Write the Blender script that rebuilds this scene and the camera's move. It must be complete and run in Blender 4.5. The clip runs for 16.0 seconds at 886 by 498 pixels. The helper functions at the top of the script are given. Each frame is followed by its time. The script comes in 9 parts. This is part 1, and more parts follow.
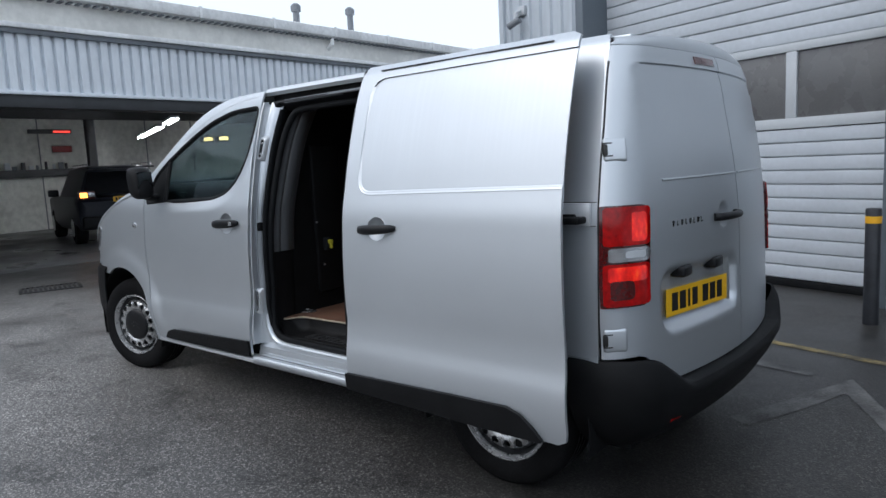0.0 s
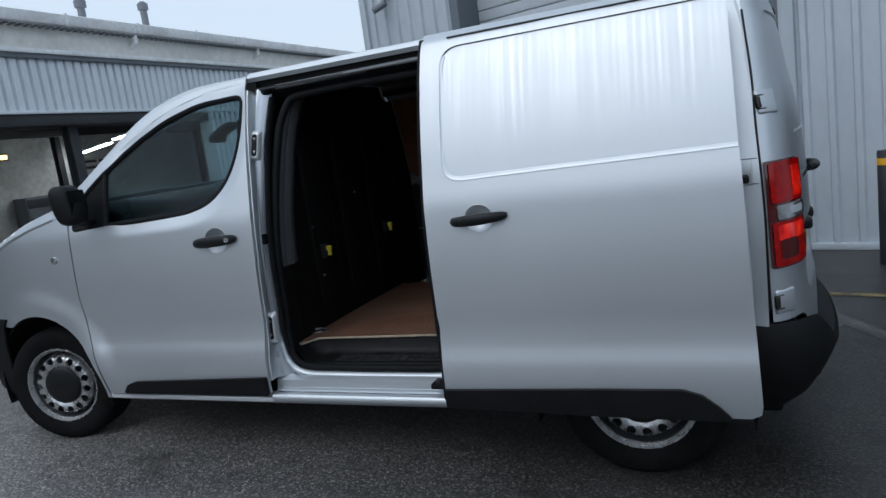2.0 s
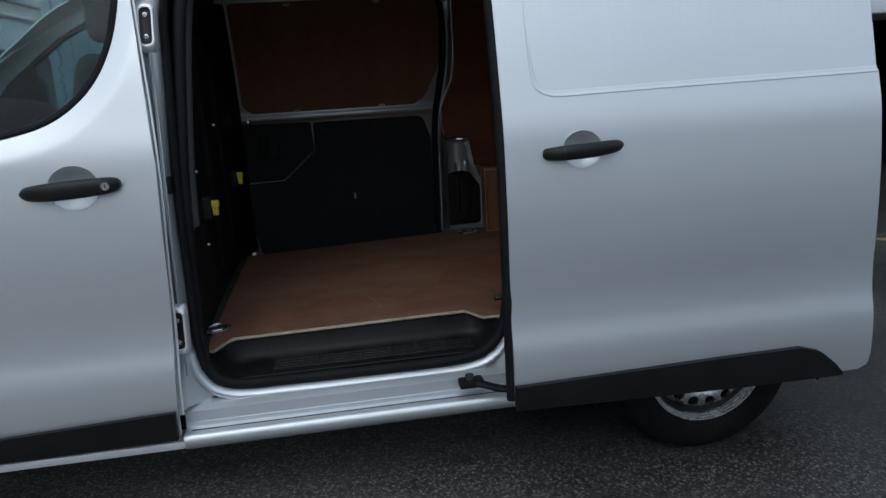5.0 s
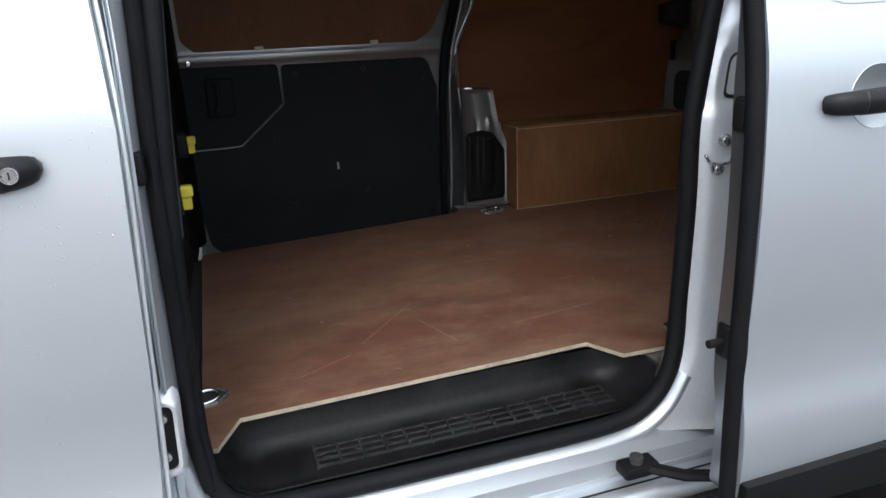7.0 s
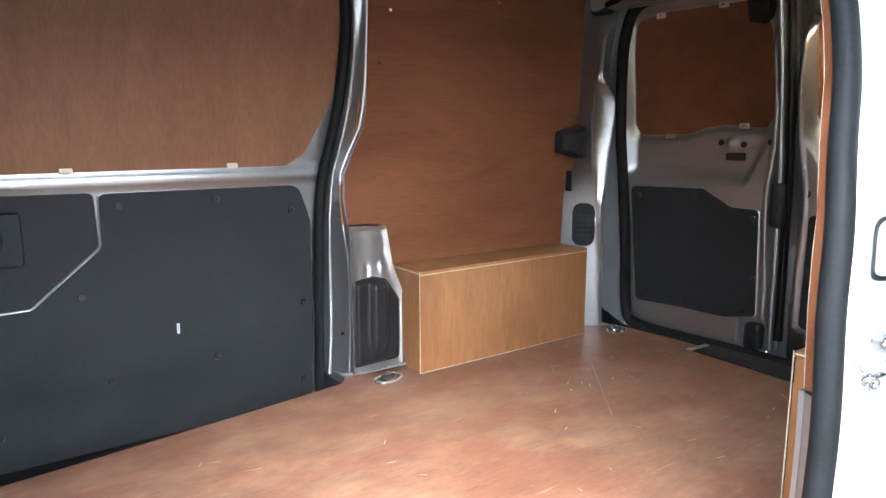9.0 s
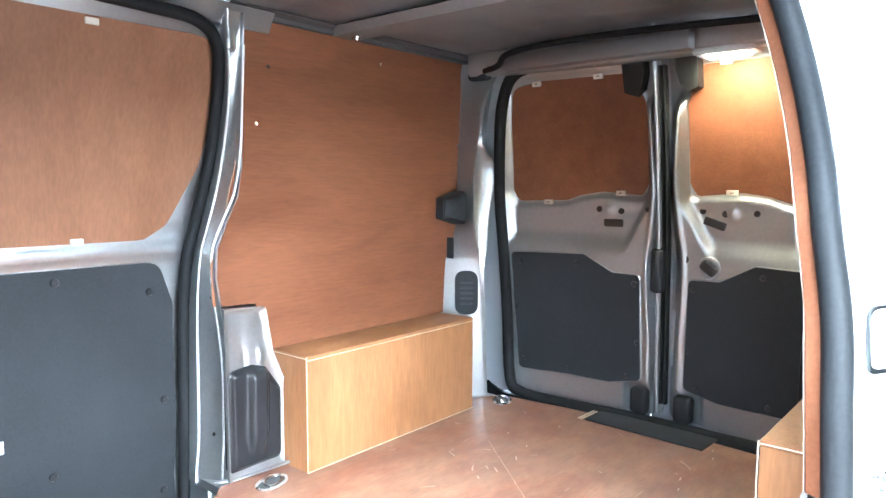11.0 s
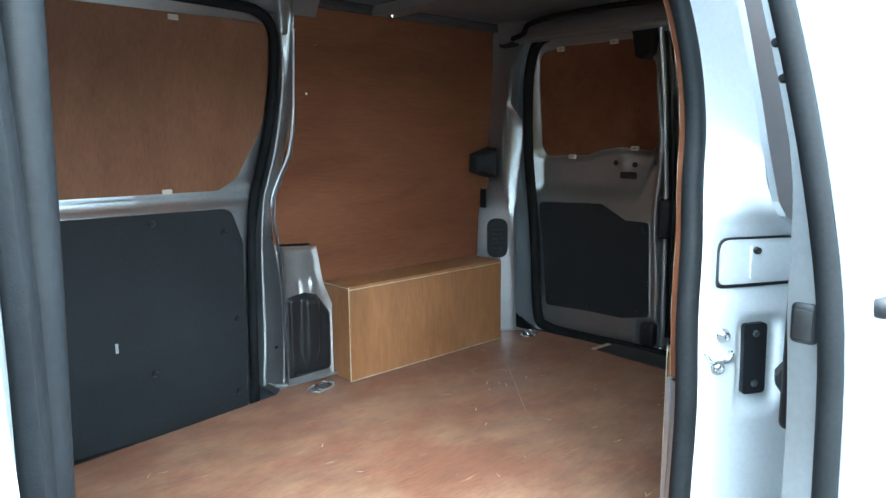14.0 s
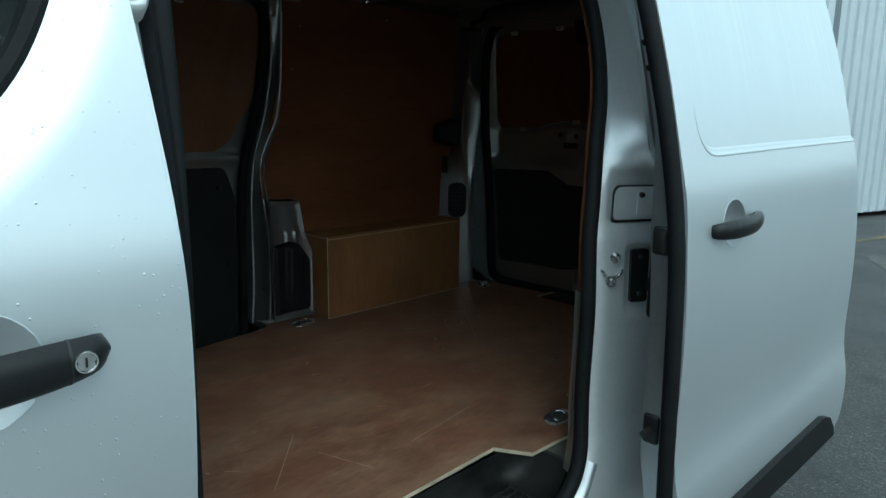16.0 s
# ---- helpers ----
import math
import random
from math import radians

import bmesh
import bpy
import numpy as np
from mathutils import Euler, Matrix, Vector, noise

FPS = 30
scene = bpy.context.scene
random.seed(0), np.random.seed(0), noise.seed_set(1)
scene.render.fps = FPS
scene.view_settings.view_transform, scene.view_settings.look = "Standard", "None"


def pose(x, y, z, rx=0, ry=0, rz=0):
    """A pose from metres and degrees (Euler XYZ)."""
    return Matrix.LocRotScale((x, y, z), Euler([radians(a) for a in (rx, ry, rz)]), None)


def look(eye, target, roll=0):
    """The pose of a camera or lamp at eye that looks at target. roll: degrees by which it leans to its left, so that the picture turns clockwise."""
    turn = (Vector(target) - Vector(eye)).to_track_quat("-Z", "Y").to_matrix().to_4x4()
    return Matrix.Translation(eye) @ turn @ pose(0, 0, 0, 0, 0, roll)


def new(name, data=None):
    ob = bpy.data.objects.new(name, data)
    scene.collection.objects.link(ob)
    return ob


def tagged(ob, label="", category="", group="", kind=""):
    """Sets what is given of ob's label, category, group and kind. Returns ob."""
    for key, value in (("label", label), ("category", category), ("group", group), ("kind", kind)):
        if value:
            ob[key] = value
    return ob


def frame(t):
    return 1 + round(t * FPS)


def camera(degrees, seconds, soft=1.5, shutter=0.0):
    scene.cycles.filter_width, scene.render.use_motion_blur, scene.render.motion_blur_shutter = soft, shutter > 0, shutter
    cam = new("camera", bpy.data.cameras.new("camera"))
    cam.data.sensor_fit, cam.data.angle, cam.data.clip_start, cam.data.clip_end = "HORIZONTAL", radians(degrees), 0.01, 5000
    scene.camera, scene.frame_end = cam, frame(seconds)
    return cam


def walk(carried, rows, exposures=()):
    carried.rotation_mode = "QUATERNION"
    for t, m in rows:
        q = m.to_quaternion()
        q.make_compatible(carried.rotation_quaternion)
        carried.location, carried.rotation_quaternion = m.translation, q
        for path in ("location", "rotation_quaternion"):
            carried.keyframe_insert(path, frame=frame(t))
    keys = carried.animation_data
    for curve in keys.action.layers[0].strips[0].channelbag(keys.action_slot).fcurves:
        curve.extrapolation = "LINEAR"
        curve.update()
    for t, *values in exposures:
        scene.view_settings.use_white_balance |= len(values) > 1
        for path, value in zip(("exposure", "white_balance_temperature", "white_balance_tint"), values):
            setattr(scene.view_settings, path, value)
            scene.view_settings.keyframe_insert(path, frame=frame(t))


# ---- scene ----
cam = camera(65.6, 16.0)
PATH = [
    (0, (1.657, -2.26, 1.406), (0.381, -0.741, 1.154), -2.8),
    (0.5, (1.318, -2.36, 1.431), (0.175, -0.742, 1.155), -2.1),
    (1, (0.991, -2.489, 1.435), (0.061, -0.743, 1.145), -1.3),
    (1.5, (0.691, -2.568, 1.433), (-0.166, -0.788, 1.118), -1.6),
    (2, (0.376, -2.594, 1.446), (-0.4, -0.778, 1.129), -7.8),
    (2.5, (0.027, -2.65, 1.433), (-0.609, -0.779, 1.125), -5.4),
    (3, (-0.287, -2.648, 1.427), (-0.709, -0.729, 1.055), -6.1),
    (3.5, (-0.546, -2.518, 1.402), (-0.93, -0.583, 1.071), -10.8),
    (4, (-0.801, -2.363, 1.389), (-1.121, -0.405, 1.137), -5.9),
    (4.5, (-1.066, -2.19, 1.382), (-1.097, -0.216, 1.062), -4.3),
    (4.7, (-1.129, -2.112, 1.371), (-1.008, -0.157, 0.969), -3.7),
    (6.8, (-1.558, -1.102, 1.274), (-0.977, 0.699, 0.628), -2.5),
    (7, (-1.57, -1.004, 1.271), (-0.99, 0.805, 0.645), -2.5),
    (7.5, (-1.547, -0.772, 1.288), (-0.961, 1.057, 0.728), -1.9),
    (8, (-1.566, -0.611, 1.282), (-0.888, 1.188, 0.731), -0.4),
    (8.2, (-1.648, -0.541, 1.285), (-0.804, 1.2, 0.78), 0.5),
    (10.3, (-1.604, -0.036, 1.351), (-0.288, 1.456, 1.151), -0.9),
    (10.5, (-1.624, -0.025, 1.353), (-0.249, 1.416, 1.169), -0.7),
    (11, (-1.651, -0.017, 1.352), (-0.122, 1.259, 1.167), 0.2),
    (11.5, (-1.659, -0.012, 1.342), (-0.001, 1.082, 1.116), 0.8),
    (12, (-1.661, -0.034, 1.341), (0.012, 1.035, 1.101), -0.1),
    (12.5, (-1.664, -0.048, 1.345), (0.038, 0.981, 1.137), 0.4),
    (13, (-1.671, -0.132, 1.341), (-0.045, 0.999, 1.067), -0.6),
    (13.5, (-1.708, -0.29, 1.349), (-0.253, 1.036, 0.995), 0.9),
    (14, (-1.765, -0.418, 1.37), (-0.425, 1.032, 1.052), -0.4),
    (14.5, (-1.892, -0.541, 1.368), (-0.555, 0.92, 1.093), 0.3),
    (15, (-2.008, -0.652, 1.354), (-0.622, 0.744, 0.994), 0.6),
    (15.5, (-2.033, -0.691, 1.362), (-0.649, 0.712, 1.02), 0.3),
    (16, (-2.04, -0.717, 1.353), (-0.637, 0.656, 0.969), 0.7),
]
EXPOSURES = [(0.0, 0.0, 6000, 10), (1.0, -0.15, 5850, 8), (2.0, -0.46, 5720, 7), (3.0, -0.46, 5730, 6), (4.0, -0.42, 5780, 6), (4.7, -0.42, 5800, 6), (6.8, 0.7, 6150, 10), (7.0, 0.95, 6200, 10), (7.5, 2.0, 6200, 10), (8.0, 2.9, 6200, 10), (8.2, 3.1, 6200, 10),
             (10.3, 6.0, 5620, 5), (10.6, 6.0, 5580, 5), (11.0, 5.82, 5420, 2), (11.5, 4.55, 5420, 0), (12.0, 4.02, 5330, -1), (13.0, 3.75, 5330, -3), (14.0, 3.75, 5280, -6), (14.5, 1.72, 5620, -6), (15.0, 0.38, 5500, -14), (16.0, 0.34, 5500, -14)]
walk(cam, [(t, look(eye, target, roll)) for t, eye, target, roll in PATH], EXPOSURES)

# ---- world, sun and large lights ----
world = bpy.data.worlds.new("overcast_sky")
scene.world = world
world.use_nodes = True
wn, wl = world.node_tree.nodes, world.node_tree.links
wn.clear()
sky = wn.new("ShaderNodeTexSky")
sky.sky_type, sky.sun_disc = "NISHITA", False
sky.sun_elevation, sky.sun_rotation = radians(48), radians(200)
sky.dust_density, sky.ozone_density = 4.0, 1.0
sky_bg = wn.new("ShaderNodeBackground")
sky_bg.inputs["Strength"].default_value = 0.05
cloud_bg = wn.new("ShaderNodeBackground")
cloud_bg.inputs["Color"].default_value = (0.93, 0.97, 1.0, 1)
cloud_bg.inputs["Strength"].default_value = 0.98
sky_add = wn.new("ShaderNodeAddShader")
sky_out = wn.new("ShaderNodeOutputWorld")
wl.new(sky.outputs["Color"], sky_bg.inputs["Color"])
wl.new(sky_bg.outputs[0], sky_add.inputs[0])
wl.new(cloud_bg.outputs[0], sky_add.inputs[1])
wl.new(sky_add.outputs[0], sky_out.inputs["Surface"])

sun_data = bpy.data.lights.new("sun", "SUN")
sun_data.energy, sun_data.angle, sun_data.color = 0.5, radians(40), (1.0, 0.97, 0.93)
sun = new("sun", sun_data)
sun.matrix_world = look((-4, -8, 12), (0, 0, 0))

# ---- materials ----
def material(name, colour, rough=0.5, metal=0.0, vary=0.08, scale=6.0, fine=60.0, bump=0.0, bump_scale=80.0,
             spec=0.5, coat=0.0, rough_vary=0.0, stretch=(1, 1, 1), second=None, second_amount=0.5, per_object=0.0):
    """A principled material whose colour, gloss and relief vary at two scales, in metres of the world."""
    m = bpy.data.materials.new(name)
    m.use_nodes = True
    n, l = m.node_tree.nodes, m.node_tree.links
    b = n["Principled BSDF"]
    b.inputs["Metallic"].default_value, b.inputs["Roughness"].default_value = metal, rough
    b.inputs["Specular IOR Level"].default_value, b.inputs["Coat Weight"].default_value = spec, coat
    b.inputs["Coat Roughness"].default_value = 0.08
    geo = n.new("ShaderNodeNewGeometry")
    mp = n.new("ShaderNodeMapping")
    mp.inputs["Scale"].default_value = stretch
    l.new(geo.outputs["Position"], mp.inputs["Vector"])
    big, small = n.new("ShaderNodeTexNoise"), n.new("ShaderNodeTexNoise")
    for node, s, d in ((big, scale, 4), (small, fine, 3)):
        node.inputs["Scale"].default_value, node.inputs["Detail"].default_value = s, d
        l.new(mp.outputs[0], node.inputs["Vector"])
    mix = n.new("ShaderNodeMix")
    mix.data_type = "FLOAT"
    mix.inputs[0].default_value = 0.4
    l.new(big.outputs[0], mix.inputs[2])
    l.new(small.outputs[0], mix.inputs[3])
    ramp = n.new("ShaderNodeValToRGB")
    lo = tuple(c * (1 - vary) for c in colour)
    hi = second if second else tuple(min(1, c * (1 + vary)) for c in colour)
    ramp.color_ramp.elements[0].position, ramp.color_ramp.elements[1].position = 0.5 - 0.5 * second_amount * 0.5, 0.5 + 0.5 * second_amount * 0.5
    ramp.color_ramp.elements[0].color, ramp.color_ramp.elements[1].color = (*lo, 1), (*hi, 1)
    l.new(mix.outputs[0], ramp.inputs[0])
    last = ramp.outputs[0]
    if per_object:
        info, scl = n.new("ShaderNodeObjectInfo"), n.new("ShaderNodeMapRange")
        scl.inputs[3].default_value, scl.inputs[4].default_value = 1 - per_object, 1 + per_object
        l.new(info.outputs["Random"], scl.inputs[0])
        mul = n.new("ShaderNodeVectorMath")
        mul.operation = "SCALE"
        l.new(last, mul.inputs[0])
        l.new(scl.outputs[0], mul.inputs["Scale"])
        last = mul.outputs[0]
    l.new(last, b.inputs["Base Color"])
    if rough_vary:
        rr = n.new("ShaderNodeMapRange")
        rr.inputs[1].default_value, rr.inputs[2].default_value = 0.35, 0.65
        rr.inputs[3].default_value, rr.inputs[4].default_value = max(0.02, rough - rough_vary), min(1, rough + rough_vary)
        l.new(big.outputs[0], rr.inputs[0])
        l.new(rr.outputs[0], b.inputs["Roughness"])
    if bump:
        tex, bp = n.new("ShaderNodeTexNoise"), n.new("ShaderNodeBump")
        tex.inputs["Scale"].default_value, tex.inputs["Detail"].default_value = bump_scale, 4
        bp.inputs["Strength"].default_value, bp.inputs["Distance"].default_value = bump, 0.004
        l.new(mp.outputs[0], tex.inputs["Vector"])
        l.new(tex.outputs[0], bp.inputs["Height"])
        l.new(bp.outputs[0], b.inputs["Normal"])
    return m


def bsdf(m):
    return m.node_tree.nodes["Principled BSDF"]


def lamp_material(name, colour, strength):
    m = material(name, colour, 0.4)
    bsdf(m).inputs["Emission Color"].default_value = (*colour, 1)
    bsdf(m).inputs["Emission Strength"].default_value = strength
    return m


def glass_material(name, colour, rough=0.0):
    m = material(name, colour, rough, vary=0.0)
    for link in list(bsdf(m).inputs["Base Color"].links):
        m.node_tree.links.remove(link)
    bsdf(m).inputs["Base Color"].default_value = (*colour, 1)
    bsdf(m).inputs["Transmission Weight"].default_value = 1.0
    bsdf(m).inputs["IOR"].default_value = 1.22
    return m


def wood_material(name, dark, light, rough, grain_axis="x"):
    """Rotary-cut plywood: a broad cloudy figure drawn out along the grain, fine streaks and a few small knots."""
    m = bpy.data.materials.new(name)
    m.use_nodes = True
    n, l = m.node_tree.nodes, m.node_tree.links
    b = n["Principled BSDF"]
    b.inputs["Specular IOR Level"].default_value = 0.22
    geo = n.new("ShaderNodeNewGeometry")
    along = {"x": (1, 0, 0), "z": (0, 0, 1)}[grain_axis]

    def noise(scale, squeeze, detail, rough_, distort=0.0):
        mp, tex = n.new("ShaderNodeMapping"), n.new("ShaderNodeTexNoise")
        mp.inputs["Scale"].default_value = tuple(squeeze if a else 1.0 for a in along)
        tex.inputs["Scale"].default_value, tex.inputs["Detail"].default_value = scale, detail
        tex.inputs["Roughness"].default_value, tex.inputs["Distortion"].default_value = rough_, distort
        l.new(geo.outputs["Position"], mp.inputs["Vector"])
        l.new(mp.outputs[0], tex.inputs["Vector"])
        return tex.outputs[0]

    def spread(value, lo, hi, a, c):
        r = n.new("ShaderNodeMapRange")
        r.inputs[1].default_value, r.inputs[2].default_value, r.inputs[3].default_value, r.inputs[4].default_value = lo, hi, a, c
        l.new(value, r.inputs[0])
        return r.outputs[0]

    def scaled(colour, value):
        q = n.new("ShaderNodeVectorMath")
        q.operation = "SCALE"
        l.new(colour, q.inputs[0])
        l.new(value, q.inputs["Scale"])
        return q.outputs[0]

    figure, streak, pores = noise(5.0, 0.38, 7, 0.62, 0.6), noise(26.0, 0.12, 4, 0.6), noise(150.0, 0.12, 2, 0.5)
    ramp = n.new("ShaderNodeValToRGB")
    ramp.color_ramp.elements[0].position, ramp.color_ramp.elements[1].position = 0.32, 0.68
    ramp.color_ramp.elements[0].color, ramp.color_ramp.elements[1].color = (*dark, 1), (*light, 1)
    l.new(figure, ramp.inputs[0])
    col = scaled(ramp.outputs[0], spread(streak, 0.32, 0.68, 0.94, 1.06))
    col = scaled(col, spread(pores, 0.35, 0.65, 0.93, 1.07))
    # small dark knots, far apart
    mp, vor = n.new("ShaderNodeMapping"), n.new("ShaderNodeTexVoronoi")
    mp.inputs["Scale"].default_value = tuple(1.6 if a else 4.0 for a in along)
    vor.inputs["Scale"].default_value = 1.1
    l.new(geo.outputs["Position"], mp.inputs["Vector"])
    l.new(mp.outputs[0], vor.inputs["Vector"])
    col = scaled(col, spread(vor.outputs["Distance"], 0.015, 0.055, 0.55, 1.0))
    l.new(col, b.inputs["Base Color"])
    l.new(spread(figure, 0.35, 0.65, rough - 0.05, rough + 0.07), b.inputs["Roughness"])
    bp = n.new("ShaderNodeBump")
    bp.inputs["Strength"].default_value, bp.inputs["Distance"].default_value = 0.05, 0.002
    l.new(streak, bp.inputs["Height"])
    l.new(bp.outputs[0], b.inputs["Normal"])
    return m


def worn_floor_material(name, ruddy, pale, dark_mark, light_mark):
    """Trodden plywood: ruddy and rubbed-grey blotches, short grain flecks, dark and pale scrapes."""
    m = bpy.data.materials.new(name)
    m.use_nodes = True
    n, l = m.node_tree.nodes, m.node_tree.links
    b = n["Principled BSDF"]
    b.inputs["Specular IOR Level"].default_value = 0.3
    geo = n.new("ShaderNodeNewGeometry")

    def noise(scale, stretch, detail, rough, turn=0.0, distort=0.0):
        mp, tex = n.new("ShaderNodeMapping"), n.new("ShaderNodeTexNoise")
        mp.inputs["Scale"].default_value = stretch
        mp.inputs["Rotation"].default_value = (0, 0, radians(turn))
        tex.inputs["Scale"].default_value, tex.inputs["Detail"].default_value = scale, detail
        tex.inputs["Roughness"].default_value, tex.inputs["Distortion"].default_value = rough, distort
        l.new(geo.outputs["Position"], mp.inputs["Vector"])
        l.new(mp.outputs[0], tex.inputs["Vector"])
        return tex.outputs[0]

    def spread(value, lo, hi, a=0.0, c=1.0):
        r = n.new("ShaderNodeMapRange")
        r.inputs[1].default_value, r.inputs[2].default_value, r.inputs[3].default_value, r.inputs[4].default_value = lo, hi, a, c
        l.new(value, r.inputs[0])
        return r.outputs[0]

    def blend(fac, first, second):
        x = n.new("ShaderNodeMix")
        x.data_type = "RGBA"
        l.new(fac, x.inputs[0])
        if isinstance(first, tuple):
            x.inputs[6].default_value = (*first, 1)
        else:
            l.new(first, x.inputs[6])
        x.inputs[7].default_value = (*second, 1)
        return x.outputs[2]

    def scaled(colour, value):
        s = n.new("ShaderNodeVectorMath")
        s.operation = "SCALE"
        l.new(colour, s.inputs[0])
        l.new(value, s.inputs["Scale"])
        return s.outputs[0]

    blotch = noise(3.2, (1.0, 1.35, 1), 10, 0.68)
    cloud = noise(9.0, (0.75, 1.5, 1), 9, 0.70, 8)
    fleck = noise(60.0, (0.35, 2.2, 1), 4, 0.6, 6)
    col = blend(spread(blotch, 0.40, 0.62, 0.0, 0.85), ruddy, pale)
    col = scaled(col, spread(cloud, 0.33, 0.67, 0.74, 1.24))
    col = scaled(col, spread(fleck, 0.30, 0.70, 0.88, 1.12))
    for turn, scale, colour, strength in ((18, 12.0, light_mark, 0.45), (70, 9.0, light_mark, 0.35), (-25, 11.0, dark_mark, 0.5), (40, 14.0, dark_mark, 0.4)):
        col = blend(spread(noise(scale, (0.6, 6, 1), 3, 0.55, turn), 0.71, 0.77, 0.0, strength), col, colour)
    l.new(col, b.inputs["Base Color"])
    l.new(spread(cloud, 0.35, 0.65, 0.40, 0.56), b.inputs["Roughness"])
    bp = n.new("ShaderNodeBump")
    bp.inputs["Strength"].default_value, bp.inputs["Distance"].default_value = 0.14, 0.002
    l.new(fleck, bp.inputs["Height"])
    l.new(bp.outputs[0], b.inputs["Normal"])
    return m


def rain_paint(name, colour, runs):
    """Metallic paint with rain: dried-on drops and, above the waist, pale vertical runs."""
    m = material(name, colour, 0.43, 0.82, vary=0.02, scale=2.0, fine=900.0, coat=0.34)
    n, l = m.node_tree.nodes, m.node_tree.links
    b = bsdf(m)
    b.inputs["Coat Roughness"].default_value = 0.17
    geo = n.new("ShaderNodeNewGeometry")
    drops = n.new("ShaderNodeTexVoronoi")
    drops.inputs["Scale"].default_value = 105
    cut = n.new("ShaderNodeMapRange")
    cut.interpolation_type = "SMOOTHSTEP"
    cut.inputs[1].default_value, cut.inputs[2].default_value = 0.03, 0.19
    cut.inputs[3].default_value, cut.inputs[4].default_value = 1.0, 0.0
    l.new(geo.outputs["Position"], drops.inputs["Vector"])
    l.new(drops.outputs["Distance"], cut.inputs[0])
    rare = n.new("ShaderNodeMath")
    rare.operation = "GREATER_THAN"
    rare.inputs[1].default_value = 0.74
    sep = n.new("ShaderNodeSeparateColor")
    l.new(drops.outputs["Color"], sep.inputs[0])
    l.new(sep.outputs[0], rare.inputs[0])
    keep = n.new("ShaderNodeMath")
    keep.operation = "MULTIPLY"
    l.new(cut.outputs[0], keep.inputs[0])
    l.new(rare.outputs[0], keep.inputs[1])
    height = keep.outputs[0]
    if runs:
        mp, streak, sc = n.new("ShaderNodeMapping"), n.new("ShaderNodeTexNoise"), n.new("ShaderNodeMapRange")
        mp.inputs["Scale"].default_value = (64, 2, 0.5)
        streak.inputs["Scale"].default_value, streak.inputs["Detail"].default_value, streak.inputs["Distortion"].default_value = 1.0, 3, 0.25
        sc.inputs[1].default_value, sc.inputs[2].default_value, sc.inputs[4].default_value = 0.46, 0.74, runs
        l.new(geo.outputs["Position"], mp.inputs["Vector"])
        l.new(mp.outputs[0], streak.inputs["Vector"])
        l.new(streak.outputs[0], sc.inputs[0])
        xyz, fade, mul, add = n.new("ShaderNodeSeparateXYZ"), n.new("ShaderNodeMapRange"), n.new("ShaderNodeMath"), n.new("ShaderNodeMath")
        fade.inputs[1].default_value, fade.inputs[2].default_value = 1.30, 1.55
        mul.operation, add.operation = "MULTIPLY", "ADD"
        l.new(geo.outputs["Position"], xyz.inputs[0])
        l.new(xyz.outputs[2], fade.inputs[0])
        l.new(fade.outputs[0], mul.inputs[0])
        l.new(sc.outputs[0], mul.inputs[1])
        l.new(mul.outputs[0], add.inputs[0])
        l.new(height, add.inputs[1])
        height = add.outputs[0]
        rg = n.new("ShaderNodeMapRange")
        rg.inputs[2].default_value, rg.inputs[3].default_value, rg.inputs[4].default_value = 0.20, 0.47, 0.30
        l.new(mul.outputs[0], rg.inputs[0])
        l.new(rg.outputs[0], b.inputs["Roughness"])
    bp = n.new("ShaderNodeBump")
    bp.inputs["Strength"].default_value, bp.inputs["Distance"].default_value = 0.45, 0.0014
    l.new(height, bp.inputs["Height"])
    l.new(bp.outputs[0], b.inputs["Normal"])
    return m


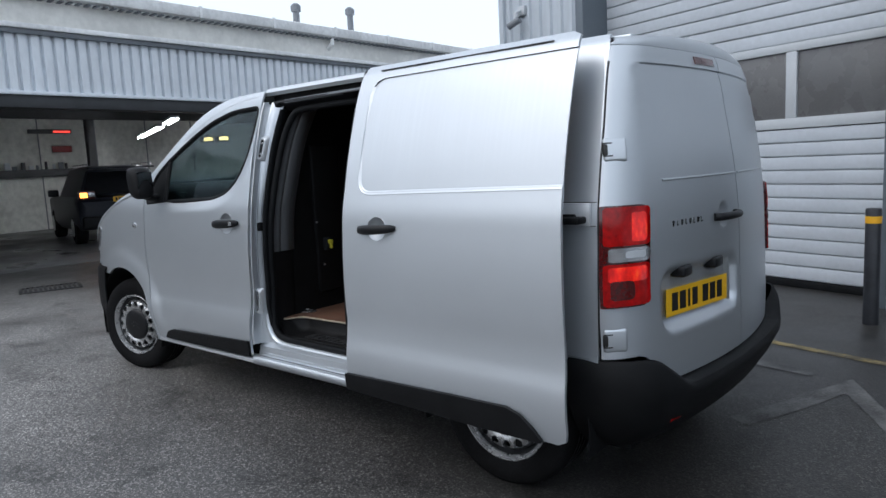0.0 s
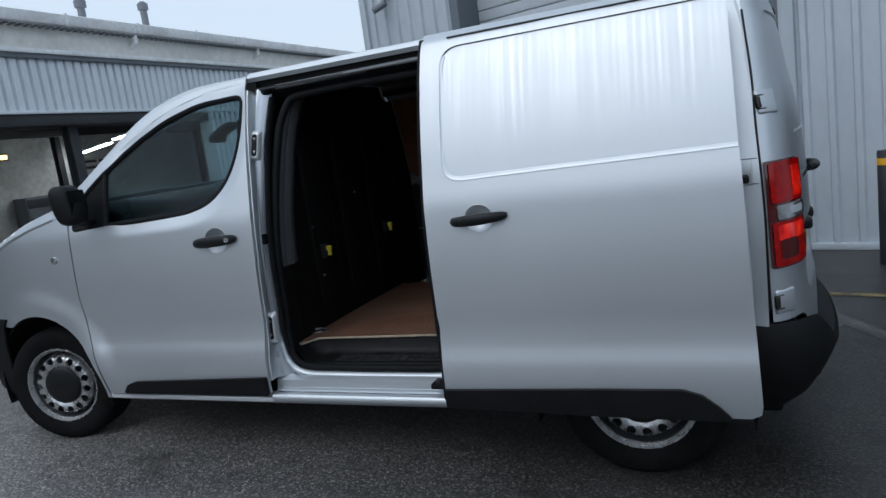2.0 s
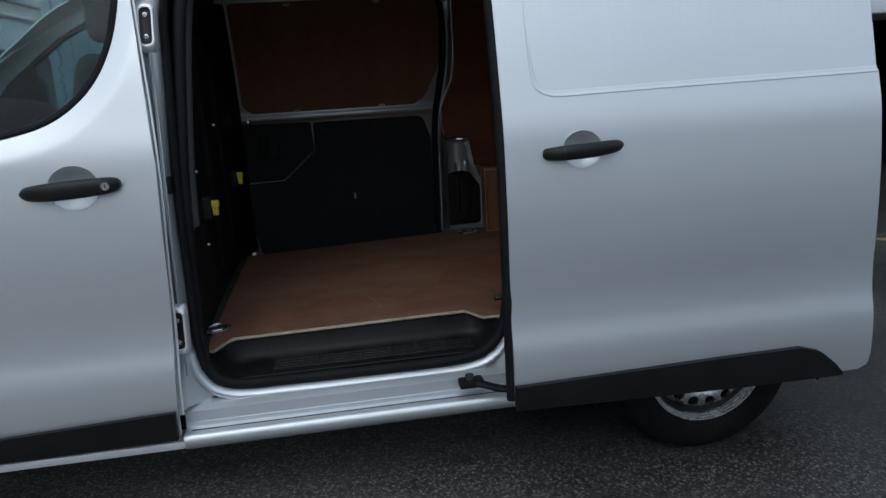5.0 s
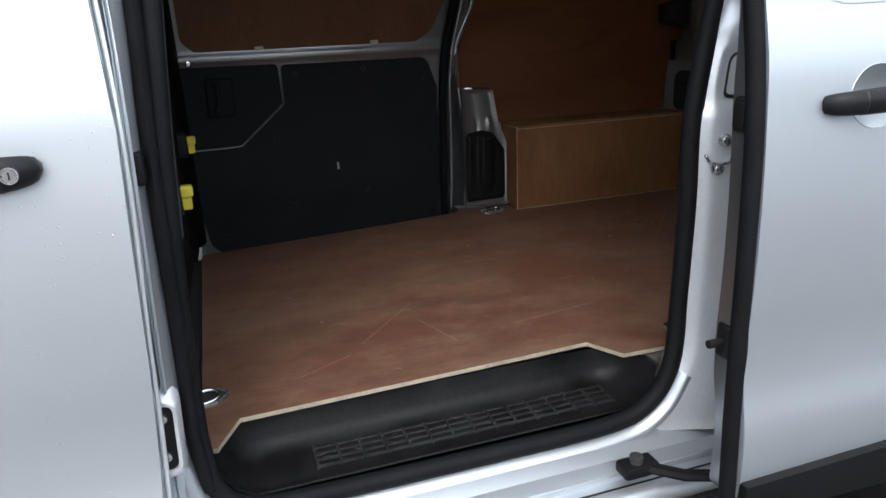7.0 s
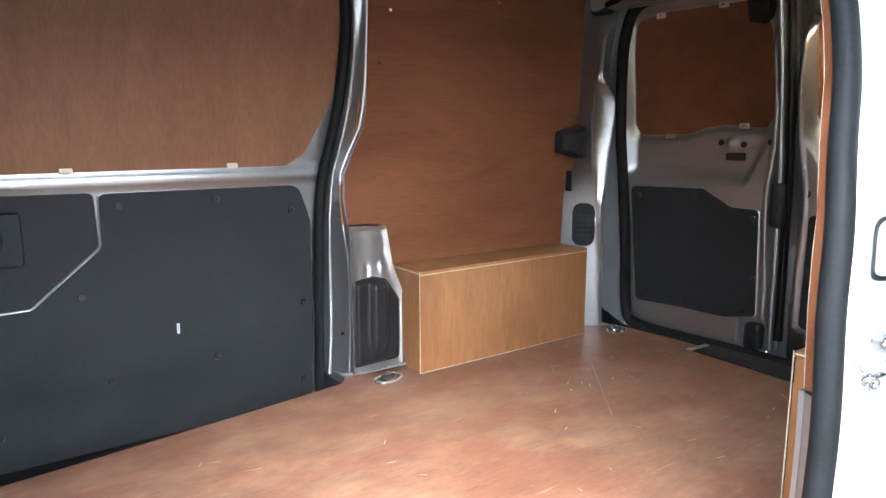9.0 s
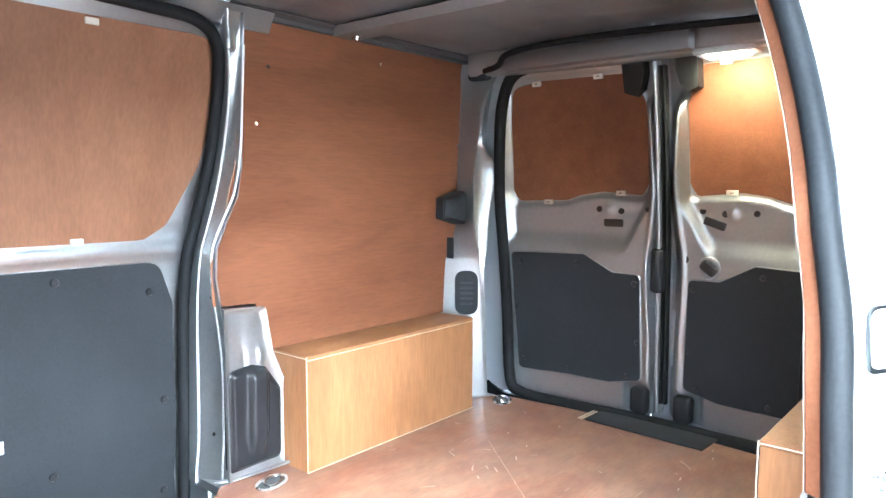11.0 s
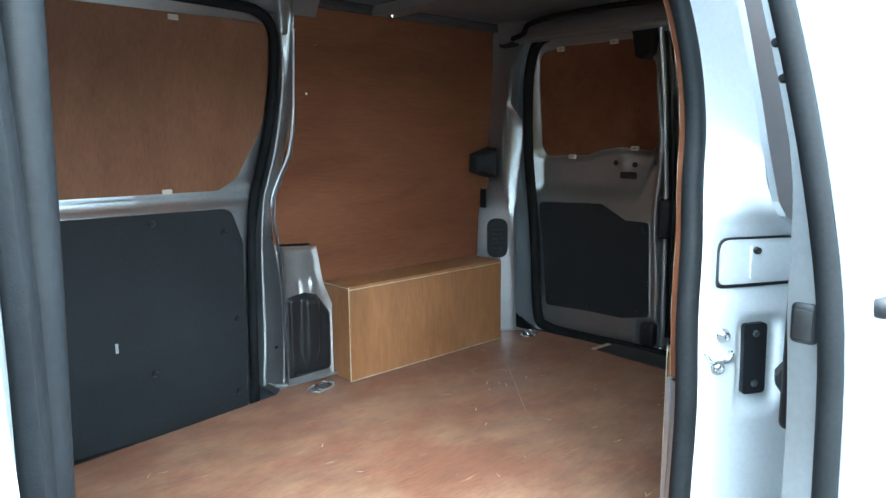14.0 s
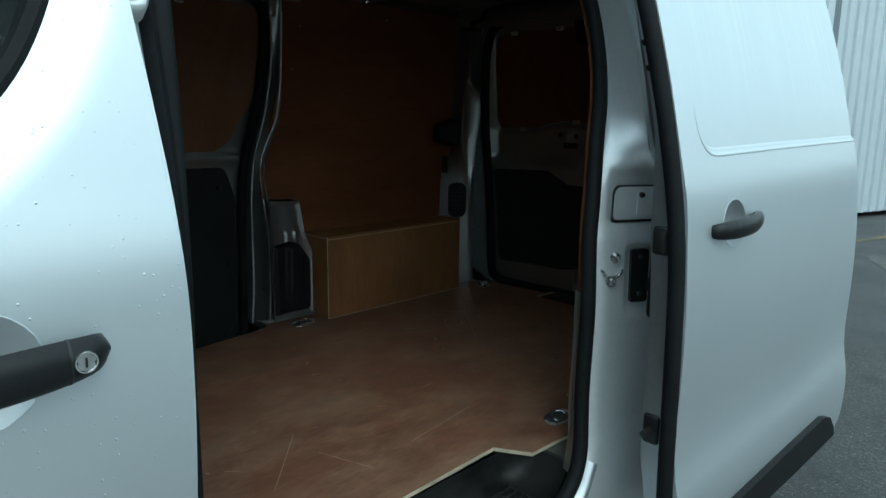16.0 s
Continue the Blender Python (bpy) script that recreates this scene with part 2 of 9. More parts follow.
def asphalt_material():
    """Damp asphalt: pale and dark aggregate of a few millimetres, patches of wear, wet sheen."""
    m = bpy.data.materials.new("damp_asphalt")
    m.use_nodes = True
    n, l = m.node_tree.nodes, m.node_tree.links
    b = n["Principled BSDF"]
    geo = n.new("ShaderNodeNewGeometry")
    stones, patch, grit = n.new("ShaderNodeTexVoronoi"), n.new("ShaderNodeTexNoise"), n.new("ShaderNodeTexNoise")
    stones.inputs["Scale"].default_value = 150
    patch.inputs["Scale"].default_value, patch.inputs["Detail"].default_value = 0.7, 5
    grit.inputs["Scale"].default_value, grit.inputs["Detail"].default_value = 55, 6
    for node in (stones, patch, grit):
        l.new(geo.outputs["Position"], node.inputs["Vector"])
    sep = n.new("ShaderNodeSeparateColor")
    l.new(stones.outputs["Color"], sep.inputs[0])
    tone = n.new("ShaderNodeValToRGB")
    e = tone.color_ramp.elements
    e[0].position, e[0].color = 0.0, (0.016, 0.0155, 0.015, 1)
    e[1].position, e[1].color = 1.0, (0.105, 0.101, 0.095, 1)
    mid = e.new(0.72)
    mid.color = (0.033, 0.032, 0.031, 1)
    l.new(sep.outputs[0], tone.inputs[0])
    wear = n.new("ShaderNodeMapRange")
    wear.inputs[1].default_value, wear.inputs[2].default_value = 0.36, 0.66
    wear.inputs[3].default_value, wear.inputs[4].default_value = 0.64, 1.38
    l.new(patch.outputs[0], wear.inputs[0])
    dirt = n.new("ShaderNodeMapRange")
    dirt.inputs[1].default_value, dirt.inputs[2].default_value = 0.3, 0.7
    dirt.inputs[3].default_value, dirt.inputs[4].default_value = 0.6, 1.4
    l.new(grit.outputs[0], dirt.inputs[0])
    # wet sheen ahead of the van painted in as paler asphalt, with an uneven edge
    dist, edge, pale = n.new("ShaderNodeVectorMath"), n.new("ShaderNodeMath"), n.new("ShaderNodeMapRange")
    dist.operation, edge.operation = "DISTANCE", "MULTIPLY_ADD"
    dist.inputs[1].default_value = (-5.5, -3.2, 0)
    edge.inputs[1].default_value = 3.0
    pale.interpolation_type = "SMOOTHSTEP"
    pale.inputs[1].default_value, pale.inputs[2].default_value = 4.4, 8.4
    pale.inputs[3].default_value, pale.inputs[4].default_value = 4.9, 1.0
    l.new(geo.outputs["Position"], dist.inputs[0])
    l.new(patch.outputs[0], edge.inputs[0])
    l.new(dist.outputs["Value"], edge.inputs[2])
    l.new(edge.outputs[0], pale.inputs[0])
    sheen_grit = n.new("ShaderNodeMath")
    sheen_grit.operation = "MULTIPLY"
    l.new(pale.outputs[0], sheen_grit.inputs[0])
    l.new(dirt.outputs[0], sheen_grit.inputs[1])
    # pitted spots where the binder has worn out
    pit, pits = n.new("ShaderNodeTexNoise"), n.new("ShaderNodeMapRange")
    pit.inputs["Scale"].default_value, pit.inputs["Detail"].default_value, pit.inputs["Roughness"].default_value = 3.2, 9, 0.72
    pits.inputs[1].default_value, pits.inputs[2].default_value, pits.inputs[3].default_value, pits.inputs[4].default_value = 0.36, 0.47, 0.50, 1.0
    l.new(geo.outputs["Position"], pit.inputs["Vector"])
    l.new(pit.outputs[0], pits.inputs[0])
    worn = n.new("ShaderNodeMath")
    worn.operation = "MULTIPLY"
    l.new(wear.outputs[0], worn.inputs[0])
    l.new(pits.outputs[0], worn.inputs[1])
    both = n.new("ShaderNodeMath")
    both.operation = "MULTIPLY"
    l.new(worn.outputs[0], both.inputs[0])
    l.new(sheen_grit.outputs[0], both.inputs[1])
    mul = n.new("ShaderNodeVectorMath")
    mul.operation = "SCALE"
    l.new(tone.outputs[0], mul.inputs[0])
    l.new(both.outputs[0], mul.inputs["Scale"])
    l.new(mul.outputs[0], b.inputs["Base Color"])
    wet = n.new("ShaderNodeMapRange")
    wet.inputs[1].default_value, wet.inputs[2].default_value = 0.38, 0.62
    wet.inputs[3].default_value, wet.inputs[4].default_value = 0.30, 0.50
    b.inputs["Specular IOR Level"].default_value = 0.38
    l.new(patch.outputs[0], wet.inputs[0])
    l.new(wet.outputs[0], b.inputs["Roughness"])
    bp = n.new("ShaderNodeBump")
    bp.inputs["Strength"].default_value, bp.inputs["Distance"].default_value = 0.25, 0.004
    l.new(stones.outputs["Distance"], bp.inputs["Height"])
    l.new(bp.outputs[0], b.inputs["Normal"])
    return m


SILVER = (0.585, 0.618, 0.65)
PAINT = rain_paint("silver_paint", SILVER, 0.0)
PAINT_WET = rain_paint("silver_paint_rain_runs", SILVER, 0.20)
JAMB = material("silver_jamb_paint", (0.66, 0.68, 0.70), 0.32, 0.45, vary=0.05, scale=5, fine=120, rough_vary=0.04)
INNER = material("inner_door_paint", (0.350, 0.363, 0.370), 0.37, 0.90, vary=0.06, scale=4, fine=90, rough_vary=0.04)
CEILING = material("shade_toned_ceiling_metal", (0.24, 0.243, 0.246), 0.42, 0.7, vary=0.08, scale=3, fine=60, rough_vary=0.08)
BLACK = material("black_textured_plastic", (0.008, 0.0084, 0.0092), 0.55, vary=0.25, scale=8, fine=200, bump=0.15, bump_scale=900, spec=0.16)
GLOSS = material("black_satin_plastic", (0.011, 0.0115, 0.013), 0.36, vary=0.2, scale=8, fine=150, bump=0.06, bump_scale=600, spec=0.25)
RUBBER = material("black_rubber_seal", (0.009, 0.0098, 0.011), 0.60, vary=0.25, scale=10, fine=160, bump=0.1, bump_scale=500, spec=0.12)
TYRE = material("tyre_rubber", (0.009, 0.009, 0.0095), 0.75, spec=0.08, vary=0.35, scale=7, fine=120, bump=0.3, bump_scale=250)
STEEL = material("silver_wheel_steel", (0.47, 0.475, 0.48), 0.27, 0.85, vary=0.14, scale=14, fine=150, coat=0.2, rough_vary=0.08)
CHROME = material("bright_metal", (0.72, 0.72, 0.72), 0.22, 1.0, vary=0.05)
BOARD = material("charcoal_hardboard", (0.019, 0.021, 0.0235), 0.66, vary=0.18, scale=5, fine=150, bump=0.08, bump_scale=500, rough_vary=0.07, spec=0.15)
STEP = material("scuffed_step_plastic", (0.008, 0.008, 0.0085), 0.46, spec=0.22, vary=0.5, scale=12, fine=90, bump=0.25, bump_scale=350, rough_vary=0.1)
PLY = wood_material("plywood_lining", (0.110, 0.041, 0.0190), (0.164, 0.065, 0.0315), 0.55, "x")
PLY_DOOR = wood_material("plywood_door_panel", (0.148, 0.067, 0.035), (0.202, 0.100, 0.056), 0.55, "z")
PLY_BOX = wood_material("plywood_box_board", (0.180, 0.083, 0.035), (0.266, 0.130, 0.058), 0.55, "z")
PLY_FLOOR = worn_floor_material("worn_plywood_floor", (0.150, 0.070, 0.045), (0.212, 0.132, 0.088), (0.055, 0.026, 0.018), (0.42, 0.30, 0.23))
PLY_EDGE = material("raw_plywood_edge", (0.42, 0.36, 0.27), 0.6, vary=0.25, scale=20, fine=200)
RED_LENS = material("red_lamp_lens", (0.34, 0.002, 0.002), 0.14, spec=0.3, vary=0.35, scale=14, fine=60, coat=0.2)
MIRROR = material("dark_mirror_glass", (0.10, 0.105, 0.11), 0.04, 1.0, vary=0.02)
RED_DARK = material("dark_red_lens", (0.07, 0.002, 0.002), 0.10, vary=0.2, scale=40, coat=0.8)
RED_GLOW = material("bright_red_lens_core", (0.55, 0.004, 0.002), 0.10, vary=0.2, scale=14, coat=0.8)
rn, rl = RED_GLOW.node_tree.nodes, RED_GLOW.node_tree.links
r_geo, r_map, r_noise, r_ramp = rn.new("ShaderNodeNewGeometry"), rn.new("ShaderNodeMapping"), rn.new("ShaderNodeTexNoise"), rn.new("ShaderNodeValToRGB")
r_map.inputs["Scale"].default_value = (26, 26, 12)
r_noise.inputs["Scale"].default_value, r_noise.inputs["Detail"].default_value = 1.0, 3
r_ramp.color_ramp.elements[0].position, r_ramp.color_ramp.elements[0].color = 0.38, (0.16, 0.001, 0.0005, 1)
r_ramp.color_ramp.elements[1].position, r_ramp.color_ramp.elements[1].color = 0.80, (0.95, 0.16, 0.02, 1)
r_mid = r_ramp.color_ramp.elements.new(0.56)
r_mid.color = (0.60, 0.012, 0.004, 1)
rl.new(r_geo.outputs["Position"], r_map.inputs["Vector"])
rl.new(r_map.outputs[0], r_noise.inputs["Vector"])
rl.new(r_noise.outputs[0], r_ramp.inputs[0])
rl.new(r_ramp.outputs[0], bsdf(RED_GLOW).inputs["Emission Color"])
bsdf(RED_GLOW).inputs["Emission Strength"].default_value = 0.75
CLEAR_LENS = material("clear_lamp_lens", (0.55, 0.55, 0.56), 0.16, 0.8, vary=0.2, scale=25, fine=90, coat=0.8)
PLATE_Y = material("yellow_number_plate", (0.80, 0.45, 0.012), 0.35, vary=0.03)
PLATE_K = material("plate_black", (0.012, 0.012, 0.012), 0.4)
YELLOW = material("yellow_plastic", (0.75, 0.66, 0.05), 0.45, vary=0.1)
GLASS = glass_material("tinted_side_glass", (0.36, 0.50, 0.52))
SCREEN = glass_material("windscreen_glass", (0.88, 0.93, 0.92))
FABRIC = material("dark_grey_seat_cloth", (0.045, 0.048, 0.055), 0.85, vary=0.3, scale=30, fine=300, bump=0.3, bump_scale=700)
TRIM_GREY = material("grey_pillar_trim", (0.060, 0.062, 0.066), 0.45, spec=0.4, vary=0.15, scale=6, fine=200, bump=0.1, bump_scale=800)
TRIM_GLOSS = material("grey_satin_pillar_trim", (0.080, 0.082, 0.087), 0.30, spec=0.5, vary=0.1, scale=6, fine=120)
CABIN = material("dark_cabin_plastic", (0.022, 0.023, 0.025), 0.6, spec=0.3, vary=0.03, scale=4, fine=20)
INTERIOR_LAMP = lamp_material("lit_interior_lamp", (1.0, 0.80, 0.50), 13.0)

CLIP = material("beige_clip", (0.55, 0.50, 0.43), 0.5, vary=0.1)
TREAD = material("worn_tread_plastic", (0.022, 0.022, 0.023), 0.5, vary=0.5, scale=30, fine=200, bump=0.2, bump_scale=500, spec=0.25)
WORN = material("scuffed_plastic", (0.06, 0.06, 0.06), 0.6, vary=0.4, scale=60)
SCUFF = material("pale_scratch", (0.40, 0.32, 0.26), 0.6, vary=0.2, scale=30)
BADGE = material("dark_chrome_badge", (0.16, 0.165, 0.17), 0.25, 0.9)
ASPHALT = asphalt_material()
UNSEEN_WALL = material("unseen_wall_grey", (0.20, 0.197, 0.193), 0.8, vary=0.3, scale=0.6, fine=9)
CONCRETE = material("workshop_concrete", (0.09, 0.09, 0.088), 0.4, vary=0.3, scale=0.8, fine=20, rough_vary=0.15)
CLADDING = material("grey_blue_cladding", (0.50, 0.545, 0.59), 0.45, 0.1, vary=0.06, scale=0.9, fine=14, rough_vary=0.08, stretch=(1, 1, 0.4))
SHUTTER = material("grey_door_panel", (0.45, 0.485, 0.525), 0.46, 0.1, vary=0.06, scale=1.2, fine=25, bump=0.1, bump_scale=200, per_object=0.03)
REVEAL = material("dark_blue_grey_flashing", (0.13, 0.155, 0.18), 0.5, vary=0.08, scale=1.0)
FRAME_LIGHT = material("pale_grey_frame", (0.50, 0.53, 0.555), 0.42, vary=0.05, scale=2)
FROSTED = material("frosted_grey_glazing", (0.135, 0.135, 0.137), 0.28, vary=0.12, scale=3, fine=50, rough_vary=0.05)
CREAM = material("cream_render_wall", (0.78, 0.77, 0.73), 0.8, vary=0.12, scale=0.7, fine=8)
GUTTER = material("weathered_white_gutter", (0.80, 0.805, 0.80), 0.5, vary=0.14, scale=1.4, fine=12)
FASCIA = material("pale_corrugated_fascia", (0.76, 0.80, 0.84), 0.45, 0.0, vary=0.07, scale=0.8, fine=12, stretch=(1, 1, 0.4))
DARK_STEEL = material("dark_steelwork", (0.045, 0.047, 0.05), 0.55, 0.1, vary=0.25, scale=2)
GREY_STEEL = material("grey_edge_trim", (0.17, 0.185, 0.205), 0.5, vary=0.1, scale=2)
SHOP_WALL = material("grubby_workshop_wall", (0.66, 0.66, 0.62), 0.75, vary=0.22, scale=0.7, fine=6)
BOLLARD = material("black_bollard_paint", (0.020, 0.022, 0.027), 0.42, vary=0.3, scale=9, fine=80, bump=0.1, bump_scale=200)
BAND = material("yellow_reflective_band", (0.80, 0.42, 0.02), 0.4, vary=0.06)
LINE_Y = material("worn_yellow_line", (0.075, 0.062, 0.038), 0.6, vary=0.2, second=(0.26, 0.20, 0.085), second_amount=0.3, scale=7, fine=70, bump=0.4, bump_scale=140)
LINE_W = material("worn_white_line", (0.042, 0.041, 0.040), 0.6, vary=0.2, second=(0.14, 0.139, 0.135), second_amount=0.5, scale=6, fine=65, bump=0.4, bump_scale=140)
IRON = material("cast_iron_grate", (0.035, 0.035, 0.036), 0.45, 0.5, vary=0.3, scale=12, bump=0.3, bump_scale=120)
TUBE = lamp_material("lit_fluorescent_tube", (1.0, 0.98, 0.95), 20.0)
HEATER = lamp_material("glowing_heater", (1.0, 0.60, 0.20), 5.0)
RED_LED = lamp_material("red_display", (1.0, 0.07, 0.05), 1.4)
AMBER_LAMP = lamp_material("lit_amber_lamp", (1.0, 0.38, 0.05), 5.0)
CAR_PAINT = material("dark_navy_car_paint", (0.013, 0.015, 0.022), 0.38, 0.0, spec=0.35, vary=0.1, coat=0.05)
CAR_GLASS = material("dark_car_glass", (0.012, 0.013, 0.015), 0.08, vary=0.1, coat=0.5)
PAPER = material("pinned_notice_paper", (0.5, 0.49, 0.46), 0.7, vary=0.2, scale=9)
PRINT = material("dark_print", (0.05, 0.05, 0.06), 0.7, vary=0.2)
RED_SIGN = material("red_sign", (0.30, 0.03, 0.03), 0.5, vary=0.1)

# ---- building helpers ----
def smooth_curve(pts):
    """A smooth function through (a, b) pairs, level with the end tangents beyond them."""
    xs, ys = [p[0] for p in pts], [p[1] for p in pts]
    n = len(xs)
    d = [(ys[i + 1] - ys[i]) / (xs[i + 1] - xs[i]) for i in range(n - 1)]
    m = [d[0]] + [(d[i - 1] * (xs[i + 1] - xs[i]) + d[i] * (xs[i] - xs[i - 1])) / (xs[i + 1] - xs[i - 1]) for i in range(1, n - 1)] + [d[-1]]

    def f(a):
        if a <= xs[0]:
            return ys[0] + m[0] * (a - xs[0])
        if a >= xs[-1]:
            return ys[-1] + m[-1] * (a - xs[-1])
        i = max(k for k in range(n - 1) if xs[k] <= a)
        h = xs[i + 1] - xs[i]
        t = (a - xs[i]) / h
        return ((2 * t ** 3 - 3 * t ** 2 + 1) * ys[i] + (t ** 3 - 2 * t ** 2 + t) * h * m[i]
                + (-2 * t ** 3 + 3 * t ** 2) * ys[i + 1] + (t ** 3 - t ** 2) * h * m[i + 1])
    return f


def step01(a, b, v):
    t = min(1.0, max(0.0, (v - a) / (b - a)))
    return t * t * (3 - 2 * t)


def rounded(pts, r, n=5):
    """Fillets the corners of a polygon; r is one radius, or one for each corner."""
    out, k = [], len(pts)
    for i in range(k):
        p, a, b = Vector(pts[i]), Vector(pts[i - 1]), Vector(pts[(i + 1) % k])
        rad = r[i] if isinstance(r, (list, tuple)) else r
        u, v = (a - p), (b - p)
        lu, lv = u.length, v.length
        u.normalize(), v.normalize()
        ang = math.acos(max(-1, min(1, u.dot(v))))
        if rad <= 0 or ang > 3.05:
            out.append(tuple(p))
            continue
        cut = min(rad / math.tan(ang / 2), 0.48 * lu, 0.48 * lv)
        a0, b0 = p + u * cut, p + v * cut
        for j in range(n + 1):
            t = j / n
            out.append(tuple(a0 * (1 - t) ** 2 + p * 2 * t * (1 - t) + b0 * t ** 2))
    return out


def smooth_path(pts, n=6, closed=False):
    """Catmull-Rom through the points."""
    P = [Vector(p) for p in pts]
    k = len(P)
    out = []
    for i in range(k if closed else k - 1):
        p1, p2 = P[i], P[(i + 1) % k]
        p0 = P[i - 1] if (closed or i > 0) else p1 * 2 - p2
        p3 = P[(i + 2) % k] if (closed or i + 2 < k) else p2 * 2 - p1
        for j in range(n):
            t = j / n
            out.append(0.5 * ((2 * p1) + (p2 - p0) * t + (2 * p0 - 5 * p1 + 4 * p2 - p3) * t * t + (3 * p1 - p0 - 3 * p2 + p3) * t ** 3))
    if not closed:
        out.append(P[-1].copy())
    return out


def attach(ob, parent):
    if parent is not None:
        ob.parent = parent
        ob.matrix_parent_inverse = parent.matrix_world.inverted()


def part(name, bm, mat, parent=None, label="", angle=38):
    """Links a bmesh as one mesh object, under a thing or a part."""
    me = bpy.data.meshes.new(name)
    bmesh.ops.recalc_face_normals(bm, faces=bm.faces)
    bm.to_mesh(me)
    bm.free()
    for m in (mat if isinstance(mat, (list, tuple)) else [mat]):
        me.materials.append(m)
    me.shade_smooth()
    me.set_sharp_from_angle(angle=radians(angle))
    ob = new(name, me)
    attach(ob, parent)
    if label:
        ob["label"] = label
    return ob


def thing(name, at, label, category, group="", kind=""):
    ob = new(name)
    ob.location = at
    ob.empty_display_size = 0.1
    bpy.context.view_layer.update()
    return tagged(ob, label, category, group, kind)


def box(bm, lo, hi, bevel=0.0, seg=2, m=None):
    vs = [bm.verts.new((x, y, z)) for x in (lo[0], hi[0]) for y in (lo[1], hi[1]) for z in (lo[2], hi[2])]
    fs = [bm.faces.new([vs[i] for i in f]) for f in ((0, 1, 3, 2), (4, 6, 7, 5), (0, 4, 5, 1), (2, 3, 7, 6), (0, 2, 6, 4), (1, 5, 7, 3))]
    if bevel:
        es = list({e for f in fs for e in f.edges})
        got = bmesh.ops.bevel(bm, geom=es, offset=bevel, segments=seg, affect="EDGES", profile=0.5)
        vs = list({v for f in got["faces"] for v in f.verts} | {v for v in vs if v.is_valid})
    if m is not None:
        bmesh.ops.transform(bm, matrix=m, verts=[v for v in vs if v.is_valid])
    return bm


def tube(bm, path, r, seg=8, closed=False, flat=1.0, up=(0, 0, 1)):
    """A round (or flattened) bar along a path."""
    P = [Vector(p) for p in path]
    k = len(P)
    rings, ref = [], Vector(up)
    for i in range(k):
        if closed:
            d = P[(i + 1) % k] - P[i - 1]
        else:
            d = P[min(i + 1, k - 1)] - P[max(i - 1, 0)]
        d.normalize()
        a = ref - d * ref.dot(d)
        if a.length < 1e-4:
            a = d.orthogonal()
        a.normalize()
        b = d.cross(a)
        ref = a
        rings.append([bm.verts.new(P[i] + (a * math.cos(2 * math.pi * j / seg) * flat + b * math.sin(2 * math.pi * j / seg)) * r) for j in range(seg)])
    for i in range(k if closed else k - 1):
        A, B = rings[i], rings[(i + 1) % k]
        for j in range(seg):
            bm.faces.new((A[j], A[(j + 1) % seg], B[(j + 1) % seg], B[j]))
    if not closed:
        bm.faces.new(rings[0][::-1])
        bm.faces.new(rings[-1])
    return bm


def revolve(bm, profile, centre, axis=(0, 1, 0), seg=40, closed=False):
    """Turns (radius, height) pairs about an axis through centre."""
    ax = Vector(axis).normalized()
    a = ax.orthogonal().normalized()
    b = ax.cross(a)
    c = Vector(centre)
    rings = []
    for r, h in profile:
        if r < 1e-6:
            rings.append([bm.verts.new(c + ax * h)])
        else:
            rings.append([bm.verts.new(c + ax * h + (a * math.cos(2 * math.pi * j / seg) + b * math.sin(2 * math.pi * j / seg)) * r) for j in range(seg)])
    pairs = list(zip(rings, rings[1:])) + ([(rings[-1], rings[0])] if closed else [])
    for A, B in pairs:
        for j in range(seg):
            k = (j + 1) % seg
            if len(A) == 1 and len(B) == 1:
                continue
            if len(A) == 1:
                bm.faces.new((A[0], B[k], B[j]))
            elif len(B) == 1:
                bm.faces.new((A[j], A[k], B[0]))
            else:
                bm.faces.new((A[j], A[k], B[k], B[j]))
    return bm


def surf(bm, nu, nv, f, thick=0.0):
    """A sheet f(u, v) with u and v from 0 to 1; thick gives it depth along its normal."""
    P = [[Vector(f(i / nu, j / nv)) for j in range(nv + 1)] for i in range(nu + 1)]
    V = [[bm.verts.new(p) for p in row] for row in P]
    for i in range(nu):
        for j in range(nv):
            bm.faces.new((V[i][j], V[i + 1][j], V[i + 1][j + 1], V[i][j + 1]))
    if thick:
        B = []
        for i in range(nu + 1):
            row = []
            for j in range(nv + 1):
                du = P[min(i + 1, nu)][j] - P[max(i - 1, 0)][j]
                dv = P[i][min(j + 1, nv)] - P[i][max(j - 1, 0)]
                nn = du.cross(dv)
                nn = nn.normalized() if nn.length > 1e-12 else Vector((0, 0, 1))
                row.append(bm.verts.new(P[i][j] - nn * thick))
            B.append(row)
        for i in range(nu):
            for j in range(nv):
                bm.faces.new((B[i][j], B[i][j + 1], B[i + 1][j + 1], B[i + 1][j]))
        for i in range(nu):
            bm.faces.new((V[i][0], B[i][0], B[i + 1][0], V[i + 1][0]))
            bm.faces.new((V[i][nv], V[i + 1][nv], B[i + 1][nv], B[i][nv]))
        for j in range(nv):
            bm.faces.new((V[0][j], V[0][j + 1], B[0][j + 1], B[0][j]))
            bm.faces.new((V[nu][j], B[nu][j], B[nu][j + 1], V[nu][j + 1]))
    return bm


def ruled(bm, paths, thick=0.0):
    """A sheet through several paths with as many points each."""
    nu, nv = len(paths) - 1, len(paths[0]) - 1
    return surf(bm, nu, nv, lambda u, v: paths[round(u * nu)][round(v * nv)], thick)


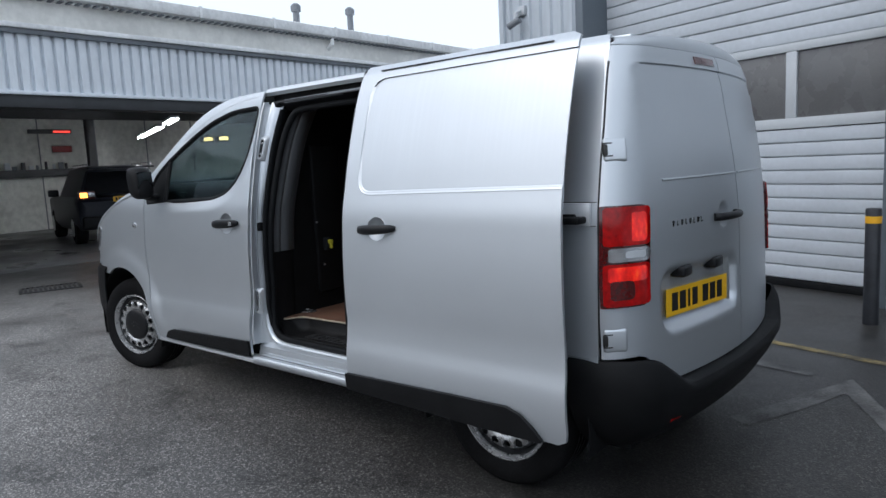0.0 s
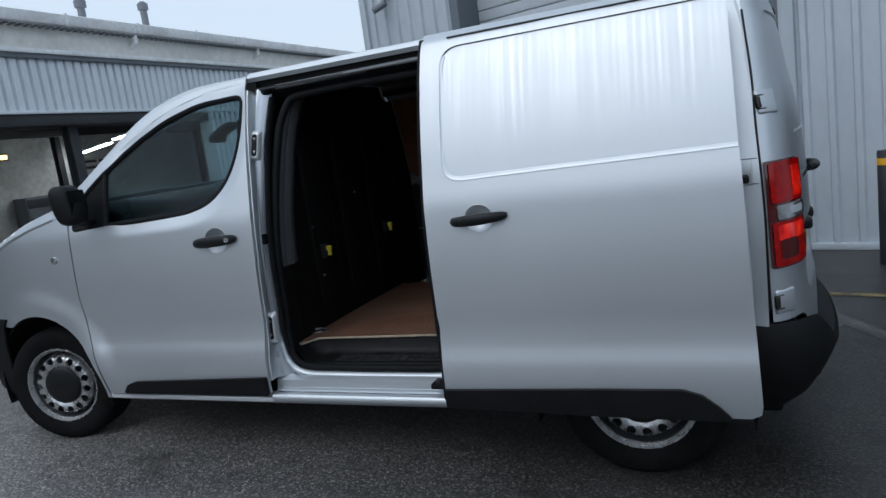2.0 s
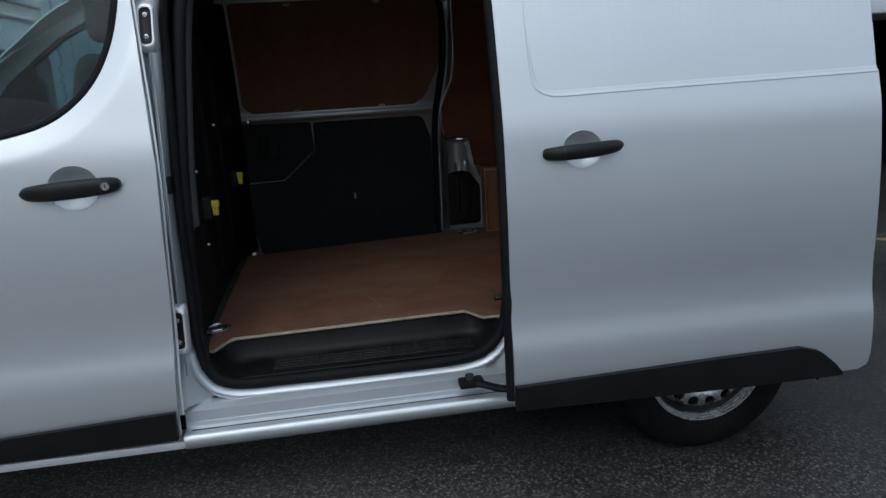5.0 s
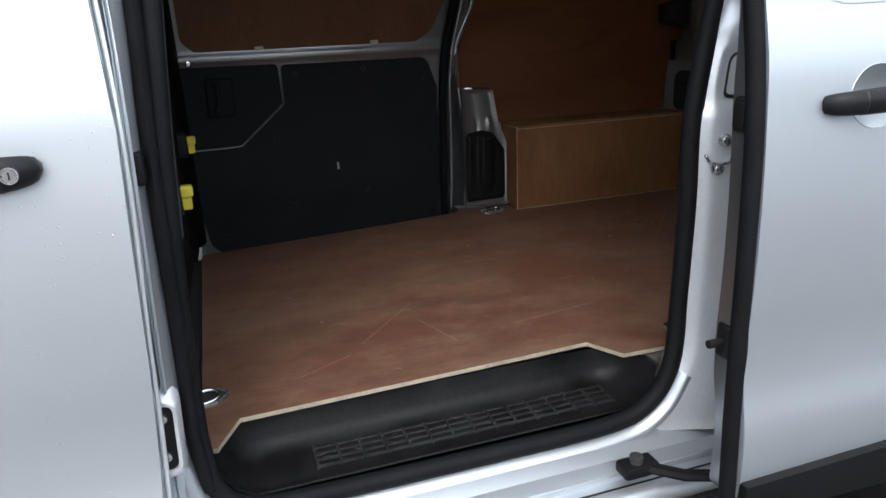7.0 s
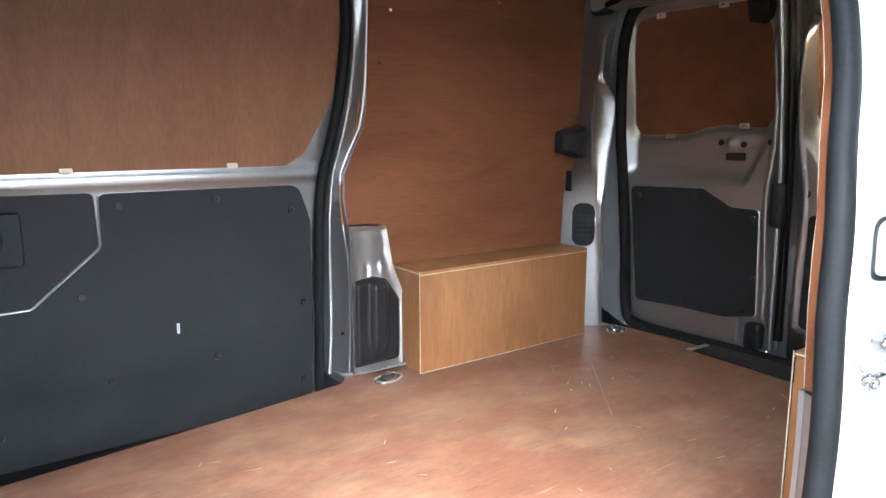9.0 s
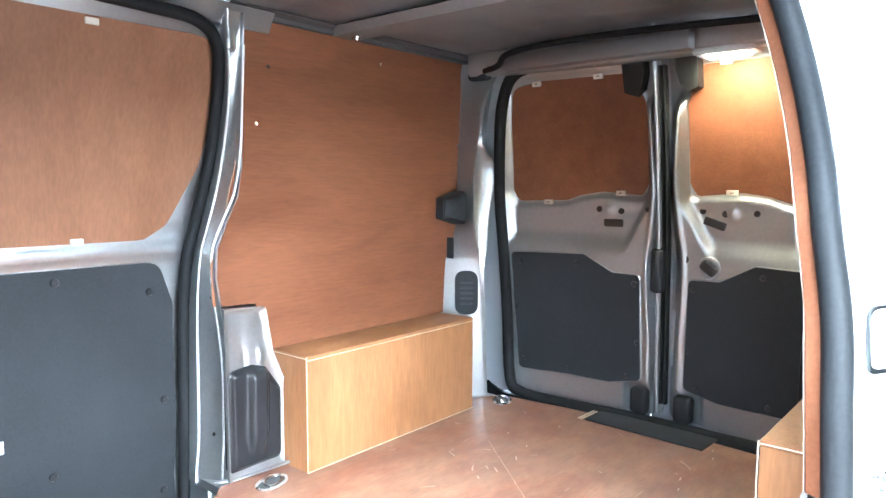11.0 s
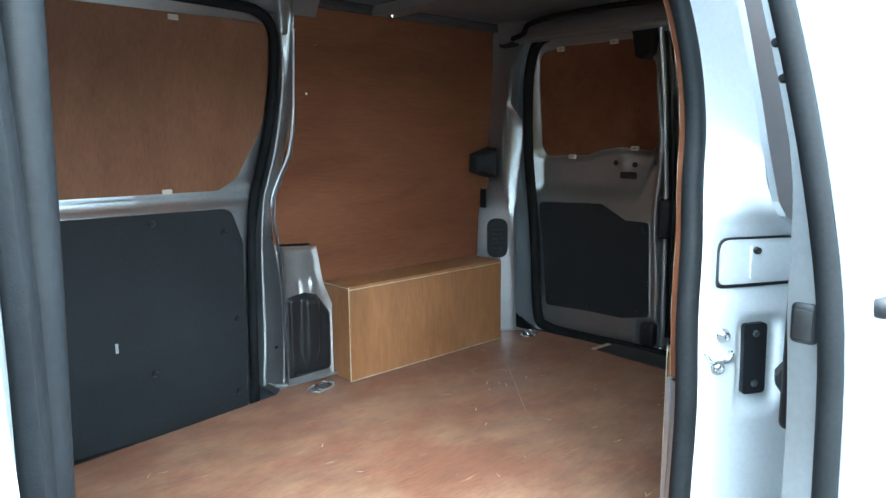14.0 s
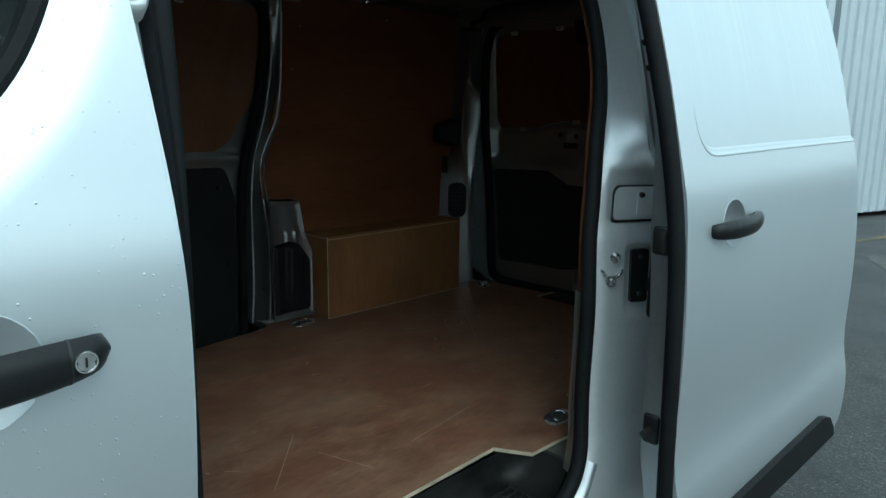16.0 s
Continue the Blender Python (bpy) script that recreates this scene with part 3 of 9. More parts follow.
def resample(path, n):
    P = [Vector(p) for p in path]
    L = [0.0]
    for a, b in zip(P, P[1:]):
        L.append(L[-1] + (b - a).length)
    out, k = [], 0
    for i in range(n):
        s = L[-1] * i / (n - 1)
        while k < len(L) - 2 and L[k + 1] < s:
            k += 1
        t = (s - L[k]) / max(1e-9, L[k + 1] - L[k])
        out.append(P[k].lerp(P[k + 1], min(1, t)))
    return out


def sheet(name, outline, to3, depth, mat, parent=None, holes=(), cuts_a=(), cuts_b=(), label="", flip=False, side_mat=None, mirror=False):
    """A plate with openings: outline and holes in (a, b), laid on the surface to3(a, b, d), with d from 0 outside to depth inside."""
    bm = bmesh.new()
    edges = []
    for loop in (outline, *holes):
        vs = [bm.verts.new((p[0], p[1], 0)) for p in loop]
        edges += [bm.edges.new((vs[i], vs[(i + 1) % len(vs)])) for i in range(len(vs))]
    bmesh.ops.triangle_fill(bm, use_beauty=True, use_dissolve=False, edges=edges, normal=(0, 0, 1))
    for c in cuts_a:
        bmesh.ops.bisect_plane(bm, geom=bm.verts[:] + bm.edges[:] + bm.faces[:], plane_co=(c, 0, 0), plane_no=(1, 0, 0), dist=1e-5)
    for c in cuts_b:
        bmesh.ops.bisect_plane(bm, geom=bm.verts[:] + bm.edges[:] + bm.faces[:], plane_co=(0, c, 0), plane_no=(0, 1, 0), dist=1e-5)
    bm.normal_update()
    bm.verts.index_update()
    co = [(v.co.x, v.co.y) for v in bm.verts]
    n = len(co)
    fr = []
    for f in bm.faces:
        ids = [v.index for v in f.verts]
        fr.append(ids if f.normal.z > 0 else ids[::-1])
    seen = {}
    for ids in fr:
        for i in range(len(ids)):
            e = (ids[i], ids[(i + 1) % len(ids)])
            seen[e] = seen.get(e, 0) + 1
    rim = [e for e in seen if (e[1], e[0]) not in seen]
    bm.free()

    def place(a, b, d):
        p = to3(a, b, d)
        return (p[0], VAN_W - p[1], p[2]) if mirror else p
    turn = flip != mirror
    V = [place(a, b, 0) for a, b in co] + [place(a, b, depth) for a, b in co]
    faces, kinds = [], []
    for ids in fr:
        faces.append(ids[::-1] if turn else ids)
        kinds.append(0)
    for ids in fr:
        faces.append([i + n for i in (ids if turn else ids[::-1])])
        kinds.append(1)
    for i, j in rim:
        q = [j, i, i + n, j + n]
        faces.append(q[::-1] if turn else q)
        kinds.append(2)
    me = bpy.data.meshes.new(name)
    me.from_pydata(V, [], faces)
    me.materials.append(mat)
    if side_mat is not None:
        me.materials.append(side_mat)
        for p, k in zip(me.polygons, kinds):
            p.material_index = 1 if k == 2 else 0
    me.shade_smooth()
    e = 0.004
    nor = []
    for a, b in co:
        du = Vector(place(a + e, b, 0)) - Vector(place(a - e, b, 0))
        dv = Vector(place(a, b + e, 0)) - Vector(place(a, b - e, 0))
        q = du.cross(dv).normalized()
        nor.append(-q if turn else q)
    me.update()
    loops = []
    for p, k in zip(me.polygons, kinds):
        for v in p.vertices:
            loops.append(nor[v] if k == 0 else (-nor[v - n] if k == 1 else p.normal))
    me.normals_split_custom_set([tuple(v) for v in loops])
    ob = new(name, me)
    attach(ob, parent)
    if label:
        ob["label"] = label
    return ob


def poly_gap(poly, a, b):
    """How far (a, b) lies from a closed outline; below zero inside it."""
    inside, best = False, 1e9
    for (ax, az), (bx, bz) in zip(poly, poly[1:] + poly[:1]):
        if (az > b) != (bz > b) and a < (bx - ax) * (b - az) / (bz - az) + ax:
            inside = not inside
        dx, dz = bx - ax, bz - az
        t = max(0.0, min(1.0, ((a - ax) * dx + (b - az) * dz) / (dx * dx + dz * dz + 1e-12)))
        best = min(best, (a - ax - t * dx) ** 2 + (b - az - t * dz) ** 2)
    return -math.sqrt(best) if inside else math.sqrt(best)


def frange(a, b, s):
    n = max(1, int(round((b - a) / s)))
    return [a + (b - a) * i / n for i in range(1, n)]

# ---- ground and buildings ----
bm = bmesh.new()
rings = [0, 4, 8, 14, 25, 60, 200, 900, 2500]
prev = [bm.verts.new((0, 0, 0))]
for r in rings[1:]:
    ring = [bm.verts.new((r * math.cos(2 * math.pi * k / 24), r * math.sin(2 * math.pi * k / 24), 0)) for k in range(24)]
    for k in range(24):
        if len(prev) == 1:
            bm.faces.new((prev[0], ring[k], ring[(k + 1) % 24]))
        else:
            bm.faces.new((prev[k], ring[k], ring[(k + 1) % 24], prev[(k + 1) % 24]))
    prev = ring
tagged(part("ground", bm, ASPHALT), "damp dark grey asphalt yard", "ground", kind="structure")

# the unit with the roller doors stands turned from the van; u runs along its wall, w away behind it
UNIT = Matrix.Translation((0.9, 4.40, 0)) @ Matrix.Rotation(radians(-17.5), 4, "Z")


def corrugated(bm, u0, u1, z0, z1, pitch, depth, m, face=0.0):
    """Trapezoid sheet along u, ribs standing out towards -w; closed at the back."""
    pts, u = [], u0
    while u < u1 - 1e-6:
        for du, d in ((0, 0), (pitch * 0.62, 0), (pitch * 0.70, depth), (pitch * 0.92, depth)):
            if u + du < u1:
                pts.append((u + du, face - d))
        u += pitch
    pts.append((u1, face))
    lo = [bm.verts.new(m @ Vector((a, b, z0))) for a, b in pts]
    hi = [bm.verts.new(m @ Vector((a, b, z1))) for a, b in pts]
    bl, bh = [[bm.verts.new(m @ Vector((a, face + 0.12, z))) for a in (u0, u1)] for z in (z0, z1)]
    for i in range(len(pts) - 1):
        bm.faces.new((lo[i], lo[i + 1], hi[i + 1], hi[i]))
    bm.faces.new((bl[0], bh[0], bh[1], bl[1]))
    bm.faces.new((lo[0], hi[0], bh[0], bl[0]))
    bm.faces.new((lo[-1], bl[1], bh[1], hi[-1]))
    bm.faces.new(hi + [bh[1], bh[0]])
    bm.faces.new(lo[::-1] + [bl[0], bl[1]])


WALL_TOP = 6.5
unit = thing("industrial_unit", UNIT @ Vector((0, 0, 0)), "grey-blue corrugated industrial unit with sectional roller doors", "building", kind="structure")
for u0, u1, z0 in ((-5.05, -3.64, 0.0), (0.0, 0.87, 0.0), (4.9, 7.43, 0.0)):
    bm = bmesh.new()
    corrugated(bm, u0, u1, 0.06, WALL_TOP, 0.20, 0.032, UNIT)
    part("wall_panel", bm, CLADDING, unit, "ribbed grey-blue steel cladding", angle=25)
    bm = bmesh.new()
    box(bm, (u0 - 0.005, -0.05, 0.0), (u1 + 0.005, 0.13, 0.06), 0.005, m=UNIT)
    part("base_trim", bm, CLADDING, unit, "grey flashing at the foot of the wall")
# over the doors
for u0, u1, z0 in ((-3.64, 0.0, 4.6), (0.87, 4.9, 4.6)):
    bm = bmesh.new()
    corrugated(bm, u0 + 0.001, u1 - 0.001, z0, WALL_TOP, 0.20, 0.032, UNIT)
    part("wall_panel", bm, CLADDING, unit, angle=25)
# reveals at the door sides and heads
for u0, u1 in ((-3.66, -3.52), (-0.10, 0.0), (0.87, 0.95), (4.82, 4.90)):
    bm = bmesh.new()
    box(bm, (u0, 0.002, 0), (u1, 0.50, 4.6), 0.004, m=UNIT)
    part("door_reveal", bm, REVEAL, unit, "dark blue-grey door reveal")
# pale corner post beside the first door
bm = bmesh.new()
box(bm, (-0.02, -0.06, 0), (0.10, 0.01, WALL_TOP - 0.1), 0.006, m=UNIT)
part("corner_flashing", bm, CLADDING, unit)
bm = bmesh.new()
box(bm, (-5.10, -0.045, 0), (-5.00, 0.14, WALL_TOP), 0.006, m=UNIT)
part("corner_flashing", bm, CLADDING, unit)
# return wall, roof and back that close the unit
for lo, hi, nm in (((-5.08, 0.14, 0), (-4.98, 14, WALL_TOP), "side_wall"), ((30, 0.14, 0), (30.1, 14, WALL_TOP), "side_wall"),
                   ((-5.08, 14, 0), (30.1, 14.1, WALL_TOP), "back_wall"), ((-5.2, -0.15, WALL_TOP), (30.2, 14.2, WALL_TOP + 0.15), "roof"),
                   ((-3.3, 0.62, 0), (-3.25, 14, WALL_TOP), "partition"), ((0.3, 0.62, 0), (0.4, 14, WALL_TOP), "partition"), ((5.2, 0.62, 0), (5.3, 14, WALL_TOP), "partition")):
    bm = bmesh.new()
    box(bm, lo, hi, m=UNIT)
    part(nm, bm, CLADDING if nm != "partition" else DARK_STEEL, unit)
# long wall beyond, with a pale door
bm = bmesh.new()
corrugated(bm, 7.56, 30.0, 0.06, WALL_TOP, 0.20, 0.032, UNIT)
part("wall_panel", bm, CLADDING, unit, angle=25)
bm = bmesh.new()
box(bm, (7.43, 0.0, 0), (7.56, 0.2, WALL_TOP), m=UNIT)
part("dark_joint", bm, REVEAL, unit)

# sectional door, closed: slats below and above a glazed sash row
door1 = thing("roller_door", UNIT @ Vector((-1.8, 0.45, 0)), "closed grey sectional door with a frosted window row", "roller door", "unit doors", "structure")


def slat_mesh(width, height):
    bm = bmesh.new()
    prof = [(0.0, 0.0), (0.010, 0.004), (0.016, 0.014), (0.016, height - 0.016), (0.010, height - 0.005), (0.0, height - 0.001)]
    f = [bm.verts.new((0, -d, z)) for d, z in prof]
    g = [bm.verts.new((width, -d, z)) for d, z in prof]
    for i in range(len(prof) - 1):
        bm.faces.new((f[i], g[i], g[i + 1], f[i + 1]))
    k = [bm.verts.new((x, 0.03, z)) for x in (0, width) for z in (0, height - 0.001)]
    bm.faces.new((k[0], k[1], k[3], k[2]))
    bm.faces.new([f[0], k[0], k[2], g[0]])
    bm.faces.new([f[-1], g[-1], k[3], k[1]])
    bm.faces.new(f[::-1] + [k[0], k[1]][::-1] if False else f + [k[1], k[0]])
    bm.faces.new(g[::-1] + [k[2], k[3]])
    bmesh.ops.recalc_face_normals(bm, faces=bm.faces)
    me = bpy.data.meshes.new("slat")
    bm.to_mesh(me)
    bm.free()
    me.materials.append(SHUTTER)
    me.shade_smooth()
    me.set_sharp_from_angle(angle=radians(30))
    return me


def slats(parent, u0, width, zs, w):
    me = slat_mesh(width, zs[1] - zs[0])
    for z in zs[:-1]:
        ob = new("slat", me)
        ob.matrix_world = UNIT @ Matrix.Translation((u0, w, z))
        attach(ob, parent)


slats(door1, -3.52, 3.42, [0.075 + 0.1345 * k for k in range(12)], 0.43)
slats(door1, -3.52, 3.42, [2.37 + 0.1345 * k for k in range(18)], 0.43)
bm = bmesh.new()
box(bm, (-3.52, 0.40, 0.0), (-0.10, 0.46, 0.07), 0.006, m=UNIT)
part("bottom_seal", bm, RUBBER, door1, "black rubber bottom seal")
for lo, hi in (((-3.52, 0.405, 1.56), (-0.10, 0.46, 1.66)), ((-3.52, 0.405, 2.29), (-0.10, 0.46, 2.37)),
               ((-3.52, 0.405, 1.66), (-3.44, 0.46, 2.29)), ((-0.19, 0.405, 1.66), (-0.10, 0.46, 2.29)),
               ((-1.195, 0.405, 1.66), (-1.085, 0.46, 2.29)), ((-2.28, 0.405, 1.66), (-2.17, 0.46, 2.29))):
    bm = bmesh.new()
    box(bm, lo, hi, 0.006, m=UNIT)
    part("sash_bar", bm, FRAME_LIGHT, door1, "pale grey window bar")
for a, b in ((-3.44, -2.28), (-2.17, -1.195), (-1.085, -0.19)):
    bm = bmesh.new()
    box(bm, (a, 0.430, 1.66), (b, 0.445, 2.29), 0.002, m=UNIT)
    part("pane", bm, FROSTED, door1, "dark frosted pane")
bm = bmesh.new()
box(bm, (-0.42, 0.395, 0.085), (-0.22, 0.425, 0.150), 0.006, m=UNIT)
part("lock_plate", bm, DARK_STEEL, door1)
# second door, raised halfway, with the dark hall behind it
door2 = thing("roller_door", UNIT @ Vector((2.9, 0.45, 0)), "grey sectional door raised halfway over a dark hall", "roller door", "unit doors", "structure")
slats(door2, 0.95, 3.87, [1.66 + 0.1345 * k for k in range(23)], 0.43)
bm = bmesh.new()
box(bm, (0.95, 0.40, 1.60), (4.82, 0.46, 1.66), 0.006, m=UNIT)
part("bottom_seal", bm, RUBBER, door2, "black rubber bottom seal")
for k, (a, b) in enumerate(((1.6, 2.2), (2.6, 3.1), (3.4, 4.3))):
    rack = thing("storage_rack", UNIT @ Vector((a, 6.0, 0)), "dim steel storage rack in the dark hall", "rack", "hall racks")
    for z in (0.15, 0.75, 1.35, 1.95):
        bm = bmesh.new()
        box(bm, (a, 6.0, z), (b, 6.6, z + 0.04), 0.004, m=UNIT)
        part("shelf", bm, GREY_STEEL, rack)
    for uu in (a, b - 0.04):
        for ww in (6.0, 6.56):
            bm = bmesh.new()
            box(bm, (uu, ww, 0), (uu + 0.04, ww + 0.04, 2.2), m=UNIT)
            part("upright", bm, DARK_STEEL, rack)
# camera on a bracket high on the corner pier
cctv = thing("wall_camera", UNIT @ Vector((-4.6, -0.1, 3.1)), "small grey security camera on a wall bracket", "camera")
bm = bmesh.new()
box(bm, (-4.68, -0.06, 3.28), (-4.54, 0.0, 3.40), 0.01, m=UNIT)
part("bracket", bm, FRAME_LIGHT, cctv)
bm = bmesh.new()
tube(bm, [UNIT @ Vector(p) for p in ((-4.61, -0.05, 3.34), (-4.61, -0.14, 3.30), (-4.61, -0.16, 3.22))], 0.02, 8)
part("arm", bm, FRAME_LIGHT, cctv)
bm = bmesh.new()
tube(bm, [UNIT @ Vector(p) for p in ((-4.54, -0.13, 3.21), (-4.70, -0.20, 3.14))], 0.045, 12)
part("housing", bm, GREY_STEEL, cctv)

# bollards
def bollard(x, y):
    b = thing("bollard", (x, y, 0), "black steel bollard with a yellow band near its top", "bollard", "bollards by the wall")
    bm = bmesh.new()
    revolve(bm, [(0, 0.0), (0.055, 0.0), (0.055, 0.885), (0.050, 0.897), (0, 0.900)], (x, y, 0), (0, 0, 1), 24)
    part("post", bm, BOLLARD, b)
    bm = bmesh.new()
    revolve(bm, [(0.0553, 0.785), (0.0568, 0.786), (0.0568, 0.838), (0.0553, 0.839)], (x, y, 0), (0, 0, 1), 24)
    part("band", bm, BAND, b, "yellow reflective band")
    return b


bollard(0.83, 3.82)
bollard(1.50, 3.63)

# painted lines on the yard
def ground_line(name, pts, width, mat, label):
    bm = bmesh.new()
    P = [Vector(p) for p in pts]
    left, right = [], []
    for i, p in enumerate(P):
        d0 = (p - P[i - 1]).normalized() if i else (P[1] - P[0]).normalized()
        d1 = (P[i + 1] - p).normalized() if i + 1 < len(P) else d0
        n0, n1 = Vector((-d0.y, d0.x)), Vector((-d1.y, d1.x))
        m = (n0 + n1).normalized()
        k = min(2.2, 1 / max(0.2, m.dot(n0))) * width / 2
        left.append(p + m * k)
        right.append(p - m * k)
    top = [[bm.verts.new((q.x, q.y, 0.003)) for q in row] for row in (left, right)]
    for i in range(len(P) - 1):
        bm.faces.new((top[0][i], top[1][i], top[1][i + 1], top[0][i + 1]))
    return tagged(part(name, bm, mat), label, "road marking", kind="structure")


ground_line("yellow_line", [(-4.0, 4.35), (0.44, 2.91), (1.47, 2.62), (9.0, 0.72)], 0.085, LINE_Y, "worn yellow line painted on the asphalt")
ground_line("white_zigzag", [(0.60, 1.30), (0.78, 1.70), (0.96, 2.17), (1.23, 1.62), (1.40, 2.16), (1.70, 1.55), (1.95, 2.0)], 0.13, LINE_W, "worn white zigzag marking on the asphalt")
ground_line("white_dash", [(0.20, 2.42), (0.75, 2.30)], 0.10, LINE_W, "worn white line end on the asphalt")
ground_line("white_dash", [(5.2, 0.6), (5.8, 0.95), (6.0, 0.5)], 0.13, LINE_W, "worn white marking on the asphalt")

# drain grate ahead of the van
grate = thing("drain_grate", (-8.1, 1.25, 0), "dark cast-iron drain grate set in the asphalt", "drain grate")
GM = Matrix.Translation((-8.08, 1.26, 0)) @ Matrix.Rotation(radians(72), 4, "Z")
for lo, hi in (((-0.36, -0.26, 0), (0.36, -0.22, 0.012)), ((-0.36, 0.22, 0), (0.36, 0.26, 0.012)), ((-0.36, -0.22, 0), (-0.32, 0.22, 0.012)), ((0.32, -0.22, 0), (0.36, 0.22, 0.012))):
    bm = bmesh.new()
    box(bm, lo, hi, 0.002, m=GM)
    part("rim", bm, IRON, grate)
for k in range(11):
    bm = bmesh.new()
    box(bm, (-0.30 + k * 0.056, -0.22, 0), (-0.27 + k * 0.056, 0.22, 0.010), 0.002, m=GM)
    part("bar", bm, IRON, grate)

# ---- workshop with an open front and a corrugated fascia ----
WX = -10.5
shop = thing("workshop", (WX, 8, 0), "open-fronted workshop under a pale corrugated fascia", "building", kind="structure")
SHOP = Matrix.Translation((WX, 0, 0)) @ Matrix.Rotation(radians(90), 4, "Z")
bm = bmesh.new()
corrugated(bm, -9.0, 26.0, 2.84, 3.72, 0.182, -0.075, SHOP)
part("fascia", bm, FASCIA, shop, "pale ribbed steel fascia", angle=25)
for lo, hi, mat, nm in (((-9, -0.06, 3.72), (26, 0.2, 3.80), GREY_STEEL, "top_flashing"), ((-9, -0.10, 3.80), (26, 0.25, 3.88), GUTTER, "white_capping"),
                        ((-9, -0.03, 2.78), (26, 0.2, 2.84), FASCIA, "drip_trim"), ((-9, 0.02, 2.58), (26, 0.30, 2.78), DARK_STEEL, "front_beam")):
    bm = bmesh.new()
    box(bm, lo, hi, 0.008, m=SHOP)
    part(nm, bm, mat, shop)
# clad pier between the two bays
bm = bmesh.new()
corrugated(bm, 10.40, 11.85, 0.0, 2.78, 0.182, -0.045, SHOP)
part("clad_pier", bm, FASCIA, shop, "pale ribbed steel pier between the bays", angle=25)
for y in (10.34, 11.84):
    bm = bmesh.new()
    box(bm, (y, -0.06, 0), (y + 0.07, 0.30, 2.79), 0.006, m=SHOP)
    part("pier_edge", bm, FASCIA, shop)
bm = bmesh.new()
box(bm, (-9, 0.55, 3.80), (26, 0.75, 4.42), m=SHOP)
part("upper_wall", bm, CREAM, shop, "weathered cream upper wall")
# gutter with brackets and pipe stubs
bm = bmesh.new()
prof = [(0.50, 4.40), (0.50, 4.44), (0.30, 4.44), (0.27, 4.50), (0.27, 4.62), (0.31, 4.64), (0.95, 4.64), (0.95, 4.40)]
f = [bm.verts.new(SHOP @ Vector((-9, a, z))) for a, z in prof]
g = [bm.verts.new(SHOP @ Vector((26, a, z))) for a, z in prof]
for i in range(len(prof)):
    j = (i + 1) % len(prof)
    bm.faces.new((f[i], f[j], g[j], g[i]))
bm.faces.new(f[::-1])
bm.faces.new(g)
part("gutter", bm, GUTTER, shop, "weathered white box gutter")
for k in range(20):
    bm = bmesh.new()
    box(bm, (-8.5 + k * 1.75, 0.262, 4.425), (-8.44 + k * 1.75, 0.30, 4.65), 0.003, m=SHOP)
    part("gutter_joint", bm, GUTTER, shop)
bm = bmesh.new()
for k in range(230):
    box(bm, (-8.9 + k * 0.15, 0.36, 4.385), (-8.84 + k * 0.15, 0.54, 4.41), m=SHOP)
tagged(part("soffit_ribs", bm, GREY_STEEL, shop), kind="stuff")
bm = bmesh.new()
surf(bm, 1, 8, lambda u, v: SHOP @ Vector((-9 + 35 * u, 0.95 + 14 * v, 4.64 + 0.9 * math.sin(v * 1.2))), 0.05)
part("roof", bm, GUTTER, shop)
for y in (9.0, 13.2):
    bm = bmesh.new()
    tube(bm, [SHOP @ Vector(p) for p in ((y, 0.40, 4.42), (y, 0.40, 4.28), (y, 0.62, 4.16))], 0.05, 10)
    part("pipe_stub", bm, GUTTER, shop)
for y, top in ((9.62, 5.64), (11.52, 5.80)):
    bm = bmesh.new()
    revolve(bm, [(0.085, 4.6), (0.085, top - 0.22), (0.13, top - 0.20), (0.13, top - 0.06), (0.06, top), (0, top)], SHOP @ Vector((y, 2.4, 0)), (0, 0, 1), 16)
    part("roof_vent", bm, GREY_STEEL, shop, "small grey roof vent")
# the hall inside
SHOP_D = 9.5
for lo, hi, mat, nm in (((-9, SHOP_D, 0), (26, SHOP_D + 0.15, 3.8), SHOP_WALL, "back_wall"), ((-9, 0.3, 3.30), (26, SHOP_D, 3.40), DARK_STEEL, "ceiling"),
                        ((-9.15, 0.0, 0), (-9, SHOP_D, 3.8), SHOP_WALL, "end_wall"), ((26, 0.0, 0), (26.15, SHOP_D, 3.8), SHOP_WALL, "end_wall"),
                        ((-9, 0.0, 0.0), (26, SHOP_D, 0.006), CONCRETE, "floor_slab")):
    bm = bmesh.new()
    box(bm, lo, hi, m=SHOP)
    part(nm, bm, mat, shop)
for y in (-4.0, 6.9, 13.5, 20.0):
    for w in (0.35, 8.9):
        bm = bmesh.new()
        for lo, hi in (((y - 0.1, w - 0.10, 0), (y + 0.1, w - 0.085, 3.3)), ((y - 0.1, w + 0.085, 0), (y + 0.1, w + 0.10, 3.3)), ((y - 0.01, w - 0.085, 0), (y + 0.01, w + 0.085, 3.3))):
            box(bm, lo, hi, m=SHOP)
        part("column", bm, DARK_STEEL, shop, "dark steel column")
for w in (2.6, 5.2, 7.8):
    bm = bmesh.new()
    box(bm, (-9, w, 3.05), (26, w + 0.14, 3.30), m=SHOP)
    part("roof_beam", bm, DARK_STEEL, shop)

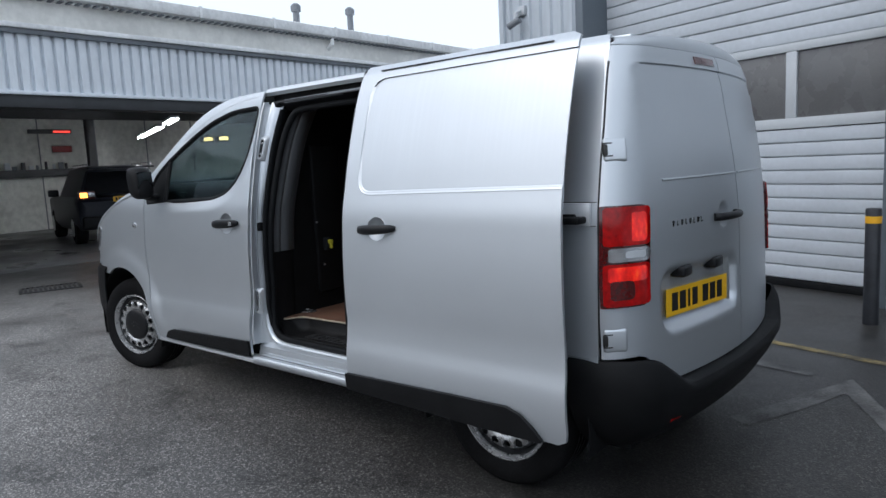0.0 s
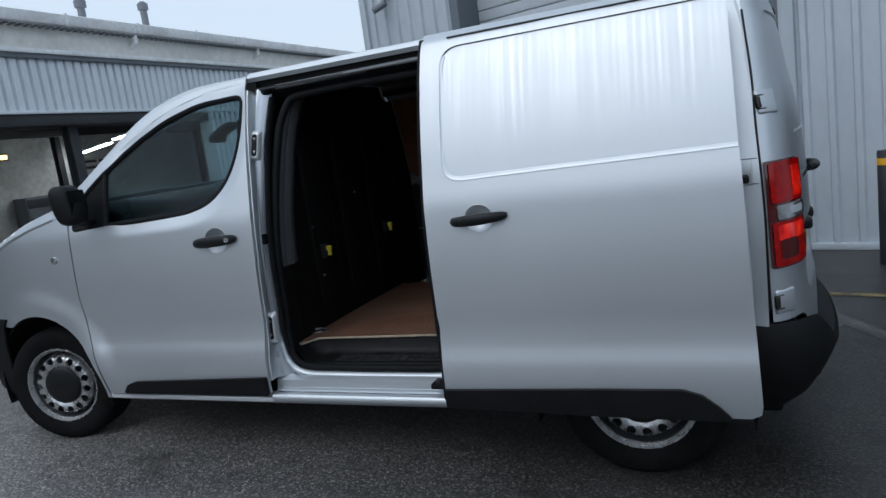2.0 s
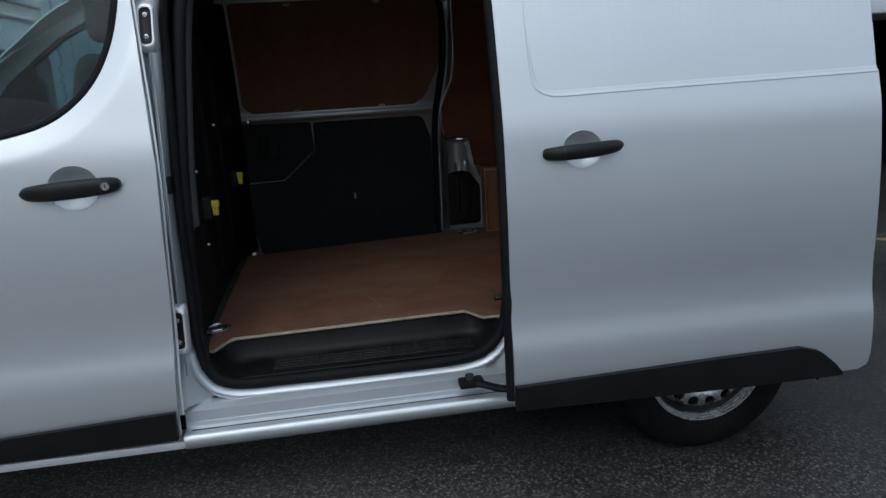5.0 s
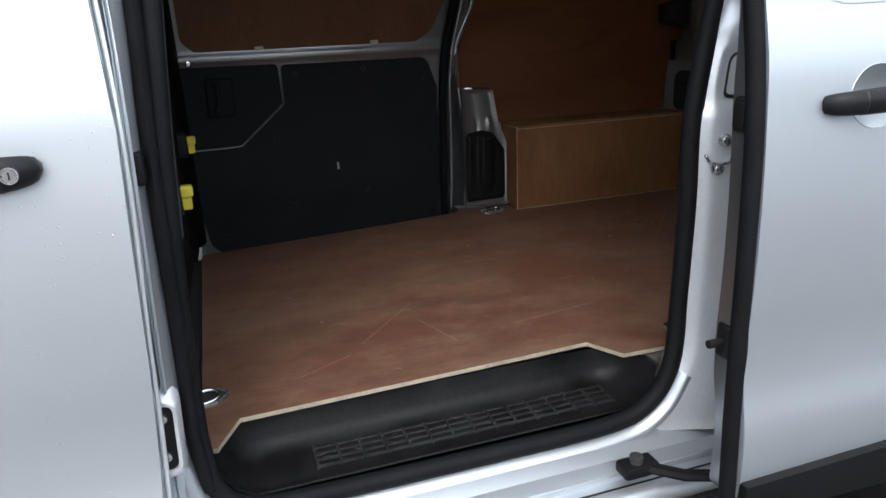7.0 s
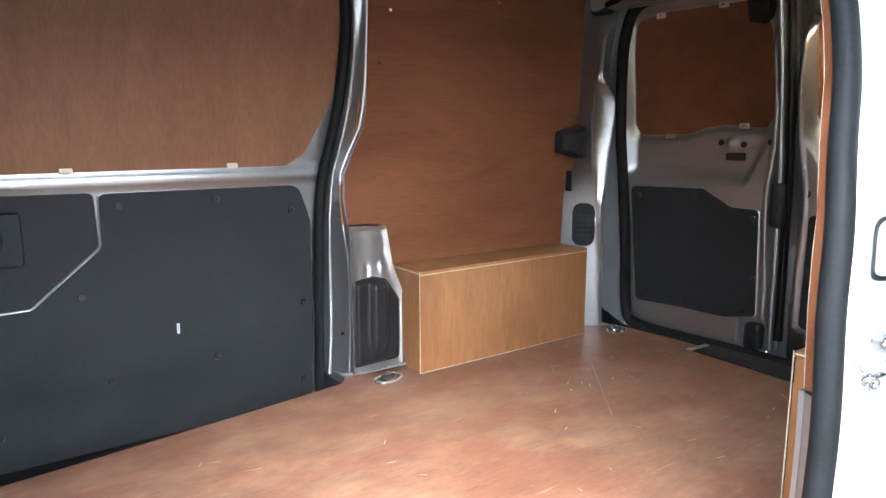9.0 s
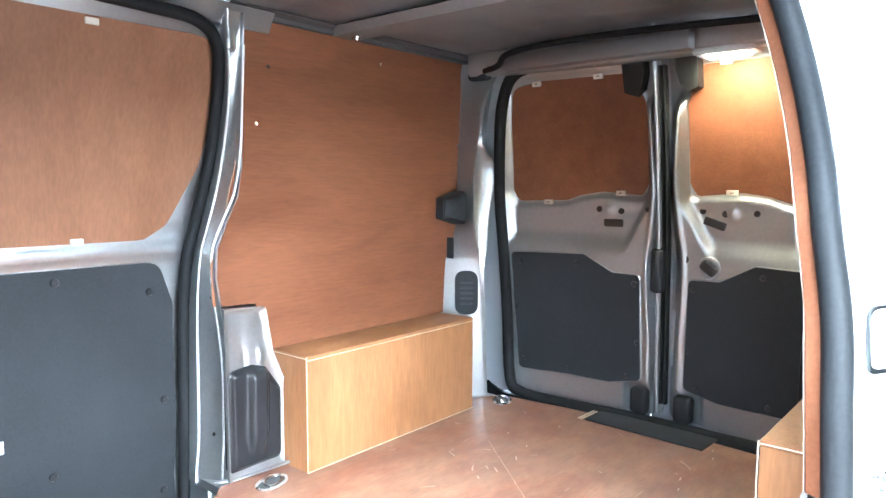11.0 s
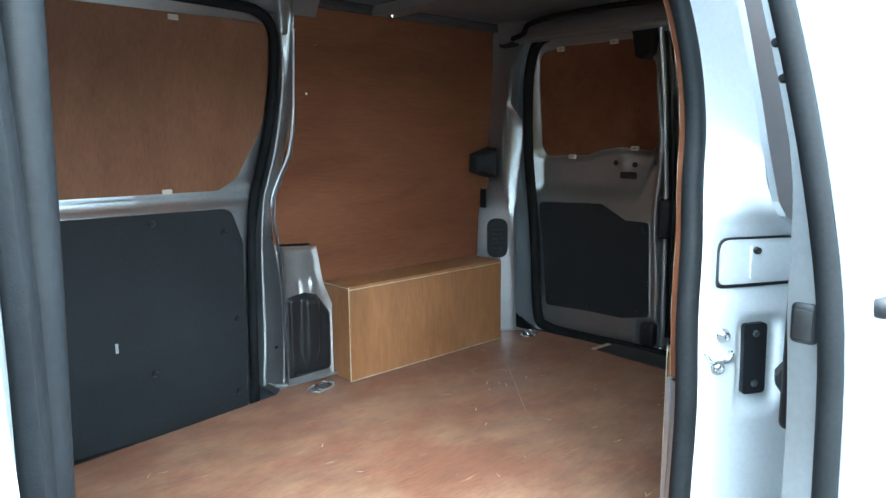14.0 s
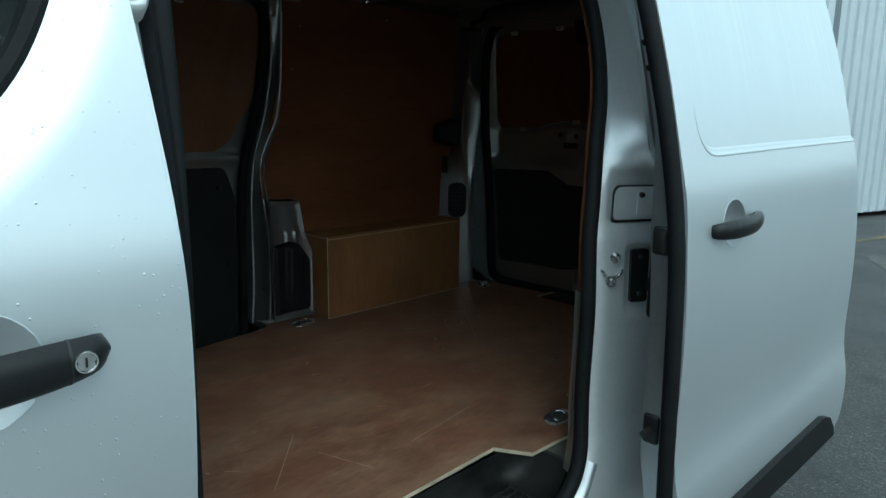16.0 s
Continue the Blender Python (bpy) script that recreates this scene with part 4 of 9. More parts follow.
def tube_light(a, b):
    t = thing("fluorescent_light", (*a[:2], 0.02 + a[2]), "lit twin fluorescent batten light", "light fitting", "workshop lights")
    d = (Vector(b) - Vector(a))
    m = look(a, b)
    bm = bmesh.new()
    box(bm, (-0.09, 0.0, -d.length), (0.09, 0.05, 0), 0.01, m=m)
    part("housing", bm, FRAME_LIGHT, t)
    for off in (-0.055, 0.055):
        bm = bmesh.new()
        tube(bm, [m @ Vector((off, -0.02, 0)), m @ Vector((off, -0.02, -d.length))], 0.02, 8)
        part("tube", bm, TUBE, t, "glowing white tube")


tube_light((-11.83, 5.37, 2.57), (-13.30, 5.97, 2.57))
tube_light((-14.15, 6.30, 2.57), (-18.4, 7.92, 2.56))
tube_light((-12.0, 9.75, 2.54), (-13.95, 10.8, 2.54))
tube_light((-15.15, 11.72, 2.54), (-19.7, 14.45, 2.54))
tube_light((-11.7, 15.0, 2.54), (-13.7, 16.5, 2.54))
for y in (8.60, 9.12):
    h = thing("radiant_heater", (-16, y, 2.2), "small glowing amber radiant heater", "heater", "workshop heaters")
    bm = bmesh.new()
    box(bm, (-16.1, y - 0.19, 2.33), (-15.95, y + 0.19, 2.50), 0.02)
    part("casing", bm, DARK_STEEL, h)
    bm = bmesh.new()
    box(bm, (-15.955, y - 0.15, 2.36), (-15.935, y + 0.15, 2.47), 0.008)
    part("element", bm, HEATER, h, "glowing amber element")
    bm = bmesh.new()
    tube(bm, [(-16.02, y, 2.5), (-16.02, y, 3.30)], 0.012, 6)
    part("hanger", bm, DARK_STEEL, h)
lamp = thing("red_beacon", (-13.0, 15.7, 2.2), "small red lit strip hung in the workshop bay", "display")
bm = bmesh.new()
box(bm, (-13.04, 15.35, 2.19), (-12.98, 15.95, 2.28), 0.01)
part("case", bm, DARK_STEEL, lamp)
bm = bmesh.new()
box(bm, (-12.985, 15.42, 2.21), (-12.972, 15.88, 2.26), 0.003)
part("lit_strip", bm, RED_LED, lamp, "red lit strip")
for y in (15.42, 15.88):
    bm = bmesh.new()
    tube(bm, [(-13.01, y, 2.27), (-13.01, y, 3.30)], 0.008, 6)
    part("hanger", bm, DARK_STEEL, lamp)
led = thing("wall_display", (-19.9, 6.0, 2.7), "small red lit display on the workshop wall", "display")
bm = bmesh.new()
box(bm, (-19.98, 5.45, 2.76), (-19.93, 6.62, 2.88), 0.01)
part("case", bm, DARK_STEEL, led)
bm = bmesh.new()
box(bm, (-19.935, 6.12, 2.79), (-19.92, 6.58, 2.84), 0.003)
part("lit_strip", bm, RED_LED, led, "red lit strip")
sign = tagged(thing("safety_sign", (-19.97, 6.0, 2.2), "red and white sign on the workshop wall", "sign"))
bm = bmesh.new()
box(bm, (-19.99, 6.05, 2.22), (-19.97, 6.60, 2.40), 0.003)
part("board", bm, RED_SIGN, sign)
# notice sheets on the wall by the column
NOTICE_MATS = [PRINT, PRINT, RED_SIGN, PRINT]
for i, j, wide in ((0, 3, 0.30), (0, 2, 0.30), (0, 1, 0.28), (0, 0, 0.30), (1, 3, 0.52), (1, 2, 0.52), (2, 3, 0.30)):
    y, z = 14.56 + (0, 0.37, 0.95)[i], 1.58 + j * 0.21
    nt = thing("wall_notice", (-19.98, y, z), "pale paper notice pinned to the workshop wall", "notice", "wall notices")
    bm = bmesh.new()
    box(bm, (-19.985, y, z), (-19.975, y + wide, z + 0.185))
    part("paper", bm, PAPER, nt)
    bm = bmesh.new()
    box(bm, (-19.974, y + 0.03, z + 0.03), (-19.970, y + wide - 0.03, z + 0.115))
    part("print_block", bm, NOTICE_MATS[(i + j) % 4], nt)
# tool rail with small tools on the back wall
trail = thing("tool_rail", (-19.9, 4.0, 1.55), "dark rail of hanging tools on the workshop wall", "tool rail")
bm = bmesh.new()
box(bm, (-19.98, 1.0, 1.52), (-19.80, 6.9, 1.74), 0.02)
part("rail", bm, DARK_STEEL, trail)
rnd = random.Random(3)
for k in range(26):
    y = 1.1 + k * 0.21 + rnd.uniform(-0.05, 0.05)
    h = rnd.uniform(0.08, 0.22)
    bm = bmesh.new()
    box(bm, (-19.86, y, 1.74), (-19.80, y + rnd.uniform(0.05, 0.14), 1.74 + h), 0.01)
    part("tool", bm, (GREY_STEEL, DARK_STEEL, FRAME_LIGHT)[k % 3], trail)
for y in (0.9, 2.5, 4.1, 5.7, 7.3, 8.9, 10.5):
    bm = bmesh.new()
    box(bm, (-20.0, y, 0), (-19.985, y + 0.03, 3.3))
    part("panel_joint", bm, GREY_STEEL, shop)
# workbenches and cabinets along the back wall
for y, hgt in ((0.0, 0.95), (2.4, 1.25), (9.4, 1.0), (12.0, 1.35), (17.8, 0.95)):
    cab = thing("tool_cabinet", (-19.5, y, 0), "dark steel tool cabinet against the workshop wall", "cabinet", "tool cabinets")
    bm = bmesh.new()
    box(bm, (-19.9, y, 0.08), (-19.35, y + 1.1, hgt), 0.02)
    part("body", bm, GREY_STEEL, cab)
    for k in range(4):
        z = 0.14 + k * (hgt - 0.2) / 4
        bm = bmesh.new()
        box(bm, (-19.35, y + 0.04, z), (-19.33, y + 1.06, z + (hgt - 0.2) / 4 - 0.02), 0.005)
        part("drawer", bm, DARK_STEEL if k % 2 else GREY_STEEL, cab)


def parked_car(x, y, paint):
    """A dark hatchback-SUV seen from behind, its tail at x and its nose towards -x; y is its middle."""
    c = thing("parked_car", (x - 2.2, y, 0), "dark navy SUV parked in the workshop, tail lamps lit amber", "car")
    secs = [(0.0, 0.45, 0.78, 0.92, 0.86), (0.10, 0.34, 0.92, 1.00, 0.90), (0.55, 0.30, 0.94, 1.04, 0.92), (1.9, 0.28, 0.94, 1.04, 0.93), (3.1, 0.28, 0.94, 1.02, 0.93), (4.1, 0.32, 0.90, 0.95, 0.90), (4.4, 0.42, 0.72, 0.85, 0.74)]
    bm = bmesh.new()
    rows = []
    for d, zb, hw, zt, ht in secs:
        rows.append([Vector((x - d, y + s * w, z)) for s, w, z in ((-1, hw * 0.9, zb), (-1, hw, zb + 0.15), (-1, hw, zt - 0.12), (-1, ht, zt), (1, ht, zt), (1, hw, zt - 0.12), (1, hw, zb + 0.15), (1, hw * 0.9, zb), (-1, hw * 0.9, zb))])
    ruled(bm, rows)
    bm.faces.new([bm.verts.new(p) for p in rows[0][:-1]])
    bm.faces.new([bm.verts.new(p) for p in rows[-1][:-1]][::-1])
    bmesh.ops.remove_doubles(bm, verts=bm.verts, dist=1e-4)
    part("body", bm, CAR_PAINT, c)
    bm = bmesh.new()
    rows = []
    for d, zt, hw, hb in ((0.12, 1.04, 0.84, 0.90), (0.42, 1.60, 0.66, 0.90), (1.0, 1.68, 0.68, 0.92), (2.2, 1.66, 0.68, 0.92), (3.2, 1.04, 0.80, 0.90)):
        rows.append([Vector((x - d, y - hb, 1.0)), Vector((x - d, y - hw, zt - 0.04)), Vector((x - d, y - hw + 0.1, zt)), Vector((x - d, y + hw - 0.1, zt)), Vector((x - d, y + hw, zt - 0.04)), Vector((x - d, y + hb, 1.0))])
    ruled(bm, rows)
    part("roof", bm, CAR_PAINT, c)
    bm = bmesh.new()
    surf(bm, 6, 4, lambda u, v: (x - 0.125 - 0.26 * v + 0.012, y - (0.80 - 0.16 * v) * (1 - 2 * u), 1.08 + 0.46 * v), 0.006)
    part("rear_window", bm, CAR_GLASS, c)
    bm = bmesh.new()
    box(bm, (x - 0.35, y - 0.66, 1.60), (x - 0.10, y + 0.66, 1.64), 0.012)
    part("spoiler", bm, CAR_PAINT, c)
    bm = bmesh.new()
    box(bm, (x - 0.05, y - 0.90, 0.36), (x + 0.09, y + 0.90, 0.62), 0.05, 3)
    part("bumper", bm, BLACK, c)
    bm = bmesh.new()
    box(bm, (x + 0.02, y - 0.45, 0.30), (x + 0.10, y + 0.45, 0.40), 0.02)
    part("skid_plate", bm, STEEL, c, "silver skid plate")
    for s in (-1, 1):
        bm = bmesh.new()
        box(bm, (x - 0.06, y + s * 0.76 - 0.16, 0.98), (x + 0.02, y + s * 0.76 + 0.16, 1.16), 0.02)
        part("tail_lamp", bm, RED_DARK, c, "dark red tail lamp")
        bm = bmesh.new()
        box(bm, (x + 0.012, y + s * 0.82 - 0.07, 1.02), (x + 0.026, y + s * 0.82 + 0.07, 1.12), 0.005)
        part("indicator", bm, AMBER_LAMP, c, "lit amber indicator")
        bm = bmesh.new()
        box(bm, (x + 0.012, y + s * 0.67 - 0.06, 1.03), (x + 0.026, y + s * 0.67 + 0.06, 1.12), 0.005)
        part("reversing_lamp", bm, CLEAR_LENS, c, "clear reversing lamp")
        bm = bmesh.new()
        box(bm, (x - 0.30, y + s * 0.64 - 0.02, 1.665), (x - 0.26 + 0.02, y + s * 0.64 + 0.02, 1.70), 0.008)
        box(bm, (x - 2.0, y + s * 0.64 - 0.015, 1.70), (x - 0.26, y + s * 0.64 + 0.015, 1.725), 0.01)
        part("roof_bar", bm, STEEL, c, "silver roof bar")
        for d in (0.85, 3.5):
            w = part("wheel", revolve(bmesh.new(), [(0, -0.02), (0.22, -0.02), (0.24, 0.0), (0.33, 0.0), (0.355, 0.03), (0.355, 0.2), (0.33, 0.23), (0, 0.22)], (x - d, y + s * 0.93, 0.355), (0, -s, 0), 24), TYRE, c)
            part("rim", revolve(bmesh.new(), [(0, -0.03), (0.12, -0.028), (0.20, -0.022), (0.21, -0.01)], (x - d, y + s * 0.93, 0.355), (0, -s, 0), 24), STEEL, w)
        bm = bmesh.new()
        box(bm, (x - 2.75, y + s * 1.0 - 0.11, 1.02), (x - 2.6, y + s * 1.0 + 0.11, 1.18), 0.03)
        part("door_mirror", bm, GLOSS, c)
    bm = bmesh.new()
    box(bm, (x + 0.005, y - 0.26, 0.90), (x + 0.022, y + 0.26, 1.01), 0.003)
    pl = part("number_plate", bm, PLATE_Y, c, "yellow number plate")
    bm = bmesh.new()
    for k, wd in enumerate((0.04, 0.05, 0.04, 0.05, 0.05, 0.05, 0.04)):
        box(bm, (x + 0.023, y - 0.22 + k * 0.063, 0.92), (x + 0.0245, y - 0.22 + k * 0.063 + wd, 0.99))
    part("print_bar", bm, PLATE_K, pl)
    return c


suv = parked_car(-13.05, 4.76, CAR_PAINT)
turn_at = Matrix.Translation((-13.05, 4.76, 0))
bpy.context.view_layer.update()
suv.matrix_world = turn_at @ Matrix.Rotation(radians(-13), 4, "Z") @ turn_at.inverted() @ suv.matrix_world

# ---- plain unseen walls added behind the camera to close the yard and shape reflections ----
for nm, lo, hi in (("unseen_wall_south", (-30, -17, 0), (34, -16.5, 3.3)), ("unseen_wall_east", (33.5, -16.5, 0), (34, -5, 3.3))):
    bm = bmesh.new()
    box(bm, lo, hi)
    tagged(part(nm, bm, UNSEEN_WALL), "plain grey wall added out of view", "wall", kind="structure")

# ---- the van: its nose towards -x, its near side at y = 0, its far side at y = VAN_W ----
VAN_W = 1.92
van = thing("panel_van", (-1.7, 0.96, 0), "silver panel van, near-side sliding door open, plywood-lined load space", "van")
P_SIDE = smooth_curve([(0.22, 0.03), (0.30, 0.010), (0.37, 0.000), (0.46, -0.006), (0.55, -0.002), (0.61, 0.009), (0.68, 0.014), (0.80, 0.012), (0.95, 0.013), (1.10, 0.022),
                       (1.20, 0.032), (1.28, 0.050), (1.42, 0.082), (1.60, 0.133), (1.74, 0.182), (1.80, 0.210), (1.84, 0.236), (1.865, 0.270)])
NOSE = smooth_curve([(-4.20, 0.60), (-4.10, 0.34), (-4.0, 0.20), (-3.85, 0.105), (-3.65, 0.045), (-3.4, 0.010), (-3.1, 0.0), (-2.5, 0.0)])


def shoulder(x, z):
    """The skin dips towards the cab window over a shoulder some centimetres wide."""
    inside, best = False, 9.0
    for (ax, az), (bx, bz) in zip(WIN, WIN[1:] + WIN[:1]):
        if (az > z) != (bz > z) and x < (bx - ax) * (z - az) / (bz - az) + ax:
            inside = not inside
        dx, dz = bx - ax, bz - az
        t = max(0.0, min(1.0, ((x - ax) * dx + (z - az) * dz) / (dx * dx + dz * dz + 1e-12)))
        best = min(best, (x - ax - t * dx) ** 2 + (z - az - t * dz) ** 2)
    d = 0.0 if inside else math.sqrt(best)
    s = 1 - d / 0.062 if d < 0.050 else 336.0 * max(0.0, 0.074 - d) ** 2
    return 0.016 * s


def side_y(x, z):
    y = P_SIDE(z)
    if -2.60 < x < -1.66 and 1.12 < z < 1.86:
        y += shoulder(x, z) * step01(-2.60, -2.45, x)
    if x < -2.5:
        y += NOSE(x)
        # flared arch over the front wheel
        r = math.hypot(x + 3.275, z - 0.335)
        y -= 0.016 * step01(0.60, 0.47, r) * step01(0.30, 0.5, z)
    if x > 0.2:
        y += 0.03 * (x - 0.2) ** 2
    return y


def near(x, z, d):
    return (x, side_y(x, z) + d, z)


def arc(cx, cz, r, a0, a1, n):
    return [(cx + r * math.cos(radians(a0 + (a1 - a0) * i / n)), cz + r * math.sin(radians(a0 + (a1 - a0) * i / n))) for i in range(n + 1)]


ZC = frange(0.28, 1.88, 0.032)
# front wing with its wheel arch
WING = ([(-2.905, 1.205), (-2.915, 1.30), (-3.02, 1.285), (-3.2, 1.245), (-3.4, 1.185), (-3.6, 1.105), (-3.75, 1.02), (-3.88, 0.90), (-3.97, 0.76), (-3.80, 0.73), (-3.66, 0.70)]
        + arc(-3.275, 0.335, 0.43, 122, -6, 26) + [(-2.822, 0.29), (-2.835, 0.45), (-2.87, 0.62), (-2.905, 0.85)])
for mir in (False, True):
    w = sheet("front_wing", WING, near, 0.012, PAINT, van, cuts_a=frange(-4.0, -2.8, 0.05), cuts_b=ZC, mirror=mir)
    if not mir:
        bm = bmesh.new()
        revolve(bm, [(0, -0.012), (0.018, -0.010), (0.022, 0.0)], near(-3.035, 1.072, 0), (0, 1, 0), 16)
        part("side_repeater", bm, CLEAR_LENS, w, "small clear side repeater")
    lin = bmesh.new()
    rows = []
    for yy in (0.03, 0.10, 0.45):
        rows.append([Vector((x, VAN_W - yy if mir else yy, z)) for x, z in arc(-3.275, 0.335, 0.425, 195, -15, 24)])
    ruled(lin, rows, 0.006)
    part("arch_liner", lin, BLACK, van)

# front door with its window opening
DOOR_TOP = [(-1.742, 1.832), (-1.98, 1.818), (-2.20, 1.768), (-2.40, 1.684), (-2.60, 1.560), (-2.78, 1.440), (-2.905, 1.352)]
F_DOOR = ([(-2.812, 0.315), (-1.742, 0.335), (-1.738, 0.42), (-1.712, 0.80), (-1.698, 1.15), (-1.715, 1.50)] + DOOR_TOP + [(-2.897, 1.20), (-2.897, 0.85), (-2.862, 0.62), (-2.827, 0.45)])
WIN = rounded([(-2.875, 1.222), (-2.10, 1.246), (-1.955, 1.282), (-1.848, 1.368), (-1.788, 1.48), (-1.758, 1.62), (-1.760, 1.772), (-2.03, 1.766), (-2.235, 1.716), (-2.45, 1.622), (-2.64, 1.496), (-2.80, 1.385)],
              [0.02, 0.6, 0.5, 0.5, 0.5, 0.6, 0.05, 0.6, 0.8, 0.9, 0.9, 0.4], 6)


DISH_R = 0.058


def dish(x, z, r=DISH_R):
    """The round opening of a handle's scoop."""
    return [(x + r * math.cos(2 * math.pi * k / 28), z - 0.003 + 0.90 * r * math.sin(2 * math.pi * k / 28)) for k in range(28)]


def front_door(mir):
    d = sheet("front_door", F_DOOR, near, 0.014, PAINT, van, holes=[WIN, dish(-1.918, 1.109, 0.067)], cuts_a=frange(-2.9, -2.3, 0.05) + frange(-2.3, -1.69, 0.0125), cuts_b=frange(0.30, 1.13, 0.032) + frange(1.13, 1.60, 0.0125) + frange(1.60, 1.86, 0.025), mirror=mir,
              label="silver front door with a black mirror and handle")
    fl = (lambda p: (p[0], VAN_W - p[1], p[2])) if mir else (lambda p: p)
    bm = bmesh.new()
    tube(bm, [fl(near(x, z, 0.010)) for x, z in WIN], 0.015, 8, True)
    part("window_seal", bm, RUBBER, d, "black window seal")
    glass_o = [(-2.635, 1.228)] + [p for p in WIN if p[0] > -2.635] + [(-2.635, 1.50)]
    glass_o = sorted(set(glass_o), key=lambda p: math.atan2(p[1] - 1.5, p[0] + 2.15))
    g = sheet("window", glass_o, lambda x, z, e: (x, side_y(x, z) + 0.012 + e, z), 0.004, GLASS, d, cuts_b=frange(1.2, 1.8, 0.05), mirror=mir, label="tinted side window")
    g.visible_shadow = False
    sail = [p for p in WIN if p[0] < -2.63] + [(-2.63, 1.230), (-2.63, 1.502)]
    sail = sorted(set(sail), key=lambda p: math.atan2(p[1] - 1.32, p[0] + 2.71))
    sheet("sail_panel", sail, lambda x, z, e: (x, side_y(x, z) + 0.004 + e, z), 0.012, BLACK, d, cuts_b=frange(1.2, 1.6, 0.05), mirror=mir, label="black plastic sail panel")
    bm = bmesh.new()
    tube(bm, [fl(near(-2.632, z, 0.008)) for z in (1.235, 1.32, 1.41, 1.49)], 0.014, 8)
    part("window_bar", bm, BLACK, d)
    # lower moulding
    mould = rounded([(-2.70, 0.325), (-2.655, 0.375), (-2.60, 0.392), (-1.744, 0.424), (-1.748, 0.330)], [0.01, 0.03, 0.04, 0.004, 0.004])
    sheet("lower_moulding", mould, lambda x, z, e: (x, side_y(x, z) - 0.016 + e, z), 0.018, BLACK, d, cuts_b=frange(0.32, 0.43, 0.02), mirror=mir, label="black lower moulding")
    door_handle(d, -1.925, 1.109, lambda x, z: side_y(x, z), 0.262, fl, True)
    # mirror: a tall rounded shell on an arm
    bm = bmesh.new()

    def shell(u, v):
        a, b = math.pi * (v - 0.5), 2 * math.pi * u
        ca = math.copysign(abs(math.cos(a)) ** 0.55, math.cos(a))
        sa = math.copysign(abs(math.sin(a)) ** 0.62, math.sin(a))
        cx = math.copysign(abs(math.cos(b)) ** 0.75, math.cos(b))
        cy = math.copysign(abs(math.sin(b)) ** 0.75, math.sin(b))
        z = 1.362 + 0.104 * sa
        return fl((-2.735 + 0.078 * ca * cx - 0.02 * (sa + 0.2), -0.062 + 0.068 * ca * cy, z))
    surf(bm, 28, 16, shell)
    bmesh.ops.remove_doubles(bm, verts=bm.verts, dist=1e-4)
    mr = part("door_mirror", bm, BLACK, d, "black plastic door mirror")
    bm = bmesh.new()
    tube(bm, [fl(p) for p in ((-2.73, -0.06, 1.285), (-2.74, 0.0, 1.262), (-2.75, 0.06, 1.262))], 0.04, 10, flat=0.6)
    part("mirror_arm", bm, BLACK, mr)
    bm = bmesh.new()
    surf(bm, 8, 10, lambda u, v: fl((-2.664 - 0.012 * (2 * v - 1) ** 2, -0.112 + 0.098 * u, 1.285 + 0.150 * v)), 0.004)
    part("mirror_glass", bm, MIRROR, mr, "mirror glass")
    return d


